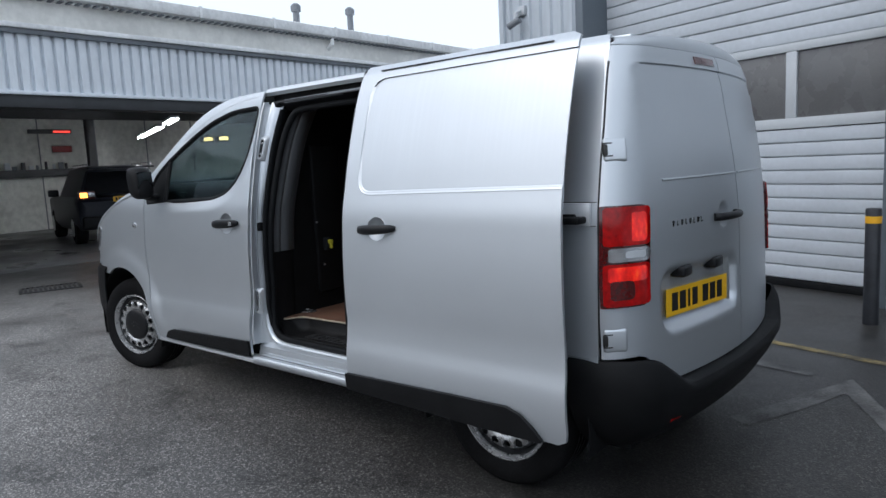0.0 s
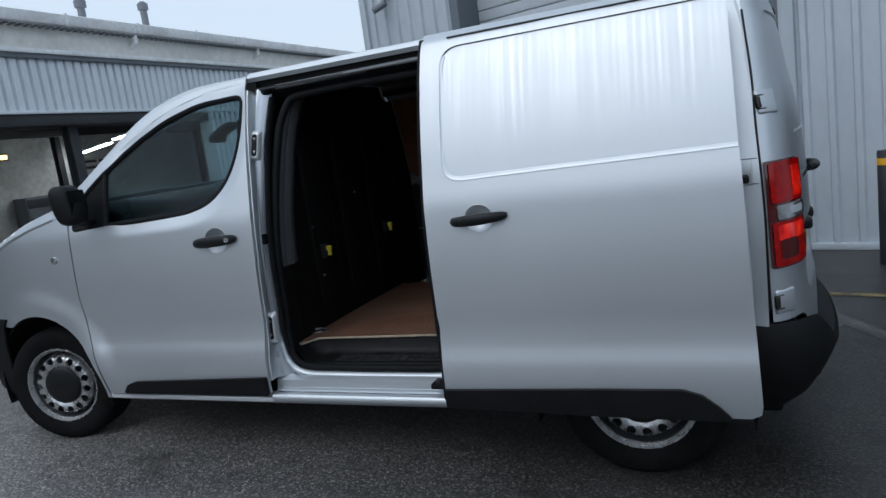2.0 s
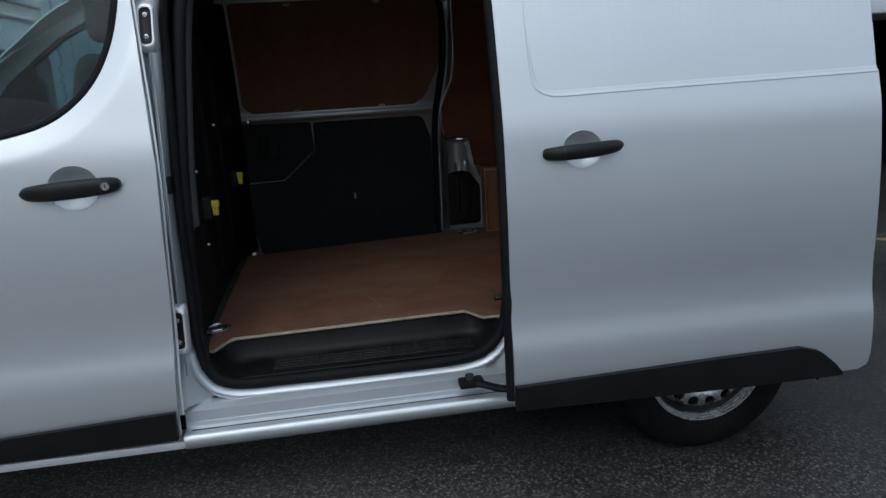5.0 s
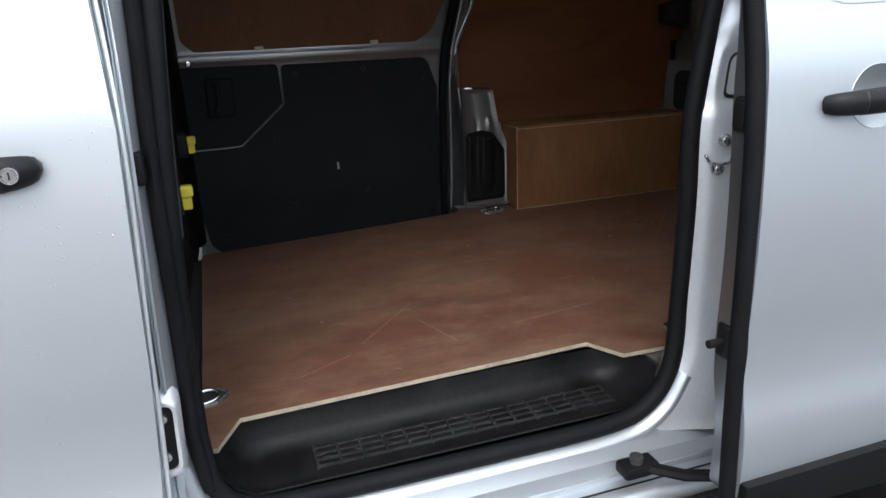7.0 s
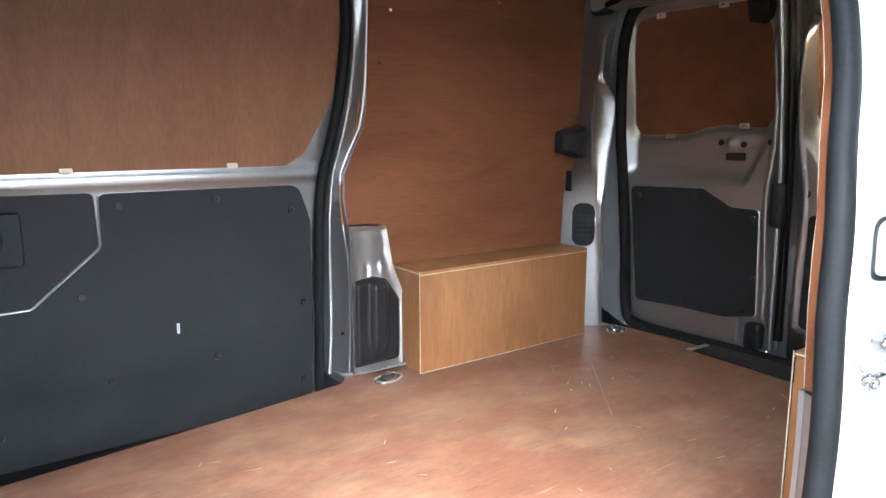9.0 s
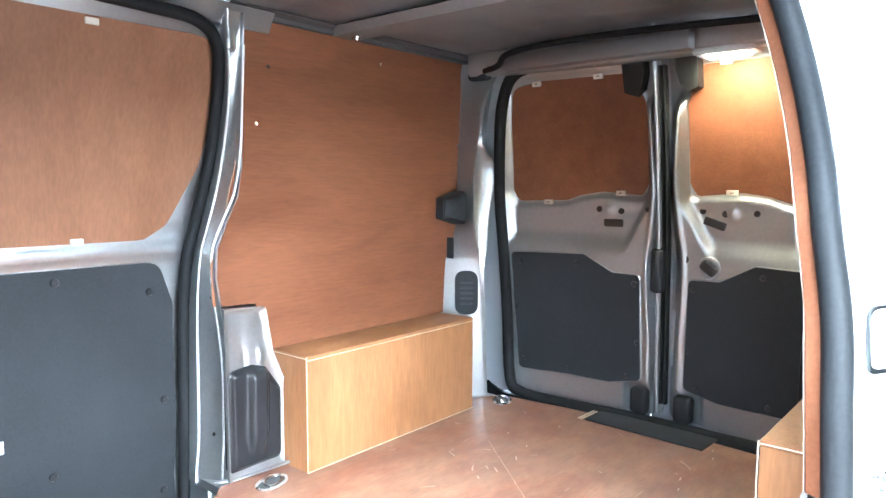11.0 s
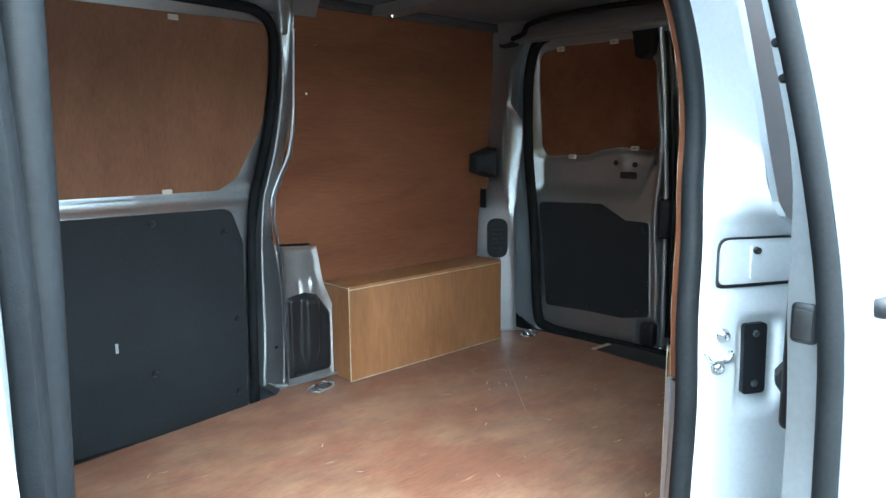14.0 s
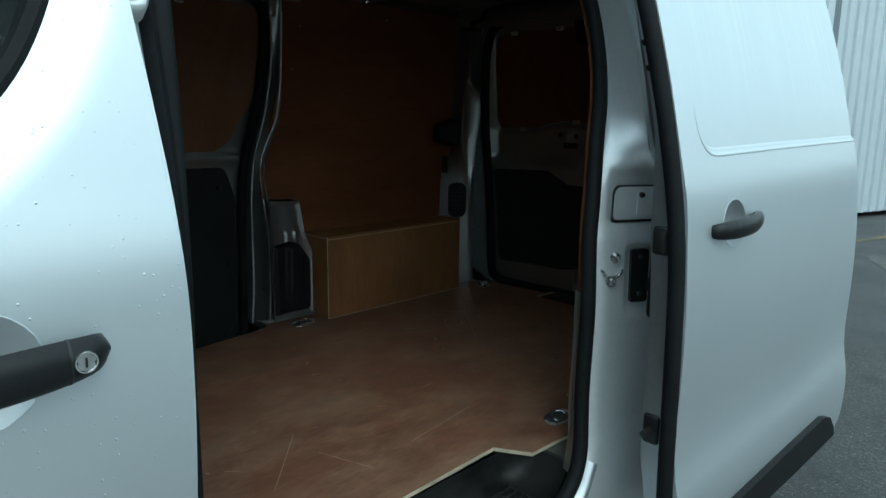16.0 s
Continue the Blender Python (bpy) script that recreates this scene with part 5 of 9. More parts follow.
def door_handle(parent, x, z, sk, length, fl, lock, lift=0.0):
    """A grip bar over a round scooped recess, with its lock at the rear end."""
    wide = 0.067 if lock else DISH_R
    bm = bmesh.new()

    def bowl(u, v):
        r, q = wide * (1.015 - 0.98 * v), 2 * math.pi * u
        px, pz = x + (0.007 if lock else 0.0) + r * math.cos(q), z - 0.003 + 0.90 * r * math.sin(q)
        return fl((px, sk(px, pz) + 0.026 * (1 - min(1, r / wide) ** 2.2) ** 0.8 - (0.0006 if v == 0 else 0), pz))
    surf(bm, 28, 10, bowl, 0.002)
    h = part("door_handle", bm, PAINT, parent, "black grip over a scooped silver recess", angle=50)
    bm = bmesh.new()
    half = length / 2
    pts = [(x - half, 0.002), (x - half * 0.82, -0.016), (x - half * 0.45, -0.030), (x, -0.034), (x + half * 0.45, -0.032 if lock else -0.028), (x + half * 0.82, -0.024 if lock else -0.015), (x + half, -0.006 if lock else 0.0)]
    path = smooth_path([Vector((a, sk(a, z) + o, z - 0.004 + 0.006 * (a - x) / half)) for a, o in pts], 4)
    rings = []
    for i, p in enumerate(path):
        t = i / (len(path) - 1)
        hz = (0.006 + 0.0195 * math.sin(math.pi * min(1, max(0, t))) ** (0.35 if t > 0.5 else 0.55)) if lock else (0.007 + 0.0145 * math.sin(math.pi * min(1, max(0, t))) ** (0.55 if t > 0.5 else 0.35))
        rings.append([Vector(fl((p.x, p.y + 0.0125 * math.cos(q), p.z + hz * math.sin(q)))) for q in [2 * math.pi * k / 12 for k in range(13)]])
    ruled(bm, rings)
    bm.faces.new([bm.verts.new(q) for q in rings[0][:-1]])
    bm.faces.new([bm.verts.new(q) for q in rings[-1][:-1]])
    bmesh.ops.remove_doubles(bm, verts=bm.verts, dist=1e-5)
    grip = part("grip", bm, GLOSS, h, "black plastic grip")
    k = round(len(path) * (0.72 if lock else 0.27))
    mid = [sum((Vector(q) for q in rings[j][:-1]), Vector()) / 12 for j in (k, k + 1)]
    cuff = [[mid[0].lerp(mid[1], f) + (Vector(q) - mid[0]) * g for q in rings[k]] for f, g in ((0.0, 1.0), (0.04, 1.025), (0.20, 1.025), (0.24, 1.0))]
    part("grip_seam", ruled(bmesh.new(), cuff), PLATE_K, grip)
    if lock:
        bm = bmesh.new()
        cx = x + half * 0.76
        revolve(bm, [(0.0085, -0.0065), (0.0095, -0.0080), (0.0110, -0.0080), (0.0115, -0.006), (0.0115, 0.01)], fl((cx, sk(cx, z) - 0.034, z)), (0, 1 if fl((0, 0, 0))[1] == 0 else -1, 0), 18)
        lk = part("lock_barrel", bm, CHROME, h, "bright lock ring")
        bm = bmesh.new()
        revolve(bm, [(0.0, -0.0062), (0.0088, -0.0062), (0.0088, 0.004)], fl((cx, sk(cx, z) - 0.034, z)), (0, 1 if fl((0, 0, 0))[1] == 0 else -1, 0), 18)
        part("lock_core", bm, STEEL, lk, "grey lock core")
        c = Vector(fl((cx, sk(cx, z) - 0.0403, z)))
        part("key_slot", box(bmesh.new(), c - Vector((0.0010, 0.0012, 0.005)), c + Vector((0.0010, 0.0012, 0.005))), PLATE_K, lk)


front_door(False)
front_door(True)

# A-pillars and roof rails
ROOFLINE = [(-1.742, 0.278, 1.867), (-2.0, 0.278, 1.866), (-2.15, 0.268, 1.852), (-2.31, 0.246, 1.808), (-2.47, 0.222, 1.735), (-2.62, 0.196, 1.632), (-2.78, 0.170, 1.520), (-2.95, 0.150, 1.412), (-3.08, 0.140, 1.335)]
for mir in (False, True):
    fl = (lambda p: (p[0], VAN_W - p[1], p[2])) if mir else (lambda p: tuple(p))
    low = resample(smooth_path([near(x, z, 0.003) for x, z in DOOR_TOP + [(-3.02, 1.283)]], 5), 40)
    top = resample(smooth_path(ROOFLINE, 5), 40)
    rows = []
    for k in range(5):
        t = k / 4
        rows.append([Vector(fl(a.lerp(b, t) + Vector((0, -0.012, 0.010)) * math.sin(math.pi * t))) for a, b in zip(low, top)])
    bm = bmesh.new()
    ruled(bm, rows, 0.01)
    part("a_pillar", bm, PAINT, van)

# windscreen, roof, bonnet
def roof_z(x, y):
    t = (y - 0.96) / 0.682
    return 1.867 + 0.040 * (1 - t * t) - 0.02 * step01(0.2, 0.52, x) - 0.015 * step01(-1.4, -2.1, x)


def roof_back(y):
    return 0.520 - 0.150 * ((y - 0.96) / 0.96) ** 2 - 0.03 * step01(0.52, 0.68, abs(y - 0.96))


bm = bmesh.new()
surf(bm, 40, 26, lambda u, v: (-2.06 - 0.16 * (1 - ((v - 0.5) * 2) ** 2) + (roof_back(0.278 + 1.364 * v) + 2.06 + 0.16 * (1 - ((v - 0.5) * 2) ** 2)) * u, 0.278 + 1.364 * v,
                           roof_z(-2.06 + 2.6 * u, 0.278 + 1.364 * v) + 0.004 * max(0, math.sin(v * 9 * math.pi)) ** 3 * step01(0.1, 0.16, u) * step01(0.95, 0.9, u)), 0.012)
part("roof", bm, PAINT, van, "silver ribbed roof")
TOP_SCREEN = lambda v: Vector((-2.06 - 0.16 * (1 - ((v - 0.5) * 2) ** 2), 0.278 + 1.364 * v, roof_z(-2.1, 0.278 + 1.364 * v)))
LOW_SCREEN = lambda v: Vector((-3.05 - 0.24 * (1 - ((v - 0.5) * 2) ** 2), 0.145 + 1.63 * v, 1.335 + 0.0 * v))


def screen(u, v):
    a, b = TOP_SCREEN(v), LOW_SCREEN(v)
    side = abs(v - 0.5) * 2
    ra, n = Vector(ROOFLINE[0]), 0
    p = a.lerp(b, u) + Vector((-0.07, 0, 0.05)) * math.sin(math.pi * u) * (0.35 + 0.65 * (1 - side ** 4))
    return p


bm = bmesh.new()
surf(bm, 16, 20, screen, 0.004)
ws = part("windscreen", bm, SCREEN, van, "clear windscreen")
ws.visible_shadow = False
BON_EDGE = [(-3.02, 1.287), (-3.2, 1.247), (-3.4, 1.187), (-3.6, 1.107), (-3.75, 1.022), (-3.88, 0.902)]


def bonnet(u, v):
    e = smooth_path([(a, b) for a, b in BON_EDGE], 4)
    i = u * (len(e) - 1)
    k = min(int(i), len(e) - 2)
    p = e[k].lerp(e[k + 1], i - k)
    y0 = side_y(p.x, p.y)
    t = 1 - ((v - 0.5) * 2) ** 2
    return (p.x - 0.24 * t * (1 - 0.1 * u), y0 + (VAN_W - 2 * y0) * v, p.y + (0.075 + 0.05 * u) * t ** 0.6 + 0.02 * math.sin(math.pi * min(1, t * 1.2)))


bm = bmesh.new()
surf(bm, 20, 24, bonnet, 0.01)
part("bonnet", bm, PAINT, van, "short sloping silver bonnet")
# front bumper and face
PLAN = [(-3.56, 0.004), (-3.75, 0.045), (-3.92, 0.125), (-4.02, 0.25), (-4.09, 0.45), (-4.13, 0.96), (-4.09, 1.47), (-4.02, 1.67), (-3.92, 1.795), (-3.75, 1.875), (-3.56, 1.916)]
plan = resample(smooth_path(PLAN, 5), 60)
bm = bmesh.new()
ruled(bm, [[Vector((p.x + (0.0 if p.y else 0) + dx, 0.96 + (p.y - 0.96) * s, z)) for p in plan] for z, dx, s in ((0.24, 0.10, 0.97), (0.30, 0.03, 0.99), (0.45, -0.01, 1.0), (0.60, -0.015, 1.0), (0.72, 0.0, 0.995), (0.75, 0.02, 0.985))], 0.01)
part("front_bumper", bm, BLACK, van, "black textured front bumper")
bm = bmesh.new()
ruled(bm, [[Vector((max(p.x, -4.12) + dx, 0.96 + (p.y - 0.96) * s, z)) for p in plan if 0.1 < p.y < 1.82] for z, dx, s in ((0.74, 0.02, 0.99), (0.84, 0.05, 0.98), (0.95, 0.11, 0.965), (1.03, 0.19, 0.95))], 0.01)
part("grille_panel", bm, PAINT, van)
for mir in (False, True):
    lamp = rounded([(-3.97, 0.80), (-3.72, 0.90), (-3.63, 1.03), (-3.70, 1.045), (-3.86, 0.935)], 0.03)
    sheet("headlamp", lamp, lambda x, z, e: (x, side_y(x, z) - 0.008 + e, z), 0.02, CLEAR_LENS, van, mirror=mir, cuts_a=frange(-3.95, -3.65, 0.05), label="clear headlamp")

# sill under the doors, with the lower door rail
def sill(mir):
    fl = (lambda p: Vector((p[0], VAN_W - p[1], p[2]))) if mir else Vector
    prof = [(0.16, 0.412), (0.125, 0.410), (0.085, 0.398), (0.060, 0.385), (0.056, 0.352), (0.052, 0.350), (0.052, 0.338), (0.030, 0.336), (0.012, 0.333), (0.002, 0.326), (0.0, 0.306), (0.010, 0.286), (0.04, 0.278), (0.16, 0.275)]
    bm = bmesh.new()
    ruled(bm, [[fl((x, y, z)) for y, z in prof] for x in [-1.735 + 1.24 * k / 12 for k in range(13)]])
    s = part("door_sill", bm, PAINT, van, "bare silver door sill", angle=50)
    bm = bmesh.new()
    box(bm, (-1.70, 0.053, 0.338), (-0.5, 0.057, 0.350))
    part("rail_slot", bm, BLACK, s)
    for y, z, r in ((0.108, 0.405, 0.006), (0.140, 0.412, 0.004), (0.031, 0.3365, 0.003)):
        bm = bmesh.new()
        tube(bm, [fl((-1.715, y, z)), fl((-0.52, y, z))], r, 8, flat=0.35)
        part("sill_groove", bm, PLATE_K, s)
    bm = bmesh.new()
    box(bm, (-2.83, 0.012, 0.285), (-1.735, 0.10, 0.312), 0.008)
    part("sill_strip", bm, JAMB, s)
    return s


sill(False)

# rear quarter behind the open door
QUARTER = ([(-0.50, 0.33), (-0.44, 0.335)] + arc(0.0, 0.335, 0.43, 180, 52, 20)[1:] + [(0.33, 0.615), (0.478, 0.628), (0.483, 1.0), (0.471, 1.45), (0.452, 1.80), (0.430, 1.862), (-0.520, 1.862), (-0.550, 1.60), (-0.562, 1.50), (-0.572, 1.36), (-0.566, 1.26), (-0.548, 1.235), (-0.500, 1.215), (-0.474, 1.195), (-0.470, 1.15), (-0.482, 0.9)])
for mir in (False, True):
    q = sheet("rear_quarter", QUARTER, near, 0.012, PAINT, van, cuts_a=frange(-0.5, 0.46, 0.12), cuts_b=ZC, mirror=mir)
    lin = bmesh.new()
    ruled(lin, [[Vector((x, VAN_W - yy if mir else yy, z)) for x, z in arc(0.0, 0.335, 0.425, 195, -15, 24)] for yy in (0.03, 0.10, 0.262)], 0.006)
    part("arch_liner", lin, BLACK, van)
    if not mir:
        bm = bmesh.new()
        box(bm, (-0.50, 0.014, 1.143), (0.455, 0.032, 1.228), 0.004)
        r = part("guide_rail", bm, JAMB, q, "recessed door guide rail")
        bm = bmesh.new()
        box(bm, (-0.40, -0.002, 1.164), (0.40, 0.016, 1.188), 0.004)
        part("rail_slot", bm, BLACK, r)
        bm = bmesh.new()
        box(bm, (0.36, -0.050, 1.154), (0.442, 0.022, 1.180), 0.008)
        part("rail_end", bm, BLACK, r)
        for zz in (1.143, 1.230):
            bm = bmesh.new()
            tube(bm, [near(x, zz, 0.0005) for x in (-0.45, 0.0, 0.3, 0.472)], 0.0018, 6)
            part("panel_gap", bm, PLATE_K, q)

# roof-side strip over the near door opening, with the upper rail
bm = bmesh.new()
ruled(bm, [[Vector((x, y, z)) for x in [-1.742 + 1.20 * k / 10 for k in range(11)]] for y, z in ((0.262, 1.838), (0.252, 1.852), (0.262, 1.866), (0.285, 1.872))], 0.008)
part("roof_rail_strip", bm, PAINT, van)
bm = bmesh.new()
ruled(bm, [[Vector((x, y, z)) for x in [-1.735 + 1.19 * k / 10 for k in range(11)]] for y, z in ((0.270, 1.842), (0.300, 1.838), (0.302, 1.806), (0.262, 1.800), (0.258, 1.790), (0.300, 1.772), (0.330, 1.745))], 0.004)
up = part("upper_door_track", bm, GLOSS, van, "black upper door track")
# paler grey lip stands in for the light reflected along the black track
bm = bmesh.new()
tube(bm, [(-1.60, 0.272, 1.792), (-0.62, 0.272, 1.800)], 0.012, 8)
part("track_glint_lip", bm, GREY_STEEL, up)

# opening rubber seal, all round the near door opening
def tumble(z):
    return P_SIDE(z) + 0.125


SEAL = [(-1.572, 1.700), (-1.612, 1.60), (-1.629, 1.45), (-1.641, 1.30), (-1.656, 1.10), (-1.666, 0.90), (-1.672, 0.70), (-1.672, 0.58), (-1.655, 0.490), (-1.590, 0.437),
        (-1.40, 0.428), (-1.10, 0.425), (-0.85, 0.428), (-0.755, 0.460), (-0.700, 0.540), (-0.676, 0.70), (-0.674, 0.90), (-0.672, 1.06), (-0.650, 1.18), (-0.612, 1.29),
        (-0.565, 1.40), (-0.535, 1.52), (-0.530, 1.64), (-0.575, 1.730), (-0.72, 1.745), (-0.95, 1.746), (-1.20, 1.748), (-1.45, 1.742), (-1.535, 1.732)]
seal_path = smooth_path([(x, tumble(z), z) for x, z in SEAL], 5, True)
bm = bmesh.new()
tube(bm, seal_path, 0.019, 10, True)
part("opening_seal", bm, RUBBER, van, "thick black rubber door seal")

# front jamb (door pillar) of the opening
JZ = [0.40, 0.50, 0.62, 0.74, 0.85, 0.95, 1.05, 1.15, 1.25, 1.35, 1.45, 1.55, 1.65, 1.75, 1.795]
F_EDGE = smooth_curve([(0.33, -1.738), (0.8, -1.715), (1.15, -1.700), (1.5, -1.717), (1.84, -1.742)])
S_FRONT = smooth_curve([(0.40, -1.63), (0.475, -1.672), (0.56, -1.690), (0.70, -1.690), (0.90, -1.682), (1.10, -1.672), (1.30, -1.657), (1.45, -1.645), (1.60, -1.628), (1.70, -1.600), (1.83, -1.57)])
LIP = smooth_curve([(0.45, 0.0), (0.80, 0.0), (1.05, 0.009), (1.20, 0.013), (1.40, 0.024), (1.65, 0.048), (1.80, 0.078)])
rows = []
for t, low, dy in ((0.0, 0.014, 0.014), (0.04, 0.045, 0.050), (0.12, 0.066, 0.078), (0.26, 0.076, 0.082), (0.34, 0.080, 0.062), (0.40, 0.090, 0.050), (0.48, 0.096, 0.048), (0.58, 0.100, 0.056), (0.70, 0.104, 0.062), (0.88, 0.111, 0.070), (1.12, 0.125, 0.100)):
    rows.append([Vector((F_EDGE(z) + (S_FRONT(z) - LIP(z) - F_EDGE(z)) * t, P_SIDE(z) + low + (dy - low) * step01(0.50, 0.68, z), z)) for z in JZ])
bm = bmesh.new()
ruled(bm, rows, 0.006)
fj = part("front_jamb", bm, PAINT, van, "silver door pillar with striker plates", angle=60)
bm = bmesh.new()
ruled(bm, [[Vector((S_FRONT(z) - LIP(z) + dx, tumble(z) + dy * (0.3 + 0.7 * step01(0.47, 0.62, z)), z)) for z in JZ[1:-1]] for dx, dy in ((0.004, -0.014), (0.007, -0.030), (0.010, -0.040), (0.015, -0.044), (0.019, -0.040), (0.021, -0.028), (0.012, 0.0))], -0.005)
part("seal_lip", bm, RUBBER, fj, "broad black seal lip", angle=60)
bm = bmesh.new()
tube(bm, smooth_path([(F_EDGE(z) + 0.006, P_SIDE(z) + 0.018, z) for z in JZ], 3), 0.004, 6)
part("door_edge_rim", bm, JAMB, fj)


# the pressed silver rim that runs down the pillar and round under the seal
def rim_row(off, dy):
    path = smooth_path(SEAL[4:15], 5)
    out = []
    for i, p in enumerate(path):
        d = (path[min(i + 1, len(path) - 1)] - path[max(i - 1, 0)]).normalized()
        x, z = p.x + d.y * off, p.y - d.x * off
        out.append(Vector((x, tumble(p.y) + dy, z)))
    return out


bm = bmesh.new()
ruled(bm, [rim_row(o, dy) for o, dy in ((0.010, 0.0), (0.015, -0.018), (0.022, -0.030), (0.030, -0.034), (0.037, -0.032), (0.043, -0.026), (0.048, -0.014))], 0.003)
part("pressed_rim", bm, PAINT, fj, "rounded silver rim of the door opening", angle=60)


def striker_plate(z, h):
    """A black pill-shaped plate with two screws, let into a raised silver surround."""
    x, y = S_FRONT(z) - LIP(z) - 0.024, P_SIDE(z) + 0.043
    lean = (S_FRONT(z + 0.05) - LIP(z + 0.05) - S_FRONT(z - 0.05) + LIP(z - 0.05)) / 0.10
    back = (P_SIDE(z + 0.05) - P_SIDE(z - 0.05)) / 0.10

    def ring(w, g, d):
        o = rounded([(-w, -h / 2 - g), (w, -h / 2 - g), (w, h / 2 + g), (-w, h / 2 + g)], w * 0.93, 7)
        return [Vector((x + q + lean * r, y + d + back * r, z + r)) for q, r in o]
    bm = bmesh.new()
    loops = [ring(0.026, 0.024, 0.022), ring(0.0235, 0.013, 0.0), ring(0.0205, 0.006, -0.006), ring(0.0185, 0.003, -0.0055), ring(0.0172, 0.001, 0.004)]
    ruled(bm, [o + o[:1] for o in loops], 0.002)
    part("striker_surround", bm, JAMB, fj, "pressed silver surround", angle=60)
    bm = bmesh.new()
    rims = [[bm.verts.new(p) for p in ring(w, g, d)] for w, g, d in ((0.0172, 0.001, 0.012), (0.0168, 0.0, -0.0015), (0.0155, -0.001, -0.003), (0.0110, -0.006, -0.0005))]
    for u, v in zip(rims, rims[1:]):
        for i in range(len(u)):
            bm.faces.new((u[i], u[i - 1], v[i - 1], v[i]))
    bm.faces.new(rims[-1][::-1])
    bmesh.ops.recalc_face_normals(bm, faces=bm.faces)
    p = part("striker_plate", bm, GLOSS, fj, "black plate with two bright screws")
    for k in (-1, 1):
        bm = bmesh.new()
        r = k * h * 0.30
        revolve(bm, [(0, -0.001), (0.0025, -0.001), (0.0038, -0.0045), (0.0070, -0.004), (0.0085, 0.001)], (x + lean * r, y + back * r, z + r), (0, 1, 0), 14)
        part("screw", bm, CHROME, p, "bright screw")


bm = bmesh.new()
revolve(bm, [(0, -0.030), (0.012, -0.028), (0.019, -0.018), (0.021, 0.0), (0.021, 0.03)], (-1.668, 0.285, 1.778), (0.3, 1, 0), 16)
part("rubber_stop", bm, RUBBER, fj, "round black rubber stop")
striker_plate(1.530, 0.100)
striker_plate(0.652, 0.112)
bm = bmesh.new()
box(bm, (-1.694, 0.074, 1.06), (-1.676, 0.11, 1.11), 0.006)
part("check_strap_slot", bm, BLACK, fj)

# rear jamb: the slanted face with filler flap, striker and plate
B_EDGE = smooth_curve([(0.33, -0.50), (0.9, -0.482), (1.15, -0.470), (1.195, -0.474), (1.215, -0.500), (1.235, -0.548), (1.26, -0.566), (1.36, -0.572), (1.5, -0.562), (1.6, -0.550), (1.86, -0.520)])
S_REAR = smooth_curve([(0.40, -0.78), (0.46, -0.755), (0.54, -0.700), (0.70, -0.676), (0.90, -0.674), (1.06, -0.672), (1.18, -0.650), (1.29, -0.612), (1.40, -0.565), (1.52, -0.535), (1.64, -0.530), (1.74, -0.55), (1.83, -0.58)])
JAMB_Y = smooth_curve([(0.0, 0.125), (0.12, 0.104), (0.30, 0.086), (0.52, 0.063), (0.76, 0.040), (0.93, 0.022), (1.0, 0.012)])


def in_field(t, z, t0, t1, z0, z1, soft):
    """1 inside a rounded field of the jamb; t runs across it, about 0.2 m wide."""
    qa, qz = abs(t - (t0 + t1) / 2) * 0.2 - (t1 - t0) * 0.1 + 0.018, abs(z - (z0 + z1) / 2) - (z1 - z0) / 2 + 0.018
    return step01(soft, -soft, math.hypot(max(qa, 0), max(qz, 0)) + min(max(qa, qz), 0) - 0.018)


def jamb_press(t, z):
    """Pressed relief of the rear jamb: a shoulder under the flap, a sunk field round the latch plate."""
    lift = 0.007 * step01(1.098, 1.080, z + 0.010 * step01(0.38, 0.46, t)) * step01(0.50, 0.62, z)
    return lift - 0.014 * in_field(t, z, 0.40, 0.80, 0.888, 1.052, 0.007) - 0.006 * in_field(t, z, 0.15, 0.97, 1.108, 1.196, 0.005)


bm = bmesh.new()
surf(bm, 44, 120, lambda u, v: (S_REAR(0.40 + 1.43 * v) + 0.004 + (B_EDGE(0.40 + 1.43 * v) - S_REAR(0.40 + 1.43 * v)) * u - 0.45 * jamb_press(u, 0.40 + 1.43 * v), P_SIDE(0.40 + 1.43 * v) + JAMB_Y(u) - 0.89 * jamb_press(u, 0.40 + 1.43 * v), 0.40 + 1.43 * v), 0.006)
rj = part("rear_jamb", bm, JAMB, van, "silver rear door pillar with filler flap and striker", angle=60)


def on_rear_jamb(t, z, out):
    x = S_REAR(z) + (B_EDGE(z) - S_REAR(z)) * t
    y = P_SIDE(z) + JAMB_Y(t)
    n = Vector((-0.45, -0.89, 0))
    return tuple(Vector((x, y, z)) + n * out)


def jamb_outline(t0, t1, z0, z1, r):
    """A rounded field on the jamb with true corner radii."""
    return [(a / 0.2, z) for a, z in rounded([(t0 * 0.2, z0), (t1 * 0.2, z0), (t1 * 0.2, z1), (t0 * 0.2, z1)], r, 6)]


sheet("flap_gap", jamb_outline(0.205, 0.94, 1.108, 1.195, [0.012, 0.004, 0.004, 0.024]), lambda a, b, d: on_rear_jamb(a, b, 0.0 - d), 0.003, PLATE_K, rj, cuts_a=frange(0.2, 0.95, 0.06))
fp = sheet("filler_flap", jamb_outline(0.225, 0.93, 1.115, 1.191, [0.010, 0.002, 0.002, 0.022]), lambda a, b, d: on_rear_jamb(a, b, 0.004 - d), 0.005, JAMB, rj, cuts_a=frange(0.2, 0.95, 0.06), label="silver filler flap with a small lock")
sheet("flap_pull", jamb_outline(0.50, 0.90, 1.122, 1.182, [0.006, 0.002, 0.002, 0.008]), lambda a, b, d: on_rear_jamb(a, b, 0.0065 - d), 0.003, JAMB, fp, cuts_a=frange(0.5, 0.9, 0.06))
bm = bmesh.new()
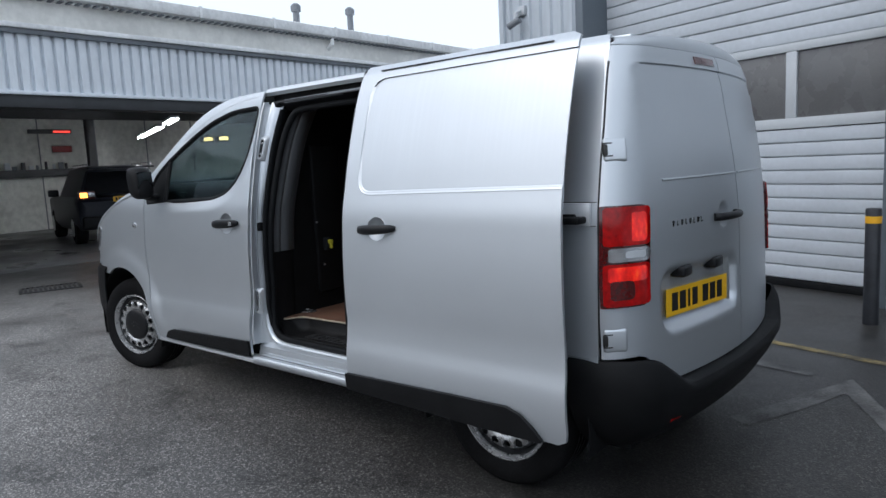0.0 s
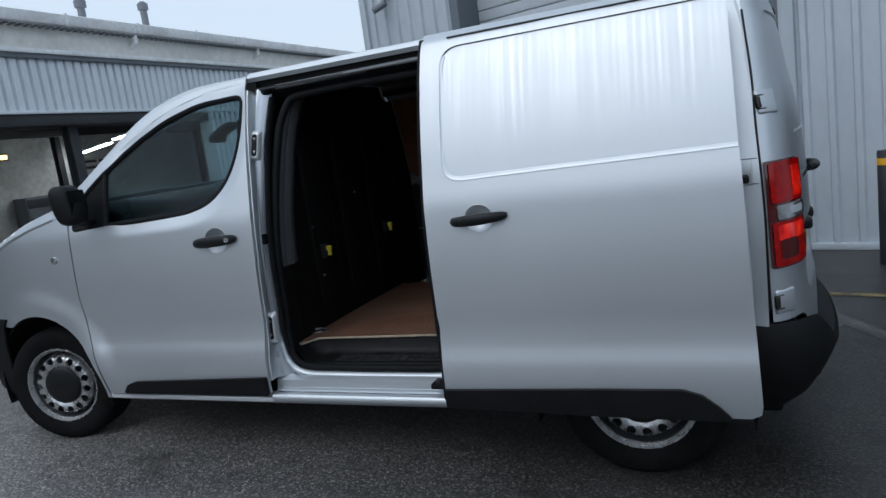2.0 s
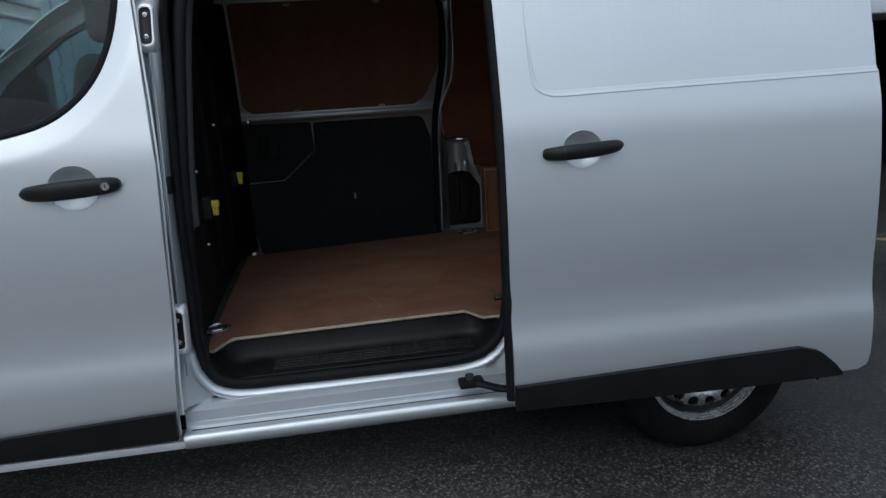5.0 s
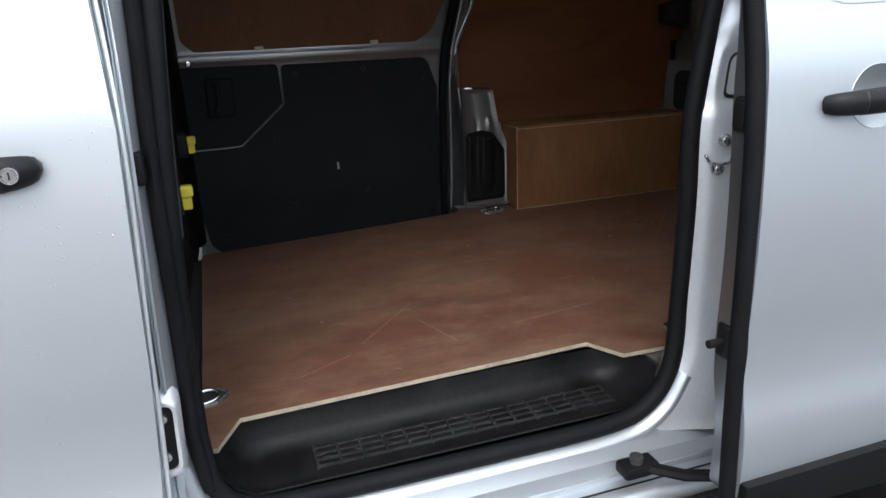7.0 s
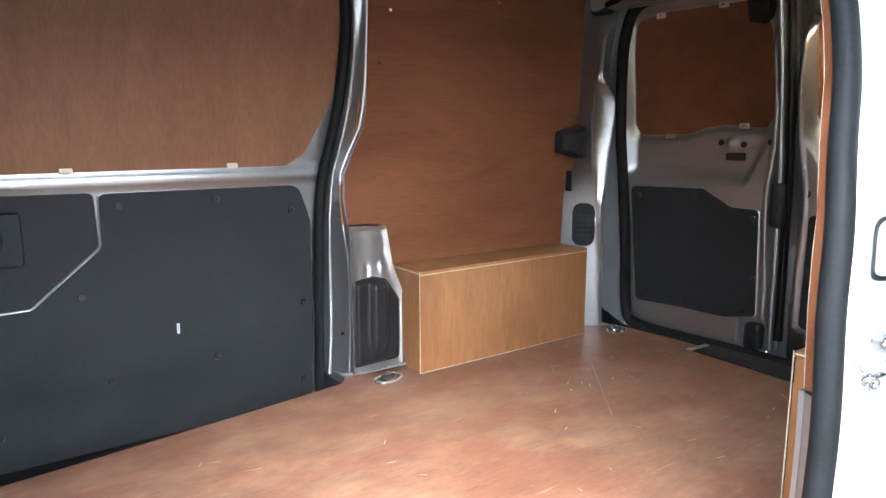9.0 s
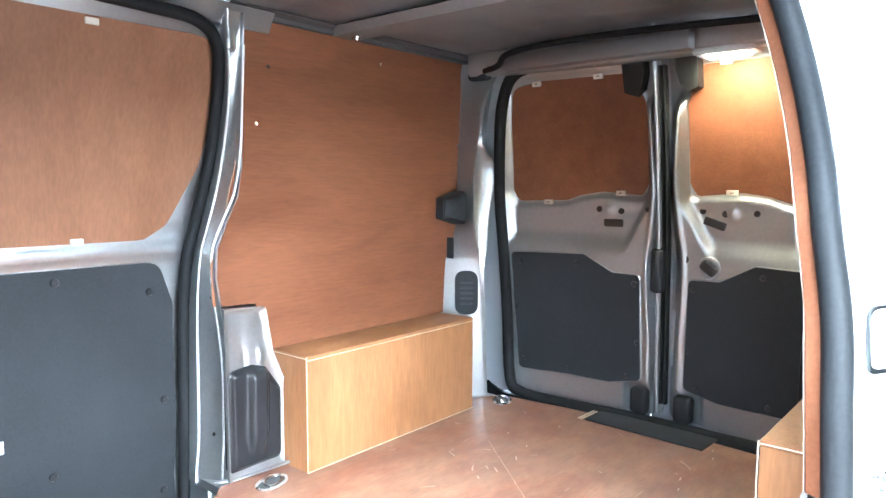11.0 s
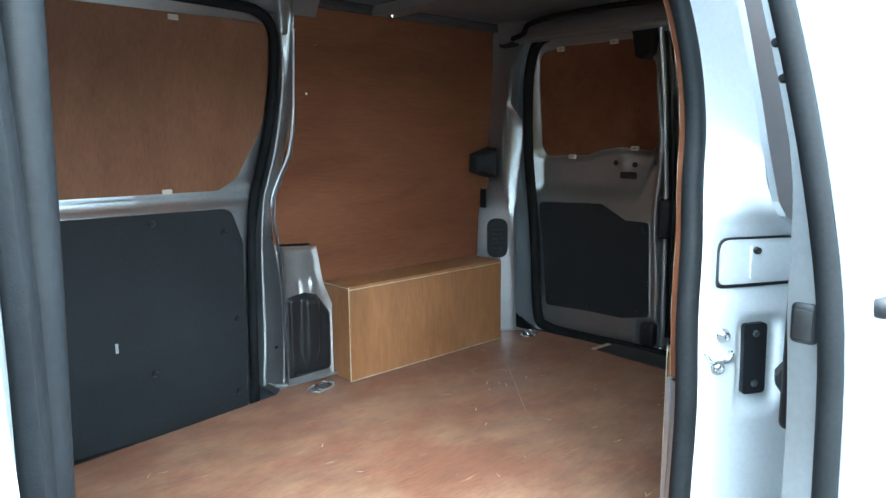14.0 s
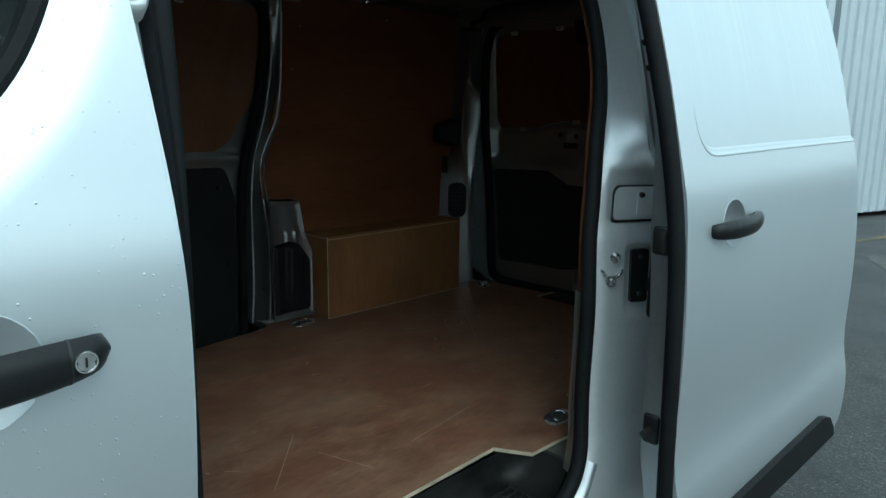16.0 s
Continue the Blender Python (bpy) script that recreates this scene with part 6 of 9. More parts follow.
revolve(bm, [(0, -0.003), (0.006, -0.003), (0.007, 0.004)], on_rear_jamb(0.55, 1.172, 0.010), (0.45, 0.89, 0), 12)
part("flap_lock", bm, PLATE_K, fp)
for z in (1.028, 0.972):
    bm = bmesh.new()
    revolve(bm, [(0, -0.006), (0.003, -0.006), (0.005, -0.010), (0.008, -0.009), (0.012, -0.003), (0.0135, 0.0)], on_rear_jamb(0.26 - (0.05 if z < 1 else 0), z, 0.007), (0.45, 0.89, 0), 14)
    part("striker_bolt", bm, STEEL, rj)
bm = bmesh.new()
tube(bm, smooth_path([on_rear_jamb(0.11, 0.998, 0.0), on_rear_jamb(0.11, 0.997, 0.009), on_rear_jamb(0.15, 0.984, 0.012), on_rear_jamb(0.28, 0.984, 0.012), on_rear_jamb(0.33, 0.997, 0.012), on_rear_jamb(0.33, 0.998, 0.0)], 4), 0.0034, 8)
part("striker_loop", bm, STEEL, rj, "steel striker loop")
lp = sheet("latch_plate", jamb_outline(0.475, 0.695, 0.915, 1.042, 0.008), lambda a, b, d: on_rear_jamb(a, b, 0.001 - d), 0.010, GLOSS, rj, cuts_a=frange(0.48, 0.69, 0.04), label="black latch plate with two screws")
for z in (0.934, 1.024):
    bm = bmesh.new()
    revolve(bm, [(0, -0.004), (0.006, -0.003), (0.007, 0.003)], on_rear_jamb(0.585, z, 0.001), (0.45, 0.89, 0), 12)
    part("screw", bm, DARK_STEEL, lp)

# floor pan, bulkhead side and black underside
bm = bmesh.new()
box(bm, (-2.85, 0.20, 0.22), (0.52, 1.72, 0.30), 0.02)
part("underside", bm, BLACK, van)
for x0, x1, z0 in ((-2.84, -0.46, 0.24), (0.44, 0.52, 0.36)):
    for yy in ((0.10, 0.20), (1.72, 1.82)):
        bm = bmesh.new()
        box(bm, (x0, yy[0], z0), (x1, yy[1], 0.40), 0.01)
        part("side_member", bm, BLACK, van)

# far side: closed sliding door and sill
far = sheet("far_sliding_door", [(-1.69, 0.335), (-0.51, 0.335), (-0.51, 0.9), (-0.515, 1.3), (-0.555, 1.6), (-0.565, 1.858), (-1.735, 1.855), (-1.71, 1.5), (-1.69, 1.15), (-1.695, 0.8)], near, 0.014, PAINT, van, cuts_b=ZC, cuts_a=frange(-1.7, -0.5, 0.15), mirror=True, label="closed silver far-side sliding door")
bm = bmesh.new()
box(bm, (-2.83, 1.76, 0.275), (-0.45, 1.915, 0.334), 0.012)
part("far_sill", bm, JAMB, van)

# wheels: pressed steel rims with round vents and a black centre cap
def wheel(cx, mir):
    s = -1 if mir else 1
    cy = VAN_W - 0.055 if mir else 0.055
    C, AX = (cx, cy, 0.335), (0, s, 0)
    w = part("wheel", revolve(bmesh.new(), [(0.212, 0.020), (0.216, 0.006), (0.235, -0.006), (0.275, -0.010), (0.310, -0.004), (0.326, 0.012), (0.336, 0.035), (0.336, 0.180), (0.322, 0.208), (0.27, 0.222), (0.206, 0.210)], C, AX, 64, True), TYRE, van, "black tyre on a silver pressed-steel rim")
    grooves = bmesh.new()
    for h in (0.075, 0.105, 0.135):
        revolve(grooves, [(0.3361, h - 0.004), (0.3368, h), (0.3361, h + 0.004)], C, AX, 48)
    part("tread_groove", grooves, PLATE_K, w)
    bm = bmesh.new()
    revolve(bm, [(0.214, 0.19), (0.204, 0.17), (0.199, 0.07), (0.205, 0.022), (0.219, 0.008), (0.222, 0.001), (0.219, -0.003), (0.214, -0.002), (0.212, 0.004), (0.209, 0.005), (0.207, 0.012), (0.204, 0.013), (0.201, 0.024)], C, AX, 64)
    part("rim", bm, STEEL, w, "silver steel rim")
    # groove between rim and disc in dark steel, its shade put into the colour
    part("shaded_rim_well", revolve(bmesh.new(), [(0.201, 0.024), (0.195, 0.040), (0.191, 0.062), (0.1865, 0.066)], C, AX, 64), DARK_STEEL, w)
    # disc with fifteen round vents
    bm = bmesh.new()
    nv = 15
    a, b = Vector((1, 0, 0)), Vector((0, 0, 1))

    def on_disc(r, th):
        h = smooth_curve([(0.06, 0.014), (0.106, 0.012), (0.118, 0.004), (0.132, 0.000), (0.150, 0.001), (0.166, 0.006), (0.176, 0.018), (0.182, 0.038), (0.187, 0.064)])(r)
        return Vector(C) + (a * math.cos(th) + b * math.sin(th)) * r + Vector((0, s * h, 0))
    R0, R1, RM, HR = 0.104, 0.187, 0.1500, 0.0200
    for k in range(nv):
        t0, t1 = 2 * math.pi * k / nv, 2 * math.pi * (k + 1) / nv
        tm = (t0 + t1) / 2
        m = 16
        hole = [(RM + HR * math.sin(2 * math.pi * j / m), tm + HR * math.cos(2 * math.pi * j / m) / RM) for j in range(m)]
        outer = []
        for j in range(m):
            c, q = math.cos(2 * math.pi * j / m), math.sin(2 * math.pi * j / m)
            g = max(abs(c), abs(q))
            c, q = c / g, q / g
            outer.append((RM + (R1 - RM if q > 0 else RM - R0) * q, tm + (t1 - t0) / 2 * c))
        hv = [bm.verts.new(on_disc(*p)) for p in hole]
        hb = [bm.verts.new(on_disc(*p) + Vector((0, s * 0.012, 0))) for p in hole]
        mv = [bm.verts.new(on_disc(p[0] * 0.5 + q[0] * 0.5, p[1] * 0.5 + q[1] * 0.5)) for p, q in zip(hole, outer)]
        ov = [bm.verts.new(on_disc(*p)) for p in outer]
        for j in range(m):
            i = (j + 1) % m
            bm.faces.new((hv[j], hv[i], mv[i], mv[j]))
            bm.faces.new((mv[j], mv[i], ov[i], ov[j]))
            bm.faces.new((hb[j], hb[i], hv[i], hv[j]))
    bmesh.ops.remove_doubles(bm, verts=bm.verts, dist=2e-4)
    part("vented_disc", bm, STEEL, w, "silver disc with round vents", angle=50)
    bm = bmesh.new()
    revolve(bm, [(0, -0.010), (0.06, -0.009), (0.098, -0.005), (0.109, 0.001), (0.113, 0.010), (0.113, 0.020)], C, AX, 40)
    cap = part("centre_cap", bm, GLOSS, w, "black centre cap with a raised emblem")
    for dz in (0.0, 0.022):
        bm = bmesh.new()
        tube(bm, [Vector(C) + Vector((dx, -s * 0.009, dz + 0.018 * (1 - abs(dx) / 0.035) - 0.02)) for dx in (-0.035, 0.0, 0.035)], 0.004, 6)
        part("emblem", bm, GLOSS, cap)
    bm = bmesh.new()
    revolve(bm, [(0, 0.06), (0.18, 0.06)], C, AX, 32)
    part("brake_disc", bm, DARK_STEEL, w)
    return w


for cx in (-3.275, 0.0):
    for mir in (False, True):
        wl_ = wheel(cx, mir)
        if cx < -1:
            # front wheels steered towards the near side
            pivot = Matrix.Translation((cx, VAN_W - 0.14 if mir else 0.14, 0))
            bpy.context.view_layer.update()
            wl_.matrix_world = pivot @ Matrix.Rotation(radians(14), 4, "Z") @ pivot.inverted() @ wl_.matrix_world

# ---- near sliding door, slid back and standing off the side ----
OFF = -0.147


def slid_off(x):
    """The open door stands a little further off at its rear end."""
    return OFF - 0.014 * (x + 0.74) / 1.18


def slid(x, z, d):
    return (x, P_SIDE(z) + slid_off(x) + d, z)


SD_F, SD_R, SD_U = -0.740, 0.438, 0.408
notch = rounded([(SD_U + 0.008, 1.290), (-0.655, 1.274), (-0.655, 1.798), (SD_U, 1.798)], [0, 0.085, 0.085, 0], 8)
SD = [(SD_F, 0.368), (0.0, 0.352), (0.40, 0.350), (0.432, 0.366), (SD_R, 0.40), (SD_R - 0.008, 0.70), (SD_R - 0.014, 1.0)] + notch + [(SD_U - 0.006, 1.845), (SD_U - 0.05, 1.866), (SD_F, 1.866), (SD_F, 1.2), (SD_F, 0.7)]
sliding = sheet("sliding_door", SD, slid, 0.014, PAINT_WET, van, holes=[dish(-0.515, 1.128)], cuts_a=frange(SD_F, SD_R, 0.1), cuts_b=ZC, label="silver sliding door pushed back open, streaked with rain")
panel_o = [(SD_U + 0.007, 1.272)] + rounded([(-0.672, 1.258), (-0.672, 1.815)], 0) + [(SD_U - 0.001, 1.815)]
sheet("upper_panel", panel_o, lambda x, z, d: slid(x, z, 0.0065 + d), 0.006, PAINT_WET, sliding, cuts_a=frange(SD_F, SD_R, 0.1), cuts_b=frange(1.25, 1.82, 0.03), label="recessed upper panel streaked with rain")
edge_path = [(SD_U + 0.006, 1.290), (0.1, 1.2855), (-0.25, 1.281)] + notch[1:14]


def edge_offset(k, w):
    p, q = Vector(edge_path[max(k - 1, 0)]), Vector(edge_path[min(k + 1, len(edge_path) - 1)])
    d = (q - p).normalized()
    return (edge_path[k][0] + d.y * w, edge_path[k][1] - d.x * w)


bm = bmesh.new()
ruled(bm, [[Vector(slid(*edge_offset(k, w), o)) for k in range(len(edge_path))] for w, o in ((-0.004, -0.0003), (-0.001, -0.0017), (0.002, -0.0003), (0.007, 0.0036), (0.0095, 0.0028), (0.012, 0.0040), (0.015, 0.0064))], 0.001)
part("panel_edge", bm, PAINT, sliding, angle=60)
bm = bmesh.new()
tube(bm, [slid(x, z, 0.004) for x, z in notch[14:]], 0.003, 6)
part("panel_gap", bm, PLATE_K, sliding)
bm = bmesh.new()
tube(bm, [slid(x, 1.836, -0.0005) for x in frange(SD_F + 0.01, SD_U - 0.012, 0.1)], 0.0035, 6)
part("top_groove", bm, PLATE_K, sliding, "dark groove under the door's top strip")
mould = rounded([(SD_F, 0.362), (0.0, 0.345), (0.345, 0.345), (0.300, 0.395), (0.245, 0.440), (0.180, 0.460), (-0.10, 0.456), (SD_F, 0.440)], [0.004, 0.3, 0.01, 0.05, 0.05, 0.06, 0.3, 0.004])
sheet("lower_moulding", mould, lambda x, z, d: slid(x, z, -0.018 + d), 0.020, BLACK, sliding, cuts_b=frange(0.34, 0.46, 0.02), cuts_a=frange(SD_F, 0.35, 0.1), label="black lower moulding")
door_handle(sliding, -0.515, 1.128, lambda x, z: P_SIDE(z) + slid_off(x), 0.234, lambda p: p, False)
# inner shell: the grey door frame seen at the front edge
shell_o = rounded([(SD_F + 0.001, 0.375), (SD_U - 0.08, 0.375), (SD_U - 0.08, 1.845), (SD_F + 0.001, 1.845)], 0.03)
shell_in = rounded([(SD_F + 0.10, 0.48), (SD_U - 0.10, 0.48), (SD_U - 0.10, 1.76), (SD_F + 0.10, 1.76)], 0.06)
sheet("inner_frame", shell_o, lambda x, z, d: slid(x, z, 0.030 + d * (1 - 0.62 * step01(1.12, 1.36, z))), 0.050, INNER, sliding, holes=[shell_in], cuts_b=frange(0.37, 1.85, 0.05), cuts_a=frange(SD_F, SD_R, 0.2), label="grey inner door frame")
bm = bmesh.new()
tube(bm, smooth_path([slid(SD_F - 0.003, z, 0.0205) for z in (0.385, 0.6, 0.85, 1.1, 1.3, 1.5, 1.7, 1.84)], 4), 0.0175, 10, flat=1.0, up=(0, 1, 0))
part("edge_seal", bm, RUBBER, sliding, "thick black door edge seal")
for z, h in ((1.105, 0.062), (0.695, 0.07)):
    bm = bmesh.new()
    y = P_SIDE(z) + OFF + 0.056
    box(bm, (SD_F - 0.006, y - 0.020, z - h / 2), (SD_F + 0.02, y + 0.020, z + h / 2), 0.010, 3)
    lt = part("door_latch", bm, GLOSS, sliding, "black latch in the door edge")
    bm = bmesh.new()
    if z < 1:
        tube(bm, [(SD_F - 0.004, y, z), (SD_F - 0.035, y, z)], 0.008, 10)
    else:
        box(bm, (SD_F - 0.008, y - 0.013, z - 0.021), (SD_F - 0.004, y + 0.013, z + 0.021), 0.0015)
    part("latch_tongue", bm, PLATE_K, lt)
for z in (1.50, 1.45):
    bm = bmesh.new()
    y = P_SIDE(z) + OFF + 0.041
    revolve(bm, [(0, -0.012), (0.005, -0.011), (0.008, 0.0), (0.008, 0.01)], (SD_F + 0.004, y, z), (1, 0, 0), 12)
    part("buffer", bm, RUBBER, sliding)
# inner linings of the open door and its roller carriage on the waist rail
lin_up = rounded([(SD_F + 0.095, 1.20), (SD_U - 0.098, 1.20), (SD_U - 0.098, 1.765), (SD_F + 0.095, 1.765)], 0.06)
lin_low = rounded([(SD_F + 0.095, 0.475), (SD_U - 0.098, 0.475), (SD_U - 0.098, 1.15), (SD_F + 0.095, 1.15)], 0.05)
sheet("inner_plywood", lin_up, lambda x, z, d: slid(x, z, 0.036 + d), 0.006, PLY_DOOR, sliding, cuts_b=frange(1.2, 1.77, 0.06), label="brown plywood lining of the open door")
sheet("inner_board", lin_low, lambda x, z, d: slid(x, z, 0.066 + d), 0.006, BOARD, sliding, cuts_b=frange(0.48, 1.15, 0.06), label="charcoal hardboard lining of the open door")
part("waist_bar", box(bmesh.new(), (SD_F + 0.09, P_SIDE(1.175) + slid_off(-0.2) + 0.046, 1.152), (SD_U - 0.10, P_SIDE(1.175) + slid_off(-0.2) + 0.072, 1.198), 0.008), JAMB, sliding)
bm = bmesh.new()
box(bm, (SD_F + 0.012, -0.066, 0.93), (SD_F + 0.060, -0.034, 1.165), 0.014, 3)
car = part("roller_carriage", bm, BLACK, sliding, "black roller carriage behind the door edge")
bm = bmesh.new()
tube(bm, [(SD_F + 0.04, -0.040, 1.00), (SD_F + 0.10, -0.015, 0.99), (SD_F + 0.20, 0.002, 0.985)], 0.020, 10)
part("carriage_arm", bm, BLACK, car)
# lower roller arm between sill rail and door
bm = bmesh.new()
box(bm, (-0.880, 0.0, 0.372), (-0.800, 0.046, 0.398), 0.006)
arm = part("roller_arm", bm, BLACK, sliding, "black lower roller arm")
bm = bmesh.new()
tube(bm, [(-0.84, 0.02, 0.390), (-0.76, -0.025, 0.375), (-0.66, -0.06, 0.370), (-0.55, -0.075, 0.37)], 0.014, 8, flat=0.8)
part("arm_bar", bm, BLACK, arm)
bm = bmesh.new()
revolve(bm, [(0, -0.03), (0.014, -0.028), (0.014, -0.012), (0, -0.010)], (-0.845, 0.022, 0.425), (0, 0, 1), 14)
part("roller", bm, DARK_STEEL, arm)

# ---- rear doors ----
XR = smooth_curve([(0.40, 0.712), (0.60, 0.712), (0.90, 0.704), (1.15, 0.696), (1.30, 0.682), (1.55, 0.648), (1.75, 0.610), (1.83, 0.575), (1.87, 0.53)])


def rear_x(y, z):
    """Outer face of the rear doors; bowed across, rounded at the corners."""
    yd = min(y, VAN_W - y) - P_SIDE(z)
    x = XR(z) - 0.150 * ((y - 0.96) / 0.96) ** 2
    if yd < 0.16:
        t = max(0.0, 1 - max(yd, 0) / 0.16)
        x -= 0.072 * (1 - math.sqrt(max(0.0, 1 - t * t)))
    return x


def bump_top(y):
    return 0.505 + 0.135 * step01(0.60, 0.86, abs(y - 0.96))


def rr_mask(y, z, y0, y1, z0, z1, soft, r=0.06):
    """1 inside a rounded rectangle, easing to 0 across its edge."""
    qy, qz = abs(y - (y0 + y1) / 2) - (y1 - y0) / 2 + r, abs(z - (z0 + z1) / 2) - (z1 - z0) / 2 + r
    d = math.hypot(max(qy, 0), max(qz, 0)) + min(max(qy, qz), 0) - r
    return step01(soft, -soft, d)


def leaf_x(y, z, plate):
    yy = min(y, VAN_W - y)
    x = rear_x(y, z)
    x -= 0.009 * rr_mask(yy, z, 0.255, 1.2, 1.15, 1.742, 0.004, 0.05) * step01(1.28, 1.70, z)
    if plate:
        x -= 0.020 * max(0.0, 1 - ((y - 0.775) ** 2 + (z - 1.125) ** 2) / 0.052 ** 2) ** 0.7
    if plate:
        x -= 0.042 * rr_mask(y, z, 0.275, 0.905, 0.715, 0.935, 0.022)
    return x


ys = [0.0, 0.004, 0.012, 0.024, 0.04, 0.06, 0.085, 0.115, 0.15, 0.19, 0.23, 0.246, 0.251, 0.255, 0.259, 0.264, 0.272, 0.280, 0.288, 0.298, 0.31] + [0.33 + 0.02 * k for k in range(19)] + [0.705 + 0.01 * k for k in range(15)] + [0.868, 0.882, 0.892, 0.902, 0.912, 0.922, 0.934, 0.946, 0.9565]


def leaf(mir):
    bm = bmesh.new()
    zz = [0.50 + 0.0165 * k for k in range(0, 34)] + [1.058 + 0.008 * k for k in range(18)] + [1.205 + 0.0165 * k for k in range(32)] + [1.730, 1.735, 1.739, 1.742, 1.745, 1.749, 1.755, 1.77, 1.79, 1.812]

    def f(u, v):
        y = ys[round(u * (len(ys) - 1))]
        z0 = zz[round(v * (len(zz) - 1))]
        zb = bump_top(y) + 0.006
        z = zb + (z0 - 0.50) * (1.05 - zb) / (1.05 - 0.50) if z0 < 1.05 else z0
        p = P_SIDE(z)
        yv = p + (0.9565 - p) * (y / 0.9565)
        yw = VAN_W - yv if mir else yv
        return (leaf_x(yw, z, not mir), yw, z)
    surf(bm, len(ys) - 1, len(zz) - 1, f, 0.010 if not mir else -0.010)
    return part("rear_door", bm, PAINT, van, "silver rear door with a black handle" if mir else "silver rear door with number plate, handle and badge", angle=45)


leaf_near, leaf_far = leaf(False), leaf(True)
# black shut line between the leaves
bm = bmesh.new()
tube(bm, [(leaf_x(0.96, z, False) - 0.012, 0.96, z) for z in frange(0.50, 1.83, 0.03)], 0.008, 6)
part("shut_line", bm, RUBBER, van)
# crease under the windowless panels
for y0, y1, lf in ((0.30, 0.945, leaf_near), (0.975, 1.62, leaf_far)):
    bm = bmesh.new()
    tube(bm, [(rear_x(y, 1.296) + 0.002, y, 1.296) for y in [y0 + (y1 - y0) * k / 14 for k in range(15)]], 0.005, 8)
    part("crease", bm, PAINT, lf)
# number plate with its characters as plain bars
def plate_pt(s, h, o):
    y = 0.322 + 0.52 * s
    a, b = Vector((rear_x(0.322, 0.81) - 0.036, 0.322, 0)), Vector((rear_x(0.842, 0.81) - 0.036, 0.842, 0))
    p = a.lerp(b, s)
    return (p.x + o + 0.012, p.y, 0.754 + 0.111 * h - 0.010 * s)


bm = bmesh.new()
surf(bm, 8, 3, lambda u, v: plate_pt(u, v, 0.004), 0.004)
npl = part("number_plate", bm, PLATE_Y, leaf_near, "yellow number plate")
for s0, s1 in ((0.075, 0.165), (0.195, 0.290), (0.325, 0.355), (0.395, 0.480), (0.565, 0.660), (0.690, 0.785), (0.815, 0.905)):
    bm = bmesh.new()
    surf(bm, 1, 1, lambda u, v: plate_pt(s0 + (s1 - s0) * u, 0.17 + 0.66 * v, 0.0052), 0.001)
    part("plate_bar", bm, PLATE_K, npl, "plain black bar")
bm = bmesh.new()
for s, h in ((0.03, 0.5), (0.97, 0.5)):
    revolve(bm, [(0, 0.0075), (0.006, 0.007), (0.008, 0.004)], plate_pt(s, h, 0), (1, 0, 0), 10)
part("plate_screws", bm, PLATE_Y, npl)
for y0, y1 in ((0.385, 0.475), (0.655, 0.755)):
    bm = bmesh.new()
    z = 0.927
    box(bm, (rear_x(y0, z) - 0.045, y0, z - 0.022), (rear_x(y1, z) + 0.004, y1, z + 0.024), 0.012, 3)
    part("plate_lamp", bm, GLOSS, leaf_near, "black plate lamp housing")
# handle
bm = bmesh.new()
tube(bm, smooth_path([(rear_x(y, 1.12) + o, y, 1.12) for y, o in ((0.672, 0.004), (0.70, 0.026), (0.77, 0.036), (0.84, 0.036), (0.88, 0.028), (0.895, 0.004))], 4), 0.017, 10)
part("rear_handle", bm, GLOSS, leaf_near, "black rear door handle")
# badge as plain raised bars
bm = bmesh.new()
for k in range(8):
    y0 = 0.345 + k * 0.030
    box(bm, (rear_x(y0, 1.13) - 0.002, y0, 1.112), (rear_x(y0, 1.13) + 0.003, y0 + 0.026, 1.119 + (0.016 if k % 2 == 0 else 0.0)), 0.002)
    box(bm, (rear_x(y0, 1.13) - 0.002, y0, 1.112), (rear_x(y0, 1.13) + 0.003, y0 + 0.007, 1.136), 0.002)
part("badge", bm, BADGE, leaf_near, "small bright badge strip")
# third brake light
bm = bmesh.new()
surf(bm, 10, 3, lambda u, v: (rear_x(0.70 + 0.20 * u, 1.765 + 0.03 * v) + 0.006, 0.70 + 0.20 * u, 1.762 + 0.030 * v), 0.012)
part("high_brake_light", bm, RED_DARK, leaf_near, "dark red high brake light")

# hinges
def rear_hinge(z, mir):
    fl = (lambda p: (p[0], VAN_W - p[1], p[2])) if mir else (lambda p: p)
    p0, p1 = [Vector((rear_x(P_SIDE(z) + a, z), P_SIDE(z) + a, z)) for a in (0.001, 0.062)]
    t = (p1 - p0).normalized()
    lo, hi = [Vector((rear_x(P_SIDE(q) + 0.03, q), P_SIDE(q) + 0.03, q)) for q in (z - 0.04, z + 0.04)]
    up = (hi - lo).normalized()
    n = t.cross(up).normalized()
    up = n.cross(t)
    m = Matrix.Identity(4)
    m.col[0], m.col[1], m.col[2] = (*t, 0), (*n, 0), (*up, 0)
    m.translation = (p0 + p1) / 2
    if mir:
        m = Matrix.Translation((0, VAN_W, 0)) @ Matrix.Diagonal((1, -1, 1, 1)) @ m
    w = (p1 - p0).length / 2
    bm = bmesh.new()
    box(bm, (-w, -0.014, -0.045), (w, 0.011, 0.045), 0.011, 4, m=m)
    h = part("hinge", bm, PAINT, leaf_far if mir else leaf_near, "silver hinge cover with a black knuckle")
    bm = bmesh.new()
    box(bm, (-w - 0.002, -0.004, -0.023), (-w + 0.019, 0.0122, 0.023), 0.006, 3, m=m)
    part("knuckle", bm, PLATE_K, h)
    for s in (-1, 1):
        bm = bmesh.new()
        box(bm, (-w, 0.004, s * 0.024 - 0.0025), (-w + 0.034, 0.0118, s * 0.024 + 0.0025), 0.001, m=m)
        part("hinge_pin", bm, PLATE_K, h)


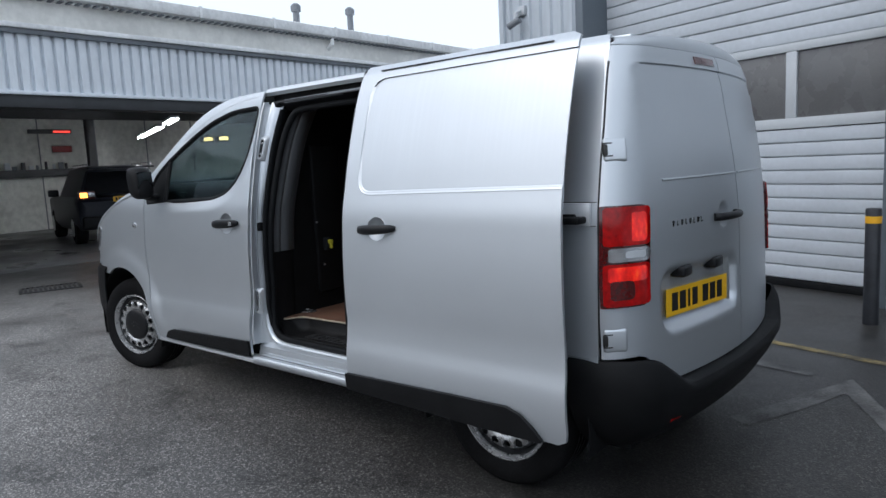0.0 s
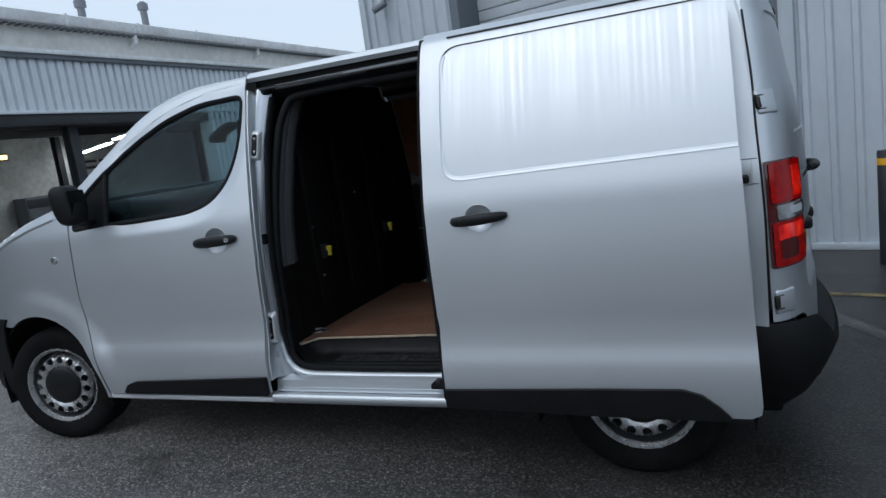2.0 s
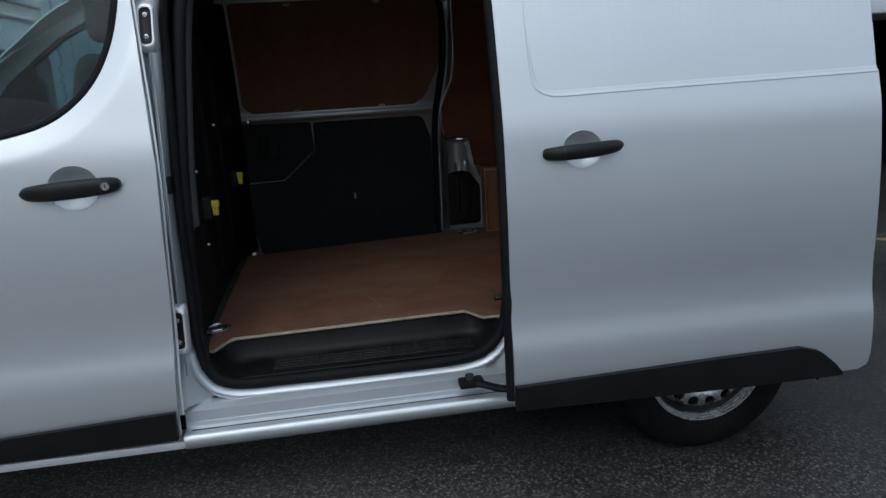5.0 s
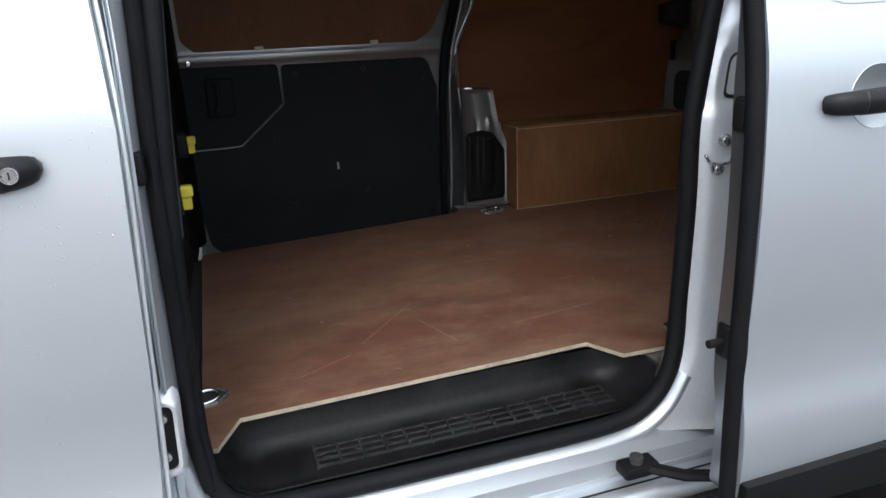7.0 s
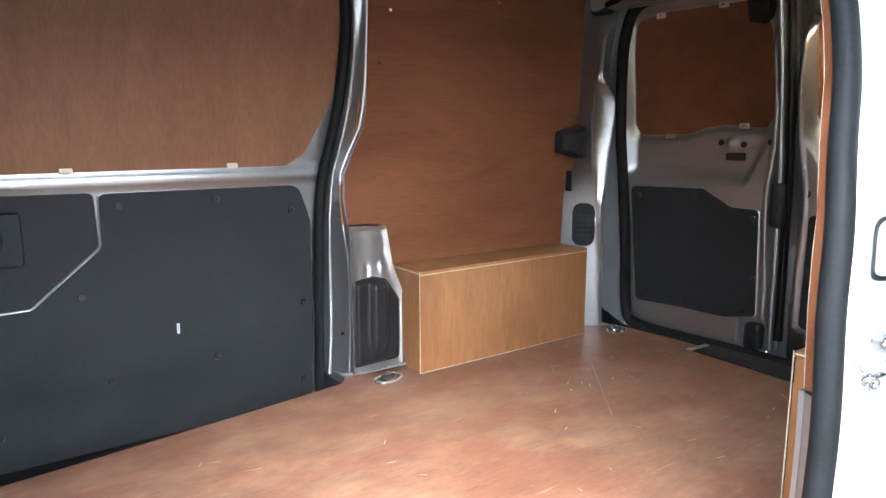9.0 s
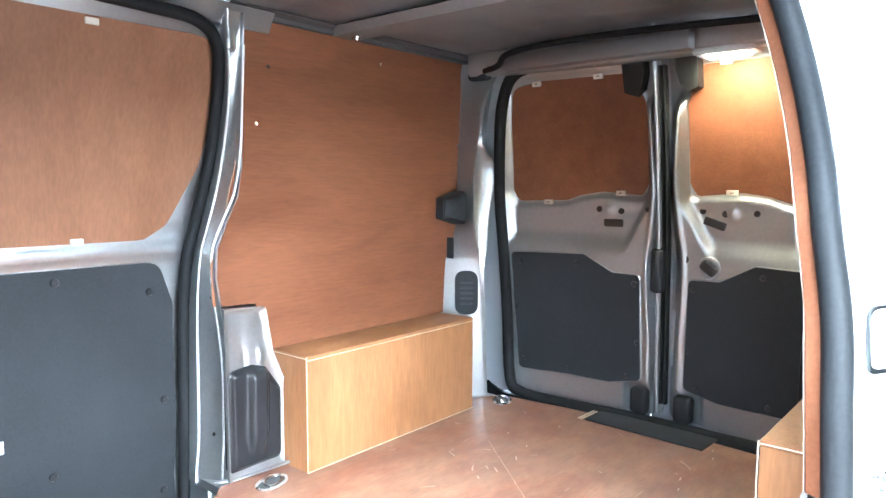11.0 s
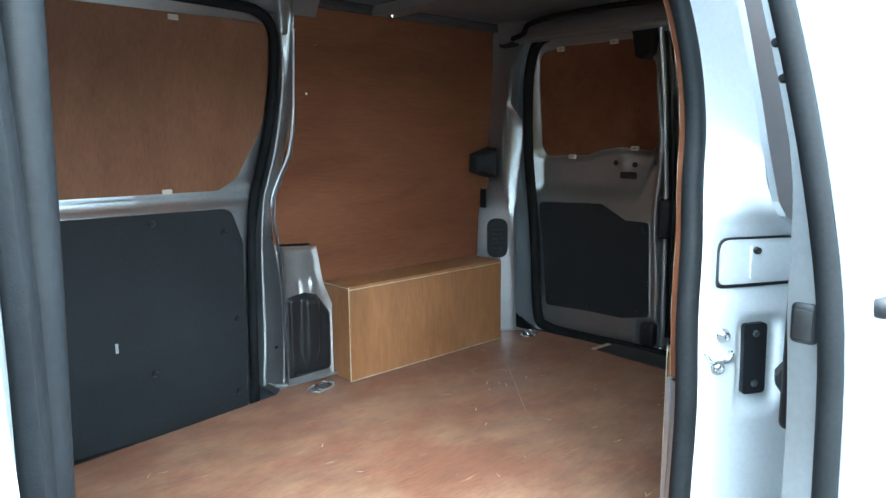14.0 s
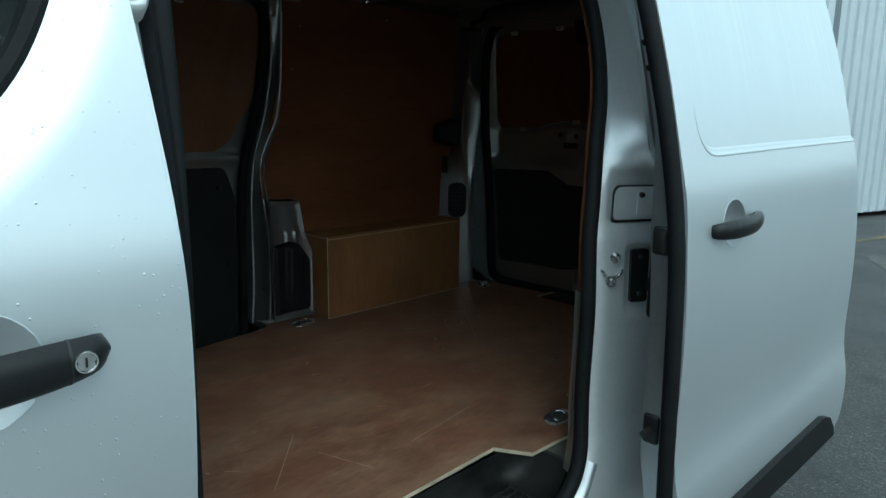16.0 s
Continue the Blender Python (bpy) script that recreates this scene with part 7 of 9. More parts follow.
for mir in (False, True):
    rear_hinge(1.418, mir)
    rear_hinge(0.716, mir)


# tail lamps wrap the corner
def tail_lamp(mir):
    def lamp(out):
        def f(a, z, d):
            y = P_SIDE(z) + a
            nx = math.sin(math.pi / 2 * min(1, max(0, a) / 0.11))
            return (rear_x(max(y, P_SIDE(z)), z) + (out - d) * (0.25 + 0.75 * nx), y - (out - d) * (1 - nx), z)
        return f
    W = 0.162
    ca, cb = frange(0.0, W, 0.010), frange(0.84, 1.22, 0.03)
    t = sheet("tail_lamp", rounded([(0.001, 0.840), (W, 0.840), (W, 1.216), (0.001, 1.216)], [0.004, 0.05, 0.055, 0.004], 8), lamp(0.014), 0.03, RED_DARK, van, cuts_a=ca, cuts_b=cb, flip=False, mirror=mir, label="red tail lamp with a clear band")
    for z0, z1, nm, mat, lab, o, a0, a1 in ((1.069, 1.210, "upper_lens", RED_LENS, "bright red lens", 0.0175, 0.005, W - 0.004), (0.846, 1.002, "lower_lens", RED_LENS, "bright red lens", 0.0175, 0.005, W - 0.004),
                                            (1.010, 1.061, "reversing_lens", CLEAR_LENS, "clear reversing lens", 0.020, 0.014, W - 0.006),
                                            (1.023, 1.049, "bulb_reflector", FRAME_LIGHT, "pale bulb reflector", 0.0205, 0.055, W - 0.030),
                                            (1.082, 1.189, "lens_core", RED_GLOW, "lit red lens core", 0.0185, 0.075, W - 0.022), (0.936, 0.991, "lens_core", RED_GLOW, "lit red lens core", 0.0185, 0.014, W - 0.018),
                                            (0.869, 0.940, "dark_lens", RED_DARK, "dark red lens field", 0.0188, 0.018, 0.085)):
        sheet(nm, rounded([(a0, z0), (a1, z0), (a1, z1), (a0, z1)], [0.01, 0.022, 0.022, 0.01], 6), lamp(o), 0.008, mat, t, cuts_a=ca, cuts_b=cb, mirror=mir, label=lab)


tail_lamp(False)
tail_lamp(True)

# black shut line between the side and the rear doors
for mir in (False, True):
    bm = bmesh.new()
    tube(bm, [(0.4865 - 0.012 * step01(1.0, 1.45, z) - 0.019 * step01(1.45, 1.82, z), (VAN_W - P_SIDE(z) - 0.002) if mir else P_SIDE(z) + 0.002, z) for z in frange(0.64, 1.80, 0.05)], 0.0042, 8)
    part("shut_line", bm, PLATE_K, van, "dark gap beside the rear door")

# rear bumper
R_PLAN = [(0.352, 0.0), (0.44, 0.002), (0.53, 0.020), (0.605, 0.070), (0.665, 0.150), (0.715, 0.280), (0.750, 0.46), (0.772, 0.70), (0.780, 0.96)]
R_PLAN = R_PLAN + [(x, VAN_W - y) for x, y in R_PLAN[-2::-1]]
rp = resample(smooth_path(R_PLAN, 5), 81)
rows = []
for k in range(9):
    row = []
    for i, p in enumerate(rp):
        zt = bump_top(p.y)
        a, b = rp[max(i - 1, 0)], rp[min(i + 1, len(rp) - 1)]
        d = (b - a).normalized()
        n = Vector((d.y, -d.x))
        led = 0.022 + 0.085 * step01(0.86, 0.62, abs(p.y - 0.96))
        ins, z = ((led, zt - 0.004), (led * 0.5, zt), (0.014, zt - 0.003), (0.002, zt - 0.020), (0.0, min(zt - 0.040, 0.50)), (0.010, 0.445), (0.038, 0.385), (0.085, 0.310), (0.150, 0.255))[k]
        row.append(Vector((p.x - n.x * ins, p.y - n.y * ins, z)))
    rows.append(row)
bm = bmesh.new()
ruled(bm, rows, 0.008)
rb = part("rear_bumper", bm, BLACK, van, "black textured rear bumper with a step ledge", angle=50)
for yc in (0.300, 1.620):
    x, turn = 0.660, radians(-12 if yc < 1 else 12)
    bm = bmesh.new()
    box(bm, (-0.014, -0.034, -0.009), (0.004, 0.034, 0.009), 0.004, m=Matrix.Translation((x, yc, 0.358)) @ Matrix.Rotation(turn, 4, "Z") @ Matrix.Rotation(radians(34), 4, "Y"))
    part("reflector", bm, RED_LENS, rb, "red bumper reflector")


# roof end over the doors
def roof_end(u, v):
    z0 = 1.8135
    p0 = P_SIDE(z0) + (0.278 - P_SIDE(z0)) * v
    y = p0 + (VAN_W - 2 * p0) * u
    t = math.sin(v * math.pi / 2)
    xa, xb = rear_x(y, z0), roof_back(min(max(y, 0.278), VAN_W - 0.278))
    return (xa + (xb - xa) * (1 - math.cos(v * math.pi / 2)), y, z0 + (roof_z(xb, y) - z0) * t)


bm = bmesh.new()
surf(bm, 60, 10, roof_end, 0.008)
part("roof_end", bm, PAINT, van, angle=60)
for y in (0.62, 1.30):
    bm = bmesh.new()
    box(bm, (0.28, y - 0.08, roof_z(0.34, y) - 0.012), (0.39, y + 0.08, roof_z(0.34, y) + 0.012), 0.008, 3)
    part("roof_pad", bm, PAINT, van)

# ---- load space ----
FLOOR_Z = 0.530


def inner_y(z):
    """Inside face of the far sliding door."""
    return VAN_W - P_SIDE(z) - 0.108


def far_in(x, z, d):
    ridge = 0.014 * math.exp(-((z - 1.172) / 0.022) ** 2)
    return (x, inner_y(z) - ridge + d, z)


# floor board
FLOOR = [(-1.675, 0.195), (-1.648, 0.190), (-1.603, 0.283), (-0.798, 0.312), (-0.750, 0.226), (-0.62, 0.222), (-0.55, 0.20), (0.44, 0.20), (0.52, 0.40), (0.555, 0.70), (0.560, 0.96), (0.555, 1.22), (0.53, 1.50), (0.42, 1.560), (-0.44, 1.600), (-0.655, 1.604), (-0.690, 1.566), (-0.755, 1.556), (-0.98, 1.524), (-1.387, 1.472), (-1.675, 1.438)]
sheet("plywood_floor", FLOOR, lambda x, y, d: (x, y, FLOOR_Z - d), 0.010, PLY_FLOOR, van, side_mat=PLY_EDGE, label="worn reddish-brown plywood floor, scratched")
# metal pan below and round the board
bm = bmesh.new()
box(bm, (-1.72, 0.34, 0.49), (0.60, 1.42, 0.516))
part("floor_pan", bm, INNER, van)
bm = bmesh.new()
box(bm, (-0.69, 0.16, 0.49), (0.55, 0.339, 0.516))
part("floor_pan", bm, INNER, van)
bm = bmesh.new()
box(bm, (-0.640, 1.421, 0.49), (0.55, 1.80, 0.516))
part("floor_pan", bm, INNER, van)
bm = bmesh.new()
box(bm, (-1.72, 1.40, 0.305), (-0.72, 1.80, 0.335))
part("far_step", bm, STEP, van, "black far-side entry step")
# step well: black tray with rounded walls and a grid of tread bars
SWP = [(0.150, 0.440), (0.162, 0.434), (0.180, 0.436), (0.255, 0.440), (0.283, 0.446), (0.298, 0.466), (0.304, 0.514)]
rows = []
for k in range(31):
    x = -1.655 + 0.955 * k / 30
    e = min(x + 1.655, -0.700 - x)
    row = []
    for y, z in SWP:
        s = max(0.0, 1 - e / 0.075)
        lift = (0.075 * s ** 2.2)
        yy = y if y < 0.2 else 0.15 + (y - 0.15) * (1 - 0.42 * s)
        row.append(Vector((x, yy, min(0.514, z + lift))))
    rows.append(row)
bm = bmesh.new()
ruled(bm, rows, 0.004)
step = part("side_step", bm, STEP, van, "scuffed black plastic entry step", angle=60)
for i in range(15):
    bm = bmesh.new()
    x = -1.47 + i * 0.048
    box(bm, (x, 0.186, 0.434), (x + 0.006, 0.262, 0.4432), 0.0015)
    part("tread_rib", bm, TREAD, step)
for j in range(4):
    bm = bmesh.new()
    y = 0.190 + j * 0.021
    box(bm, (-1.47, y, 0.434), (-0.792, y + 0.005, 0.4428), 0.0015)
    part("tread_rib", bm, TREAD, step)

# pale scuffs worn into the step
rnd = random.Random(9)
bm = bmesh.new()
for k in range(26):
    x, y, a, l = rnd.uniform(-1.48, -0.84), 0.19 + 0.065 * rnd.random() ** 0.7, rnd.uniform(-0.9, 0.9), rnd.uniform(0.003, 0.016)
    w = rnd.uniform(0.0006, 0.0022)
    d, n = Vector((math.cos(a), math.sin(a), 0)), Vector((-math.sin(a), math.cos(a), 0))
    c = Vector((x, y, 0.4452))
    bm.faces.new([bm.verts.new(q) for q in (c - d * l - n * w, c + d * l - n * w * 0.4, c + d * l + n * w * 0.4, c - d * l + n * w)])
tagged(part("step_scuffs", bm, WORN, step, "pale scuff marks"), kind="stuff")

# far sliding door from inside
sheet("far_door_frame", rounded([(-1.672, 0.345), (-0.625, 0.345), (-0.625, 1.10), (-0.545, 1.40), (-0.545, 1.77), (-1.672, 1.77)], [0.02, 0.1, 0.1, 0.1, 0.12, 0.02]), far_in, 0.02, INNER, van,
      cuts_b=frange(0.345, 1.78, 0.028), label="grey inner frame of the far sliding door")
MAIN_BOARD = rounded([(-1.299, 1.142), (-0.715, 1.140), (-0.672, 1.02), (-0.672, 0.420), (-0.74, 0.362), (-1.56, 0.372), (-1.645, 0.45), (-1.664, 0.56), (-1.664, 0.836), (-1.478, 0.840), (-1.299, 0.991)], [0.02, 0.05, 0.08, 0.05, 0.05, 0.06, 0.06, 0.06, 0.004, 0.03, 0.03])
SMALL_BOARD = rounded([(-1.672, 1.150), (-1.312, 1.146), (-1.306, 0.996), (-1.482, 0.846), (-1.672, 0.842)], [0.01, 0.02, 0.02, 0.02, 0.004])
door_in = lambda o: (lambda x, z, d: (x, inner_y(z) + o + d, z))
mb = sheet("lower_board", MAIN_BOARD, door_in(-0.0075), 0.006, BOARD, van, cuts_b=frange(0.4, 1.15, 0.06), label="charcoal hardboard lower door lining")
sb = sheet("latch_board", SMALL_BOARD, door_in(-0.0075), 0.006, BOARD, van, cuts_b=frange(0.84, 1.15, 0.06), label="charcoal hardboard lining round the inner handle")
for loop in (MAIN_BOARD, SMALL_BOARD):
    part("board_rim", tube(bmesh.new(), [(x, inner_y(z) - 0.002, z) for x, z in loop], 0.0045, 6, True), INNER, mb if loop is MAIN_BOARD else sb, "silver rim round the board")
for i, (x, z) in enumerate([(-1.25, 1.105), (-0.98, 1.11), (-0.74, 1.06), (-0.705, 0.75), (-0.705, 0.48), (-1.0, 0.62), (-1.30, 0.60), (-1.36, 0.86), (-1.58, 0.50)]):
    bm = bmesh.new()
    revolve(bm, [(0, -0.005), (0.009, -0.004), (0.011, 0.0)], (x, inner_y(z) - 0.008, z), (0, 1, 0), 12)
    part("trim_clip", bm, GLOSS, mb)
bm = bmesh.new()
box(bm, (-1.585, inner_y(1.05) - 0.030, 0.965), (-1.485, inner_y(1.05) - 0.006, 1.105), 0.010)
ih = part("inner_handle", bm, BOARD, sb, "black inner door handle")
bm = bmesh.new()
tube(bm, [(-1.555, inner_y(1.0) - 0.034, 0.985), (-1.540, inner_y(1.05) - 0.048, 1.04), (-1.548, inner_y(1.1) - 0.034, 1.09)], 0.011, 8)
part("lever", bm, BOARD, ih)
bm = bmesh.new()
box(bm, (-1.115, inner_y(0.72) - 0.0115, 0.715), (-1.107, inner_y(0.72) - 0.008, 0.745))
part("pale_scuff", bm, FRAME_LIGHT, mb)
DOOR_PLY = rounded([(-1.590, 1.190), (-0.775, 1.192), (-0.695, 1.240), (-0.618, 1.395), (-0.585, 1.55), (-0.590, 1.735), (-1.650, 1.735), (-1.650, 1.24)], [0.05, 0.08, 0.06, 0.08, 0.1, 0.09, 0.02, 0.05])
dp = sheet("door_plywood", DOOR_PLY, door_in(-0.004), 0.004, PLY_DOOR, van, cuts_b=frange(1.2, 1.74, 0.04), label="brown plywood door window panel")
for x, z in ((-0.928, 1.208), (-1.372, 1.206), (-0.93, 1.722), (-1.37, 1.722)):
    bm = bmesh.new()
    box(bm, (x - 0.016, inner_y(z) - 0.011, z - 0.008), (x + 0.016, inner_y(z) - 0.004, z + 0.008), 0.003)
    part("panel_clip", bm, CLIP, dp, "pale panel clip")
bm = bmesh.new()
revolve(bm, [(0, -0.012), (0.010, -0.010), (0.012, 0.0)], (-1.635, inner_y(1.165) - 0.008, 1.165), (0, 1, 0), 12)
part("bolt_head", bm, CHROME, dp)
bm = bmesh.new()
ruled(bm, [[Vector((x, inner_y(z) + dy, z)) for z in frange(0.40, 1.80, 0.07)] for x, dy in ((-1.715, -0.10), (-1.690, -0.075), (-1.672, -0.040), (-1.664, -0.006), (-1.664, 0.02))], 0.004)
part("far_front_trim", bm, BLACK, van, "black trim between bulkhead and far door", angle=60)
# seal round the far door opening
FS = [(-0.660, 0.40), (-0.658, 0.60), (-0.655, 0.85), (-0.651, 1.02), (-0.640, 1.16), (-0.620, 1.27), (-0.600, 1.40), (-0.597, 1.52), (-0.601, 1.62), (-0.622, 1.715), (-0.68, 1.760), (-0.80, 1.772), (-1.2, 1.778), (-1.68, 1.778)]
bm = bmesh.new()
tube(bm, smooth_path([(x, inner_y(z) - 0.028, z) for x, z in FS], 5), 0.017, 10)
part("far_opening_seal", bm, RUBBER, van, "black rubber seal of the far door")
# far side rail over the door, and the pillar behind it
bm = bmesh.new()
ruled(bm, [[Vector((x, y, z)) for x in [-1.70 + 1.24 * k / 8 for k in range(9)]] for y, z in ((1.640, 1.765), (1.612, 1.775), (1.600, 1.800), (1.585, 1.822))], 0.006)
part("far_roof_rail", bm, INNER, van)
PZ = [0.505, 0.56, 0.62, 0.72, 0.82, 0.92, 1.02, 1.10, 1.18, 1.25, 1.32, 1.40, 1.48, 1.56, 1.64, 1.72, 1.80]
PS = smooth_curve([(0.50, -0.652), (0.85, -0.645), (1.02, -0.640), (1.16, -0.628), (1.27, -0.607), (1.40, -0.589), (1.62, -0.589), (1.72, -0.608), (1.82, -0.63)])
PE = smooth_curve([(0.50, -0.604), (0.70, -0.598), (0.85, -0.598), (0.95, -0.610), (1.05, -0.630), (1.14, -0.640), (1.195, -0.632), (1.25, -0.606), (1.325, -0.568), (1.42, -0.554), (1.60, -0.553), (1.82, -0.553)])
QY = lambda z: 1.648 - 0.035 * max(0.0, (z - 0.87) / 0.93)
rows = []
def pillar_row(t, o, e):
    return [Vector((PS(z) + (PE(z) - PS(z)) * t, (inner_y(z) - 0.035) * (1 - o) + (QY(z) - 0.030) * o + e, z)) for z in PZ]


for row in ((0.0, 0.0, 0), (0.06, 0.20, -0.006), (0.12, 0.28, -0.008), (0.18, 0.32, 0.0), (0.45, 0.46, 0.0), (0.74, 0.62, 0.0), (0.80, 0.67, -0.008), (0.86, 0.71, -0.008), (0.93, 0.85, 0.004), (1.0, 1.0, 0.016)):
    rows.append(pillar_row(*row))
bm = bmesh.new()
ruled(bm, rows, 0.006)
fpil = part("far_pillar", bm, INNER, van, "grey body pillar with highlights painted on two pressed edges", angle=55)
# paler silver along both pressed edges paints in their highlights
for row in ((0.09, 0.24, -0.009), (0.83, 0.69, -0.010)):
    part("edge_highlight", tube(bmesh.new(), smooth_path(pillar_row(*row)[:-1], 3), 0.0034, 8), JAMB, fpil, "pressed edge with a painted highlight")
bm = bmesh.new()
box(bm, (-0.61, 1.585, 1.70), (-0.575, 1.64, 1.80), 0.012, 3)
part("pillar_boss", bm, INNER, van)
# lower pillar plate and black vent cover
PLATE_O = rounded([(-0.628, 0.535), (-0.436, 0.535), (-0.436, 0.778), (-0.478, 0.880), (-0.500, 1.010), (-0.634, 1.018)], [0, 0, 0.02, 0.02, 0.012, 0])


def plate_in(x, z, d):
    """Pressed plate: dished beside the pillar, with a rolled rim, a crease and a bright dimple over the cover."""
    y = 1.604 + 0.005 * math.exp(-((x + 0.590) / 0.030) ** 2) - 0.010 * step01(0.016, 0.0, -poly_gap(PLATE_O, x, z))
    y -= 0.010 * math.exp(-((x + 0.515) / 0.010) ** 2 - ((z - 0.870) / 0.022) ** 2)
    y += 0.006 * math.exp(-((x + 0.565) / 0.006) ** 2) * step01(0.84, 0.86, z) * step01(0.90, 0.88, z)
    return (x, y + d, z)


sheet("pillar_plate", PLATE_O, plate_in, 0.01, INNER, van, cuts_a=frange(-0.634, -0.436, 0.012), cuts_b=frange(0.54, 1.02, 0.014), label="silver pressed pillar plate")
VENT_O = rounded([(-0.622, 0.556), (-0.450, 0.560), (-0.448, 0.762), (-0.500, 0.836), (-0.545, 0.850), (-0.622, 0.838)], [0.012, 0.02, 0.02, 0.02, 0.02, 0.02])


def vent_in(x, z, d):
    """A blunt wedge stands out of the cover's middle and tapers towards its ends."""
    w = 0.017 - 0.010 * step01(0.66, 0.58, z)
    wedge = step01(w + 0.022, w, abs(x + 0.538 - 0.02 * (z - 0.7))) * step01(0.565, 0.66, z) * step01(0.848, 0.815, z)
    return (x, 1.588 - 0.020 * wedge + 0.014 * step01(0.014, 0.0, -poly_gap(VENT_O, x, z)) + d, z)


sheet("vent_cover", VENT_O, vent_in, 0.02, GLOSS, van, cuts_a=frange(-0.622, -0.448, 0.009), cuts_b=frange(0.556, 0.85, 0.014), label="black moulded vent cover")
bm = bmesh.new()
tube(bm, smooth_path([(-0.660, 1.628, 0.537), (-0.60, 1.600, 0.538), (-0.52, 1.588, 0.540), (-0.440, 1.580, 0.542)], 3), 0.008, 6, flat=0.6)
part("pillar_foot", bm, INNER, van)
for x, z in ((-0.628, 1.045), (-0.632, 0.66)):
    part("plug", revolve(bmesh.new(), [(0, -0.002), (0.005, -0.002), (0.006, 0.002)], (x, 1.660, z), (-0.5, 1, 0), 10), PLATE_K, fpil)
# plywood on the far quarter
QUART = rounded([(-0.564, 1.805), (-0.560, 1.43), (-0.604, 1.250), (-0.642, 1.14), (-0.636, 1.020), (-0.500, 1.012), (-0.478, 0.868), (0.388, 0.868), (0.400, 1.10), (0.425, 1.40), (0.475, 1.805)], [0.0, 0.1, 0.1, 0.05, 0.01, 0.004, 0, 0, 0.1, 0.1, 0])
qp = sheet("quarter_plywood", QUART, lambda x, z, d: (x, QY(z) + d, z), 0.006, PLY, van, cuts_b=frange(0.87, 1.8, 0.1), side_mat=PLY_EDGE, label="reddish-brown plywood side lining")
for x, z in ((-0.50, 1.52), (-0.02, 1.745), (0.40, 1.50), (-0.46, 1.68)):
    bm = bmesh.new()
    revolve(bm, [(0, -0.003), (0.005, -0.002), (0.006, 0.0)], (x, QY(z) - 0.001, z), (0, 1, 0), 8)
    part("screw", bm, CHROME, qp)
# far wheel-arch box
def arch_box(x0, x1, ya, yb, z1, front_y):
    """Boards over a wheel arch: front, top and two ends, with pale sawn edges."""
    t = 0.011
    lo, hi = min(ya, yb), max(ya, yb)
    w = part("wheel_arch_box", box(bmesh.new(), (x0 + t, lo if front_y == lo else hi - t, FLOOR_Z + 0.001), (x1, lo + t if front_y == lo else hi, z1 - t), 0.0012), PLY_BOX, van, "plywood box over the wheel arch")
    part("top_board", box(bmesh.new(), (x0, lo, z1 - t + 0.0005), (x1, hi, z1), 0.0012), PLY_BOX, w)
    part("end_board", box(bmesh.new(), (x0, lo, FLOOR_Z + 0.001), (x0 + t - 0.0005, hi, z1 - t), 0.0012), PLY_BOX, w)
    s = 1 if front_y == lo else -1
    e = 0.0022
    for a, b in (((x0 - e, front_y - s * e, z1 - t), (x1, front_y - s * e, z1 - t)), ((x0 - e, front_y - s * e, FLOOR_Z + 0.002), (x0 - e, front_y - s * e, z1)), ((x0 - e, front_y, z1 - t * 0.5), (x0 - e, hi if s > 0 else lo, z1 - t * 0.5)),
                 ((x0, front_y - s * e, FLOOR_Z + 0.003), (x1, front_y - s * e, FLOOR_Z + 0.003))):
        part("sawn_edge", tube(bmesh.new(), [a, b], 0.0013, 6), PLY_EDGE, w, "pale sawn edge")
    return w


arch_box(-0.442, 0.328, 1.490, 1.648, 0.869, 1.490)
arch_box(-0.468, 0.33, 0.190, 0.286, 0.935, 0.286)

# rear corner pillar, far side
DZ = [0.535, 0.60, 0.70, 0.80, 0.90, 0.98, 1.03, 1.07, 1.11, 1.15, 1.20, 1.25, 1.30, 1.35, 1.40, 1.43, 1.46, 1.485, 1.51, 1.54, 1.58, 1.64, 1.70, 1.75, 1.80]
RIDGE_L = smooth_curve([(0.53, 0.459), (0.65, 0.453), (0.90, 0.436), (1.03, 0.422), (1.12, 0.404), (1.16, 0.392), (1.245, 0.383), (1.33, 0.381), (1.43, 0.387), (1.505, 0.399), (1.54, 0.411), (1.64, 0.412), (1.70, 0.428), (1.75, 0.455), (1.80, 0.490)])
GAP_LR = smooth_curve([(0.53, 0.008), (1.00, 0.008), (1.06, 0.026), (1.117, 0.056), (1.22, 0.088), (1.307, 0.108), (1.371, 0.118), (1.43, 0.108), (1.470, 0.070), (1.51, 0.016), (1.55, 0.008), (1.80, 0.008)])


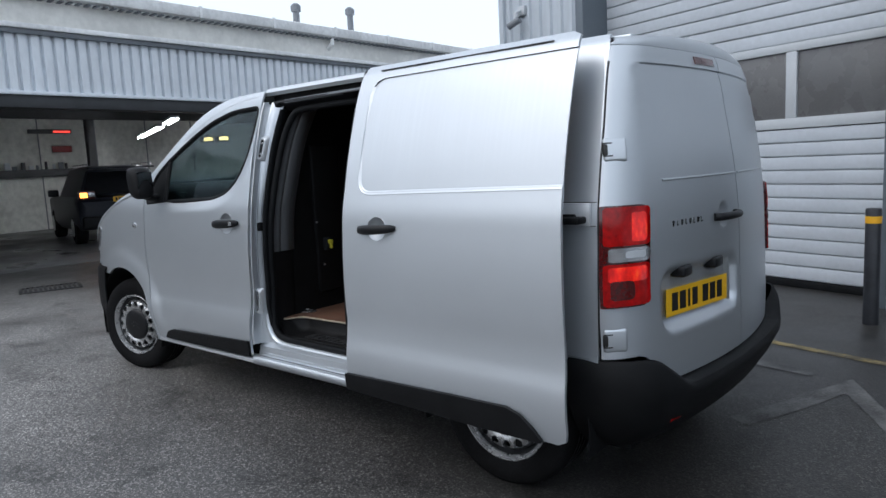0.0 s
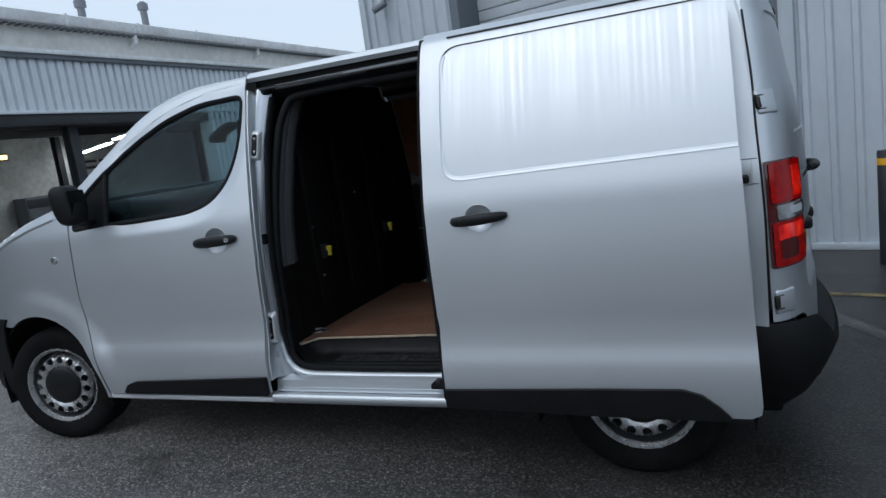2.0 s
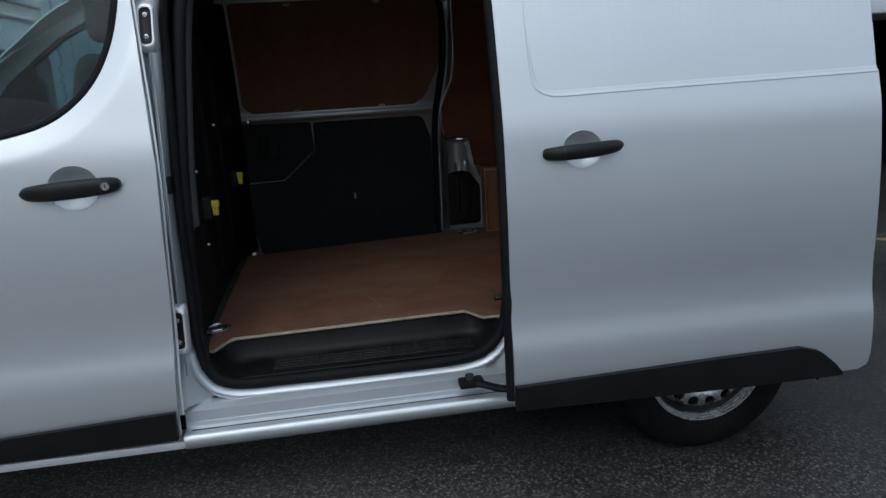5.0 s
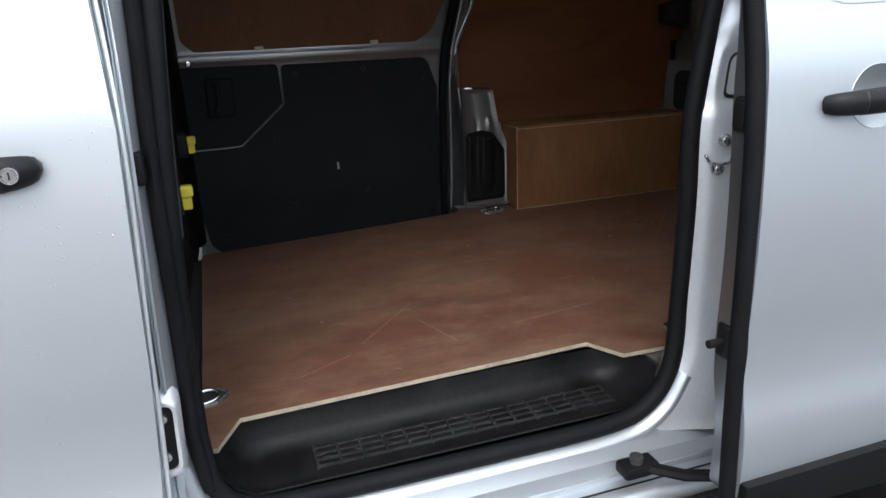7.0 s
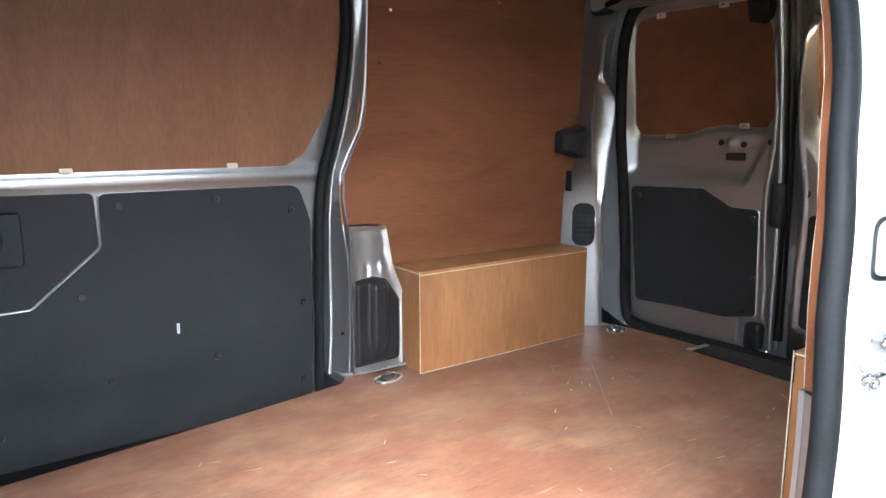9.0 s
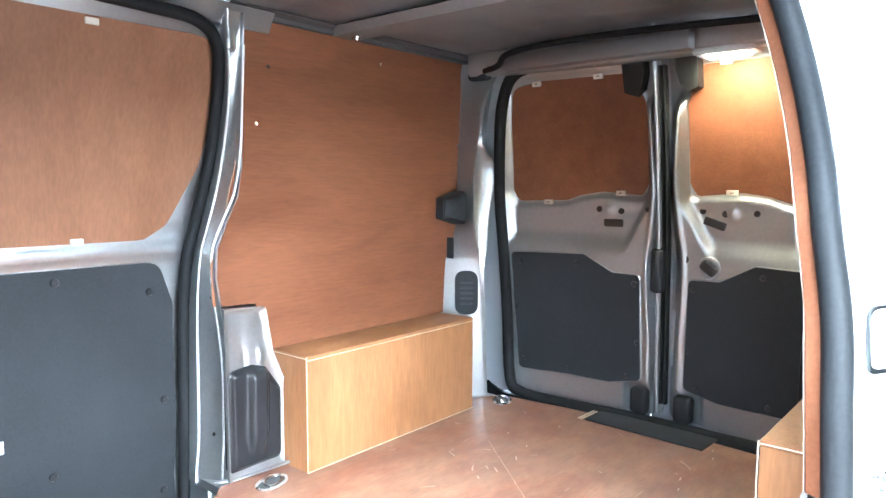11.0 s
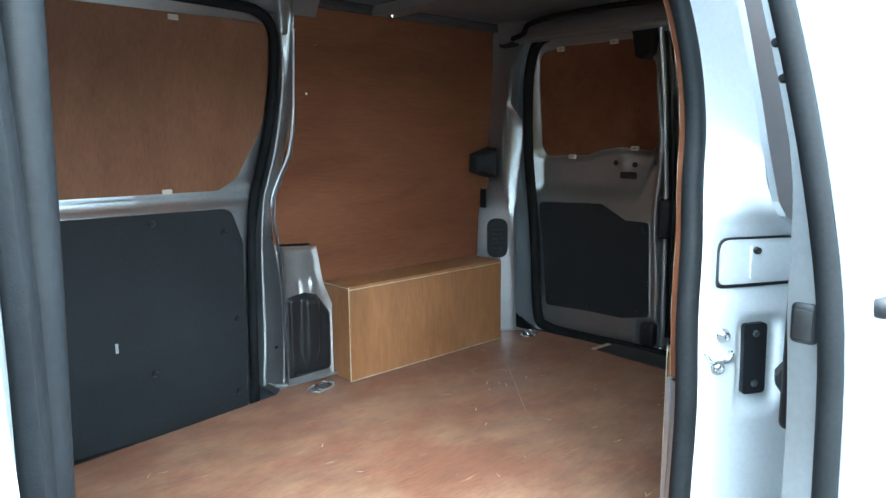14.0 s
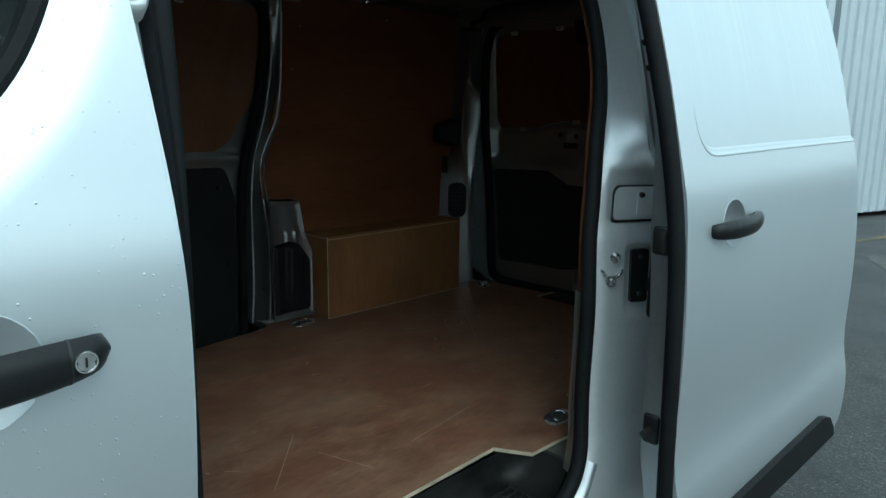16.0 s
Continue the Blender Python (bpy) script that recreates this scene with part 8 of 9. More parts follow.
def corner_pillar(mir):
    """Two pressed ridges part round a long hollow and meet again."""
    fl = (lambda p: Vector((p[0], VAN_W - p[1], p[2]))) if mir else Vector
    cols = []
    for z in DZ:
        a, w = RIDGE_L(z), max(0.008, GAP_LR(z))
        b, lean = a + w, 0.045 * step01(1.55, 1.85, z)
        v = min(0.034, 0.40 * (w - 0.008))
        s0 = 0.348 + 0.060 * step01(1.05, 1.20, z)
        side = [(s0 - 0.004, 1.650), (s0, 1.640), (s0 * 0.55 + a * 0.45, 1.588), (s0 * 0.15 + a * 0.85, 1.546), (a - 0.002, 1.534), (a, 1.528), (a + min(0.008, w * 0.3), 1.534 + 0.3 * v),
                (a + w * 0.40, 1.534 + v), (b - min(0.026, w * 0.32), 1.530 + 0.8 * v), (b - min(0.010, w * 0.2), 1.527 + 0.1 * v), (b, 1.524), (b + 0.006, 1.531), (b + 0.016, 1.552), (max(0.512, b + 0.022), 1.572), (max(0.530, b + 0.030), 1.585)]
        cols.append([fl((x, y - lean, z)) for x, y in side])
    bm = bmesh.new()
    ruled(bm, [list(r) for r in zip(*cols)], 0.005)
    return part("corner_pillar", bm, INNER, van, "grey pressed rear corner pillar with a long hollow", angle=70)


cp = corner_pillar(False)
corner_pillar(True)
bm = bmesh.new()
cov = [[bm.verts.new((x, y, z)) for x, y, z in ring] for ring in (
    ((0.285, 1.640, 1.228), (0.285, 1.640, 1.306), (0.395, 1.640, 1.334), (0.395, 1.640, 1.202)),
    ((0.280, 1.590, 1.232), (0.280, 1.590, 1.302), (0.388, 1.575, 1.330), (0.388, 1.575, 1.206)),
    ((0.300, 1.572, 1.240), (0.300, 1.572, 1.294), (0.372, 1.560, 1.318), (0.372, 1.560, 1.216)))]
for A, B in zip(cov, cov[1:]):
    for k in range(4):
        bm.faces.new((A[k], A[(k + 1) % 4], B[(k + 1) % 4], B[k]))
bm.faces.new(cov[0])
bm.faces.new(cov[-1])
bmesh.ops.bevel(bm, geom=bm.edges[:], offset=0.004, segments=2, affect="EDGES")
part("black_cover", bm, BOARD, cp, "black plastic cover")
part("trim_strip", box(bmesh.new(), (0.355, 1.610, 1.075), (0.363, 1.640, 1.155), 0.002), BOARD, cp)
lamp_o = rounded([(0.0, 0.862), (0.088, 0.862), (0.088, 1.030), (0.0, 1.030)], 0.040, 8)
FACE_A, FACE_B = Vector((0.370, 1.610)), Vector((0.424, 1.541))


def on_face(s, z, d):
    t = (FACE_B - FACE_A).normalized()
    p = FACE_A + t * s + Vector((t.y, -t.x)) * (0.012 - d)
    return (p.x, p.y, z)


oval = sheet("lamp_access_cover", lamp_o, on_face, 0.02, BOARD, cp, label="black oval access cover")
part("cover_rim", tube(bmesh.new(), [on_face(a, z, 0.010) for a, z in lamp_o], 0.004, 6, True), INNER, oval)
for k in range(5):
    z = 0.905 + 0.020 * k
    part("slat", tube(bmesh.new(), [on_face(0.020, z, -0.001), on_face(0.068, z, -0.001)], 0.003, 6), GLOSS, oval)
bm = bmesh.new()
box(bm, (0.395, 1.49, 1.735), (0.44, 1.58, 1.805), 0.015, 3)
part("black_cover", bm, BOARD, cp)

# rear doors from inside
WPLY = rounded([(1.480, 1.292), (1.28, 1.298), (1.22, 1.318), (1.14, 1.330), (0.99, 1.318), (0.965, 1.36), (0.963, 1.62), (1.010, 1.735), (1.36, 1.735), (1.478, 1.715), (1.492, 1.60), (1.500, 1.33)], [0.05, 0.05, 0.03, 0.03, 0.02, 0.03, 0.08, 0.03, 0.1, 0.05, 0.1, 0.05])
CENTRE_RIDGE = smooth_curve([(0.54, 0.950), (0.80, 0.950), (1.13, 0.957), (1.22, 0.944), (1.33, 0.934), (1.52, 0.944), (1.60, 0.956), (1.66, 0.982), (1.72, 0.990), (1.80, 0.990)])


def back_in(y, z, d):
    """Inner skin of the rear doors: a sunk upper field over a sloping ledge, a rolled window edge, a bevelled meeting edge, a latch pocket."""
    f = y if y > 0.895 else 1.79 - y
    x = rear_x(y, z) - 0.078
    low = 1.104 + 0.150 * step01(1.06, 0.945, f)
    x += 0.030 * step01(low, low + 0.082, z) * step01(0.938, 0.972, f) * step01(1.535, 1.480, f)
    r = CENTRE_RIDGE(z)
    x += 0.050 * step01(r, r - 0.050, f) - 0.006 * math.exp(-((f - r) / 0.010) ** 2)
    if 1.24 < z < 1.79:
        x += 0.015 * step01(0.028, 0.0, poly_gap(WPLY, f, z))
    x += 0.020 * rr_mask(f, z, 0.922, 1.034, 0.50, 0.648, 0.010, 0.022)
    x = min(x, rear_x(y, z) - 0.034)
    x -= 0.012 * math.exp(-((f - 1.112) / 0.017) ** 2 - ((z - 1.266) / 0.020) ** 2)
    x += 0.006 * math.exp(-((f - 1.020) / 0.035) ** 2 - ((z - 1.262) / 0.018) ** 2)
    return (x + d, y, z)


def mirror_y(pts, far):
    return [(1.79 - a, b) for a, b in pts][::-1] if not far else pts


LEAF_IN = rounded([(0.908, 0.545), (1.465, 0.545), (1.505, 0.62), (1.530, 1.0), (1.545, 1.30), (1.515, 1.66), (1.470, 1.760), (0.908, 1.785)], [0.02, 0.06, 0.06, 0.1, 0.1, 0.1, 0.07, 0.02])
LBOARD = rounded([(1.488, 1.095), (1.195, 1.102), (1.085, 1.042), (0.982, 1.040), (0.972, 0.665), (1.09, 0.640), (1.455, 0.640)], [0.02, 0.02, 0.02, 0.02, 0.02, 0.02, 0.02])


def leaf_inside(far):
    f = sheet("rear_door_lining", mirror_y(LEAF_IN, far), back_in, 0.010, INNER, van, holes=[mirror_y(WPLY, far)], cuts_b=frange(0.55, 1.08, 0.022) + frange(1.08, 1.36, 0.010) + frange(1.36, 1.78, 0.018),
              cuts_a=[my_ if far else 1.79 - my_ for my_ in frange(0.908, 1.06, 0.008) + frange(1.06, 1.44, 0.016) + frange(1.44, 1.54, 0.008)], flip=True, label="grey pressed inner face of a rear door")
    my = (lambda y: y) if far else (lambda y: 1.79 - y)
    big = [(a + (0.012 if a > 1.25 else -0.012), b + (0.012 if b > 1.5 else -0.012)) for a, b in WPLY]
    sheet("window_plywood", mirror_y(big, far), lambda y, z, d: (rear_x(y, z) - 0.029 + d, y, z), 0.004, PLY, f, flip=True, label="reddish-brown plywood window blank", cuts_a=frange(0.4, 1.52, 0.08), cuts_b=frange(1.29, 1.74, 0.08))
    field = lambda y, z: rear_x(y, z) - 0.078
    part("board_lip", tube(bmesh.new(), [(field(y, z) - 0.001, y, z) for y, z in mirror_y(LBOARD, far)], 0.004, 6, True), INNER, f)
    lb = sheet("lower_board", mirror_y(LBOARD, far), lambda y, z, d: (field(y, z) - 0.0085 + d, y, z), 0.006, BOARD, f, flip=True, cuts_a=frange(0.4, 1.5, 0.08), label="charcoal hardboard door lining")
    for y, z in ((1.45, 1.06), (1.22, 1.07), (1.0, 1.01), (0.985, 0.80), (1.02, 0.675), (1.25, 0.665), (1.43, 0.68), (1.465, 0.88)):
        part("trim_clip", revolve(bmesh.new(), [(0, -0.004), (0.008, -0.003), (0.010, 0.0)], (field(my(y), z) - 0.009, my(y), z), (1, 0, 0), 10), GLOSS, lb)
    for y, z in ((1.374, 1.724), (1.135, 1.732), (1.354, 1.290), (1.069, 1.326)) if far else ((1.091, 1.735), (1.106, 1.330), (1.374, 1.724)):
        p = Vector((rear_x(my(y), z) - 0.037, my(y), z))
        c = part("panel_clip", box(bmesh.new(), p - Vector((0.006, 0.018, 0.009)), p + Vector((0.004, 0.018, 0.009)), 0.002), CLIP, f, "pale panel clip")
        part("clip_slot", box(bmesh.new(), p - Vector((0.007, 0.006, 0.0015)), p + Vector((0.0, 0.006, 0.0015))), PLATE_K, c)
    for y, z, r in ((1.148, 1.268, 0.011), (1.066, 1.262, 0.011), (0.955, 1.271, 0.009)) if far else ((1.013, 1.270, 0.011), (1.089, 1.262, 0.011), (1.187, 1.266, 0.010)):
        part("access_hole", revolve(bmesh.new(), [(0, -0.001), (r, -0.001), (r, 0.006)], (back_in(my(y), z, 0)[0] - 0.001, my(y), z), (1, 0, 0), 14), PLATE_K, f)
    p = Vector((back_in(my(1.094), 1.222, 0)[0] - 0.003, my(1.094) if far else 0.735, 1.219 if far else 1.230))
    tilt = Matrix.Translation(p) @ Matrix.Rotation(0.0 if far else radians(18), 4, "X") @ Matrix.Translation(-p)
    part("slot", box(bmesh.new(), p - Vector((0.004, 0.037, 0.014)), p + Vector((0.006, 0.037, 0.014)), 0.005, m=tilt), PLATE_K, f, "black access slot")
    # top corner cover and bottom latch
    corner = [(1.022, 1.780), (1.020, 1.662), (0.990, 1.650), (0.962, 1.672), (0.948, 1.722), (0.948, 1.770)]
    sheet("corner_cover", mirror_y(rounded(corner, 0.008), far), lambda y, z, d: (field(y, z) - 0.016 + d, y, z), 0.050, BLACK, f, flip=True, label="black plastic corner cover")
    p = Vector((field(my(0.974), 0.592) - 0.004, my(0.974), 0.592))
    part("bottom_latch", box(bmesh.new(), p - Vector((0.020, 0.034, 0.048)), p + Vector((0.026, 0.034, 0.050)), 0.019, 3), GLOSS, f, "black bottom latch")
    if not far:
        p = (field(0.742, 1.085) - 0.002, 0.742, 1.085)
        rel = part("inner_release", revolve(bmesh.new(), [(0.030, -0.006), (0.036, -0.006), (0.039, 0.004)], p, (1, 0, 0), 20), INNER, f, "silver ring round the inner door release")
        part("release_grip", box(bmesh.new(), Vector(p) - Vector((0.010, 0.030, 0.018)), Vector(p) + Vector((0.004, 0.030, 0.018)), 0.009, 3, m=Matrix.Translation(p) @ Matrix.Rotation(radians(38), 4, "X") @ Matrix.Translation(-Vector(p))), PLATE_K, rel, "black release grip")
        part("access_hole", revolve(bmesh.new(), [(0, -0.001), (0.014, -0.001), (0.014, 0.004)], (field(0.825, 1.108) - 0.001, 0.825, 1.108), (1, 0, 0), 14), PLATE_K, f)
    return f


leaf_inside(True)
leaf_inside(False)
# middle gasket and lock bar
bm = bmesh.new()
ruled(bm, [[Vector((rear_x(0.96, z) - 0.078 + o, y, z)) for z in frange(0.545, 1.79, 0.05)] for y, o in ((0.907, 0.012), (0.903, -0.004), (0.897, -0.006), (0.893, 0.010), (0.888, -0.006), (0.882, -0.004), (0.878, 0.012))], 0.004)
cg = part("centre_gasket", bm, RUBBER, van, "black gasket where the rear doors meet")
bm = bmesh.new()
tube(bm, [(rear_x(0.96, z) - 0.082, 0.914, z) for z in (0.56, 0.9, 1.2, 1.5, 1.77)], 0.007, 6)
part("lock_rod", bm, INNER, cg)
bm = bmesh.new()
box(bm, (0.598, 0.893, 0.985), (0.640, 0.940, 1.140), 0.016, 3)
part("lock_case", bm, BOARD, cg, "black lock case")
# seal round the rear opening
RS = [(1.505, 0.60), (1.530, 0.85), (1.548, 1.10), (1.556, 1.30), (1.540, 1.52), (1.515, 1.66), (1.455, 1.752), (1.34, 1.778), (1.15, 1.788), (0.96, 1.790)]
path = [(y, z) for y, z in RS] + [(VAN_W - y, z) for y, z in RS[-2::-1]] + [(0.46, 0.545), (0.60, 0.530), (0.96, 0.528), (1.32, 0.530), (1.46, 0.545)]
bm = bmesh.new()
tube(bm, smooth_path([(rear_x(y, z) - 0.098, 0.96 + (y - 0.96) * (0.965 - 0.032 * step01(0.65, 0.9, z)), z) for y, z in path], 4, True), 0.022, 10, True)
part("rear_opening_seal", bm, RUBBER, van, "black rubber seal of the rear opening")
# header over the rear doors, its raised tray, wires and lamp
bm = bmesh.new()
ruled(bm, [[Vector((x + 0.02 - 0.065 * ((y - 0.96) / 0.6) ** 2, y, z)) for y in [0.36 + 1.2 * k / 20 for k in range(21)]] for x, z in ((0.555, 1.782), (0.520, 1.772), (0.470, 1.748), (0.435, 1.748), (0.425, 1.760), (0.42, 1.83))], 0.005)
part("rear_header", bm, INNER, van, "grey pressed header over the rear doors", angle=55)
bm = bmesh.new()
box(bm, (0.372, 0.745, 1.752), (0.424, 1.405, 1.806), 0.004)
part("wiring_tray", bm, INNER, van, "pale grey wiring tray on the header")
bm = bmesh.new()
tube(bm, smooth_path([(0.40, 1.50, 1.765), (0.37, 1.42, 1.772), (0.34, 1.36, 1.80), (0.33, 1.20, 1.812), (0.33, 0.9, 1.812), (0.35, 0.5, 1.80)], 5), 0.011, 8)
part("wiring_loom", bm, RUBBER, van, "black wiring loom")
bm = bmesh.new()
box(bm, (0.425, 0.575, 1.738), (0.505, 0.755, 1.758), 0.008)
il = part("interior_lamp", bm, FRAME_LIGHT, van, "lit interior lamp")
bm = bmesh.new()
box(bm, (0.445, 0.600, 1.731), (0.490, 0.725, 1.742), 0.006)
part("lamp_lens", bm, INTERIOR_LAMP, il, "glowing warm lens")
# black threshold plate with a pale sawn slot at its end
TM = Matrix.Translation((0.532, 0.90, 0)) @ Matrix.Rotation(radians(-3), 4, "Z")
bm = bmesh.new()
box(bm, (-0.066, -0.215, FLOOR_Z + 0.0005), (0.060, 0.205, FLOOR_Z + 0.006), 0.002, m=TM)
tp = part("threshold_plate", bm, BOARD, van, "black threshold plate")
for dy in (0.216, 0.228):
    part("sawn_slot", box(bmesh.new(), (-0.068, dy, FLOOR_Z + 0.0004), (0.050, dy + 0.004, FLOOR_Z + 0.003), m=TM), PLY_EDGE, tp, "pale sawn edge")

# ceiling with pressed ribs and cross bows; interior dimness is put into its grey
bm = bmesh.new()
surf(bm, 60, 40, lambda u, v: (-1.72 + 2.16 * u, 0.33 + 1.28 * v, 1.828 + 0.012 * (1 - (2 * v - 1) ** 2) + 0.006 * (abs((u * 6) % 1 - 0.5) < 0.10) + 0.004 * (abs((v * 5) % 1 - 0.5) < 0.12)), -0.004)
part("ceiling", bm, CEILING, van, "ribbed steel ceiling, its grey darkened for shade", angle=60)
for x in (-1.05, -0.18):
    bm = bmesh.new()
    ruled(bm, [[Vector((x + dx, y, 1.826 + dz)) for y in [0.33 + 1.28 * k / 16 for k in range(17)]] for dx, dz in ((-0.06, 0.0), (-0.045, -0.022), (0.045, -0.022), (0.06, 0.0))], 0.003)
    cb = part("roof_bow", bm, CEILING, van, "pressed roof bow, its grey darkened for shade")
    bm = bmesh.new()
    revolve(bm, [(0, -0.014), (0.012, -0.012), (0.016, 0.0)], (x + 0.01, 1.565, 1.803), (0, 0, 1), 12)
    part("bow_bolt", bm, CHROME, cb)
for mir in (False, True):
    fl = (lambda p: Vector((p[0], VAN_W - p[1], p[2]))) if mir else Vector
    bm = bmesh.new()
    ruled(bm, [[fl((x, y, z)) for x in [-0.60 + 1.05 * k / 8 for k in range(9)]] for y, z in ((1.625, 1.802), (1.605, 1.808), (1.600, 1.818), (1.575, 1.828))], 0.004)
    part("roof_edge_rail", bm, DARK_STEEL if not mir else INNER, van)

# near side behind the opening: metal and plywood lining
sheet("near_quarter_metal", [(-0.655, 0.52), (0.43, 0.52), (0.43, 1.80), (-0.50, 1.80), (-0.50, 1.5), (-0.58, 1.30), (-0.655, 1.1)], lambda x, z, d: (x, P_SIDE(z) + 0.125 - 0.0 - d, z), 0.01, INNER, van, flip=True, cuts_b=frange(0.55, 1.8, 0.06))
sheet("near_plywood", [(0.38, 0.94), (0.42, 1.80), (-0.54, 1.80)] + [(S_REAR(z) + 0.026, z) for z in (1.70, 1.62, 1.54, 1.46, 1.38, 1.30, 1.22, 1.14, 1.06, 0.98, 0.94)], lambda x, z, d: (x, P_SIDE(z) + 0.170 - d, z), 0.005, PLY, van, flip=True, side_mat=PLY_EDGE, cuts_b=frange(0.94, 1.8, 0.05), label="brown plywood near-side lining with a pale sawn edge")

# metal below the near plywood and round the back of the pillar
nlow = lambda x, z, d: (x, P_SIDE(z) + 0.170 - d, z)
sheet("near_lower_metal", [(S_REAR(z) + 0.012, z) for z in (0.94, 0.85, 0.75, 0.65, 0.56, 0.52)] + [(-0.46, 0.52), (-0.46, 0.94)], nlow, 0.008, INNER, van, flip=True, cuts_b=frange(0.52, 0.94, 0.06))
bm = bmesh.new()
ruled(bm, [[Vector((S_REAR(z) + dx, P_SIDE(z) + dy, z)) for z in (0.50, 0.6, 0.7, 0.8, 0.9, 0.938)] for dx, dy in ((0.004, 0.13), (0.010, 0.150), (0.018, 0.166), (0.036, 0.1665))], 0.002)
part("pillar_return", bm, INNER, van)
bm = bmesh.new()
ruled(bm, [[Vector((S_REAR(z) + dx, P_SIDE(z) + dy, z)) for z in (0.942, 1.0, 1.05, 1.12, 1.18, 1.24, 1.29, 1.34, 1.40, 1.46, 1.52, 1.58, 1.64, 1.70, 1.74)] for dx, dy in ((0.010, 0.138), (0.014, 0.150), (0.020, 0.164), (0.026, 0.1665))], 0.002)
part("plywood_return", bm, PLY, van, "brown plywood edge strip behind the seal")

# bulkhead behind the seats
bm = bmesh.new()
def bulkhead_pt(u, v):
    z = 0.45 + 1.375 * v
    y0 = P_SIDE(z) + 0.15
    return (-1.705 - 0.02 * math.sin(math.pi * u) + 0.012 * math.sin(math.pi * v * 2), y0 + (VAN_W - 2 * y0) * u, z)


surf(bm, 20, 20, bulkhead_pt, -0.01)
bh = part("bulkhead", bm, BLACK, van, "black moulded bulkhead behind the seats")
for y in (0.50, 0.85, 1.20):
    bm = bmesh.new()
    box(bm, (-1.712, y, 0.62), (-1.688, y + 0.24, 1.55), 0.02, 3)
    part("raised_field", bm, BLACK, bh)
for y, z in ((0.58, 0.933), (1.337, 0.938)):
    bm = bmesh.new()
    box(bm, (-1.70, y - 0.026, z - 0.045), (-1.660, y + 0.026, z + 0.035), 0.010, 3)
    bl = part("release_catch", bm, BOARD, bh, "black catch with a yellow lever")
    bm = bmesh.new()
    box(bm, (-1.665, y - 0.012, z - 0.004), (-1.635, y + 0.012, z + 0.022), 0.005)
    part("lever", bm, YELLOW, bl, "yellow release lever")
    bm = bmesh.new()
    box(bm, (-1.662, y - 0.002, z - 0.034), (-1.640, y + 0.011, z - 0.003), 0.004)
    part("lever_tail", bm, YELLOW, bl)
for y, z in ((1.01, 1.20), (0.51, 1.07), (0.55, 0.80)):
    part("bolt_head", revolve(bmesh.new(), [(0, 0.010), (0.0055, 0.008), (0.007, 0.0)], (-1.688, y, z), (1, 0, 0), 10), STEEL, bh)
# grey trim beside the opening
bm = bmesh.new()
TZ = [0.93, 1.0, 1.1, 1.2, 1.3, 1.4, 1.5, 1.6, 1.7, 1.78]
ruled(bm, [[Vector((S_FRONT(z) + 0.016 + dx, tumble(z) + dy, z)) for z in TZ] for dx, dy in ((0.0, 0.012), (-0.003, 0.028), (0.004, 0.042), (0.007, 0.052), (0.003, 0.062), (-0.006, 0.070), (0.002, 0.082), (0.009, 0.098), (0.011, 0.114), (0.006, 0.130), (-0.004, 0.145), (-0.010, 0.168), (-0.035, 0.19))], -0.005)
part("pillar_trim", bm, TRIM_GLOSS, van, "satin grey ribbed pillar trim", angle=60)
bm = bmesh.new()
ruled(bm, [[Vector((S_FRONT(z) + 0.012 + dx, tumble(z) + dy, z)) for z in (0.47, 0.55, 0.65, 0.75, 0.85, 0.925)] for dx, dy in ((0.0, 0.012), (0.0, 0.08), (-0.01, 0.16), (-0.035, 0.19))], -0.005)
part("lower_pillar_trim", bm, BLACK, van)

# lashing rings let into the floor
def ring(x, y, turn):
    m = Matrix.Translation((x, y, FLOOR_Z)) @ Matrix.Rotation(radians(turn), 4, "Z")
    bm = bmesh.new()
    vs = [(m @ Vector((0.052 * math.cos(a), 0.032 * math.sin(a), 0.0008))) for a in [2 * math.pi * k / 24 for k in range(24)]]
    tube(bm, [v + Vector((0, 0, 0.0015)) for v in vs], 0.004, 6, True)
    r = part("lashing_ring", bm, STEEL, van, "bright lashing ring in a floor cup")
    bm = bmesh.new()
    bm.faces.new([bm.verts.new(v) for v in vs])
    part("cup", bm, DARK_STEEL, r)
    bm = bmesh.new()
    tube(bm, [m @ Vector((0.030 * math.cos(a) + 0.004, 0.017 * math.sin(a), 0.006 + 0.006 * math.sin(a))) for a in [2 * math.pi * k / 20 for k in range(20)]], 0.0042, 8, True)
    part("ring", bm, CHROME, r)


for x, y, t in ((-0.545, 1.520, 15), (0.470, 1.455, 30), (-0.535, 0.300, 10), (-1.672, 0.385, 20), (0.45, 0.45, -30)):
    ring(x, y, t)
# pale chips and scratches on the boards
rnd = random.Random(5)
bm = bmesh.new()
for k in range(40):
    x, y, a, l = rnd.uniform(-1.5, 0.45), rnd.uniform(0.36, 1.46), rnd.uniform(0, 3.14), rnd.uniform(0.006, 0.022)
    w = rnd.uniform(0.0007, 0.0018)
    d, n = Vector((math.cos(a), math.sin(a), 0)), Vector((-math.sin(a), math.cos(a), 0))
    c = Vector((x, y, FLOOR_Z + 0.0004))
    bm.faces.new([bm.verts.new(q) for q in (c - d * l - n * w, c + d * l - n * w * 0.3, c + d * l + n * w * 0.3, c - d * l + n * w)])
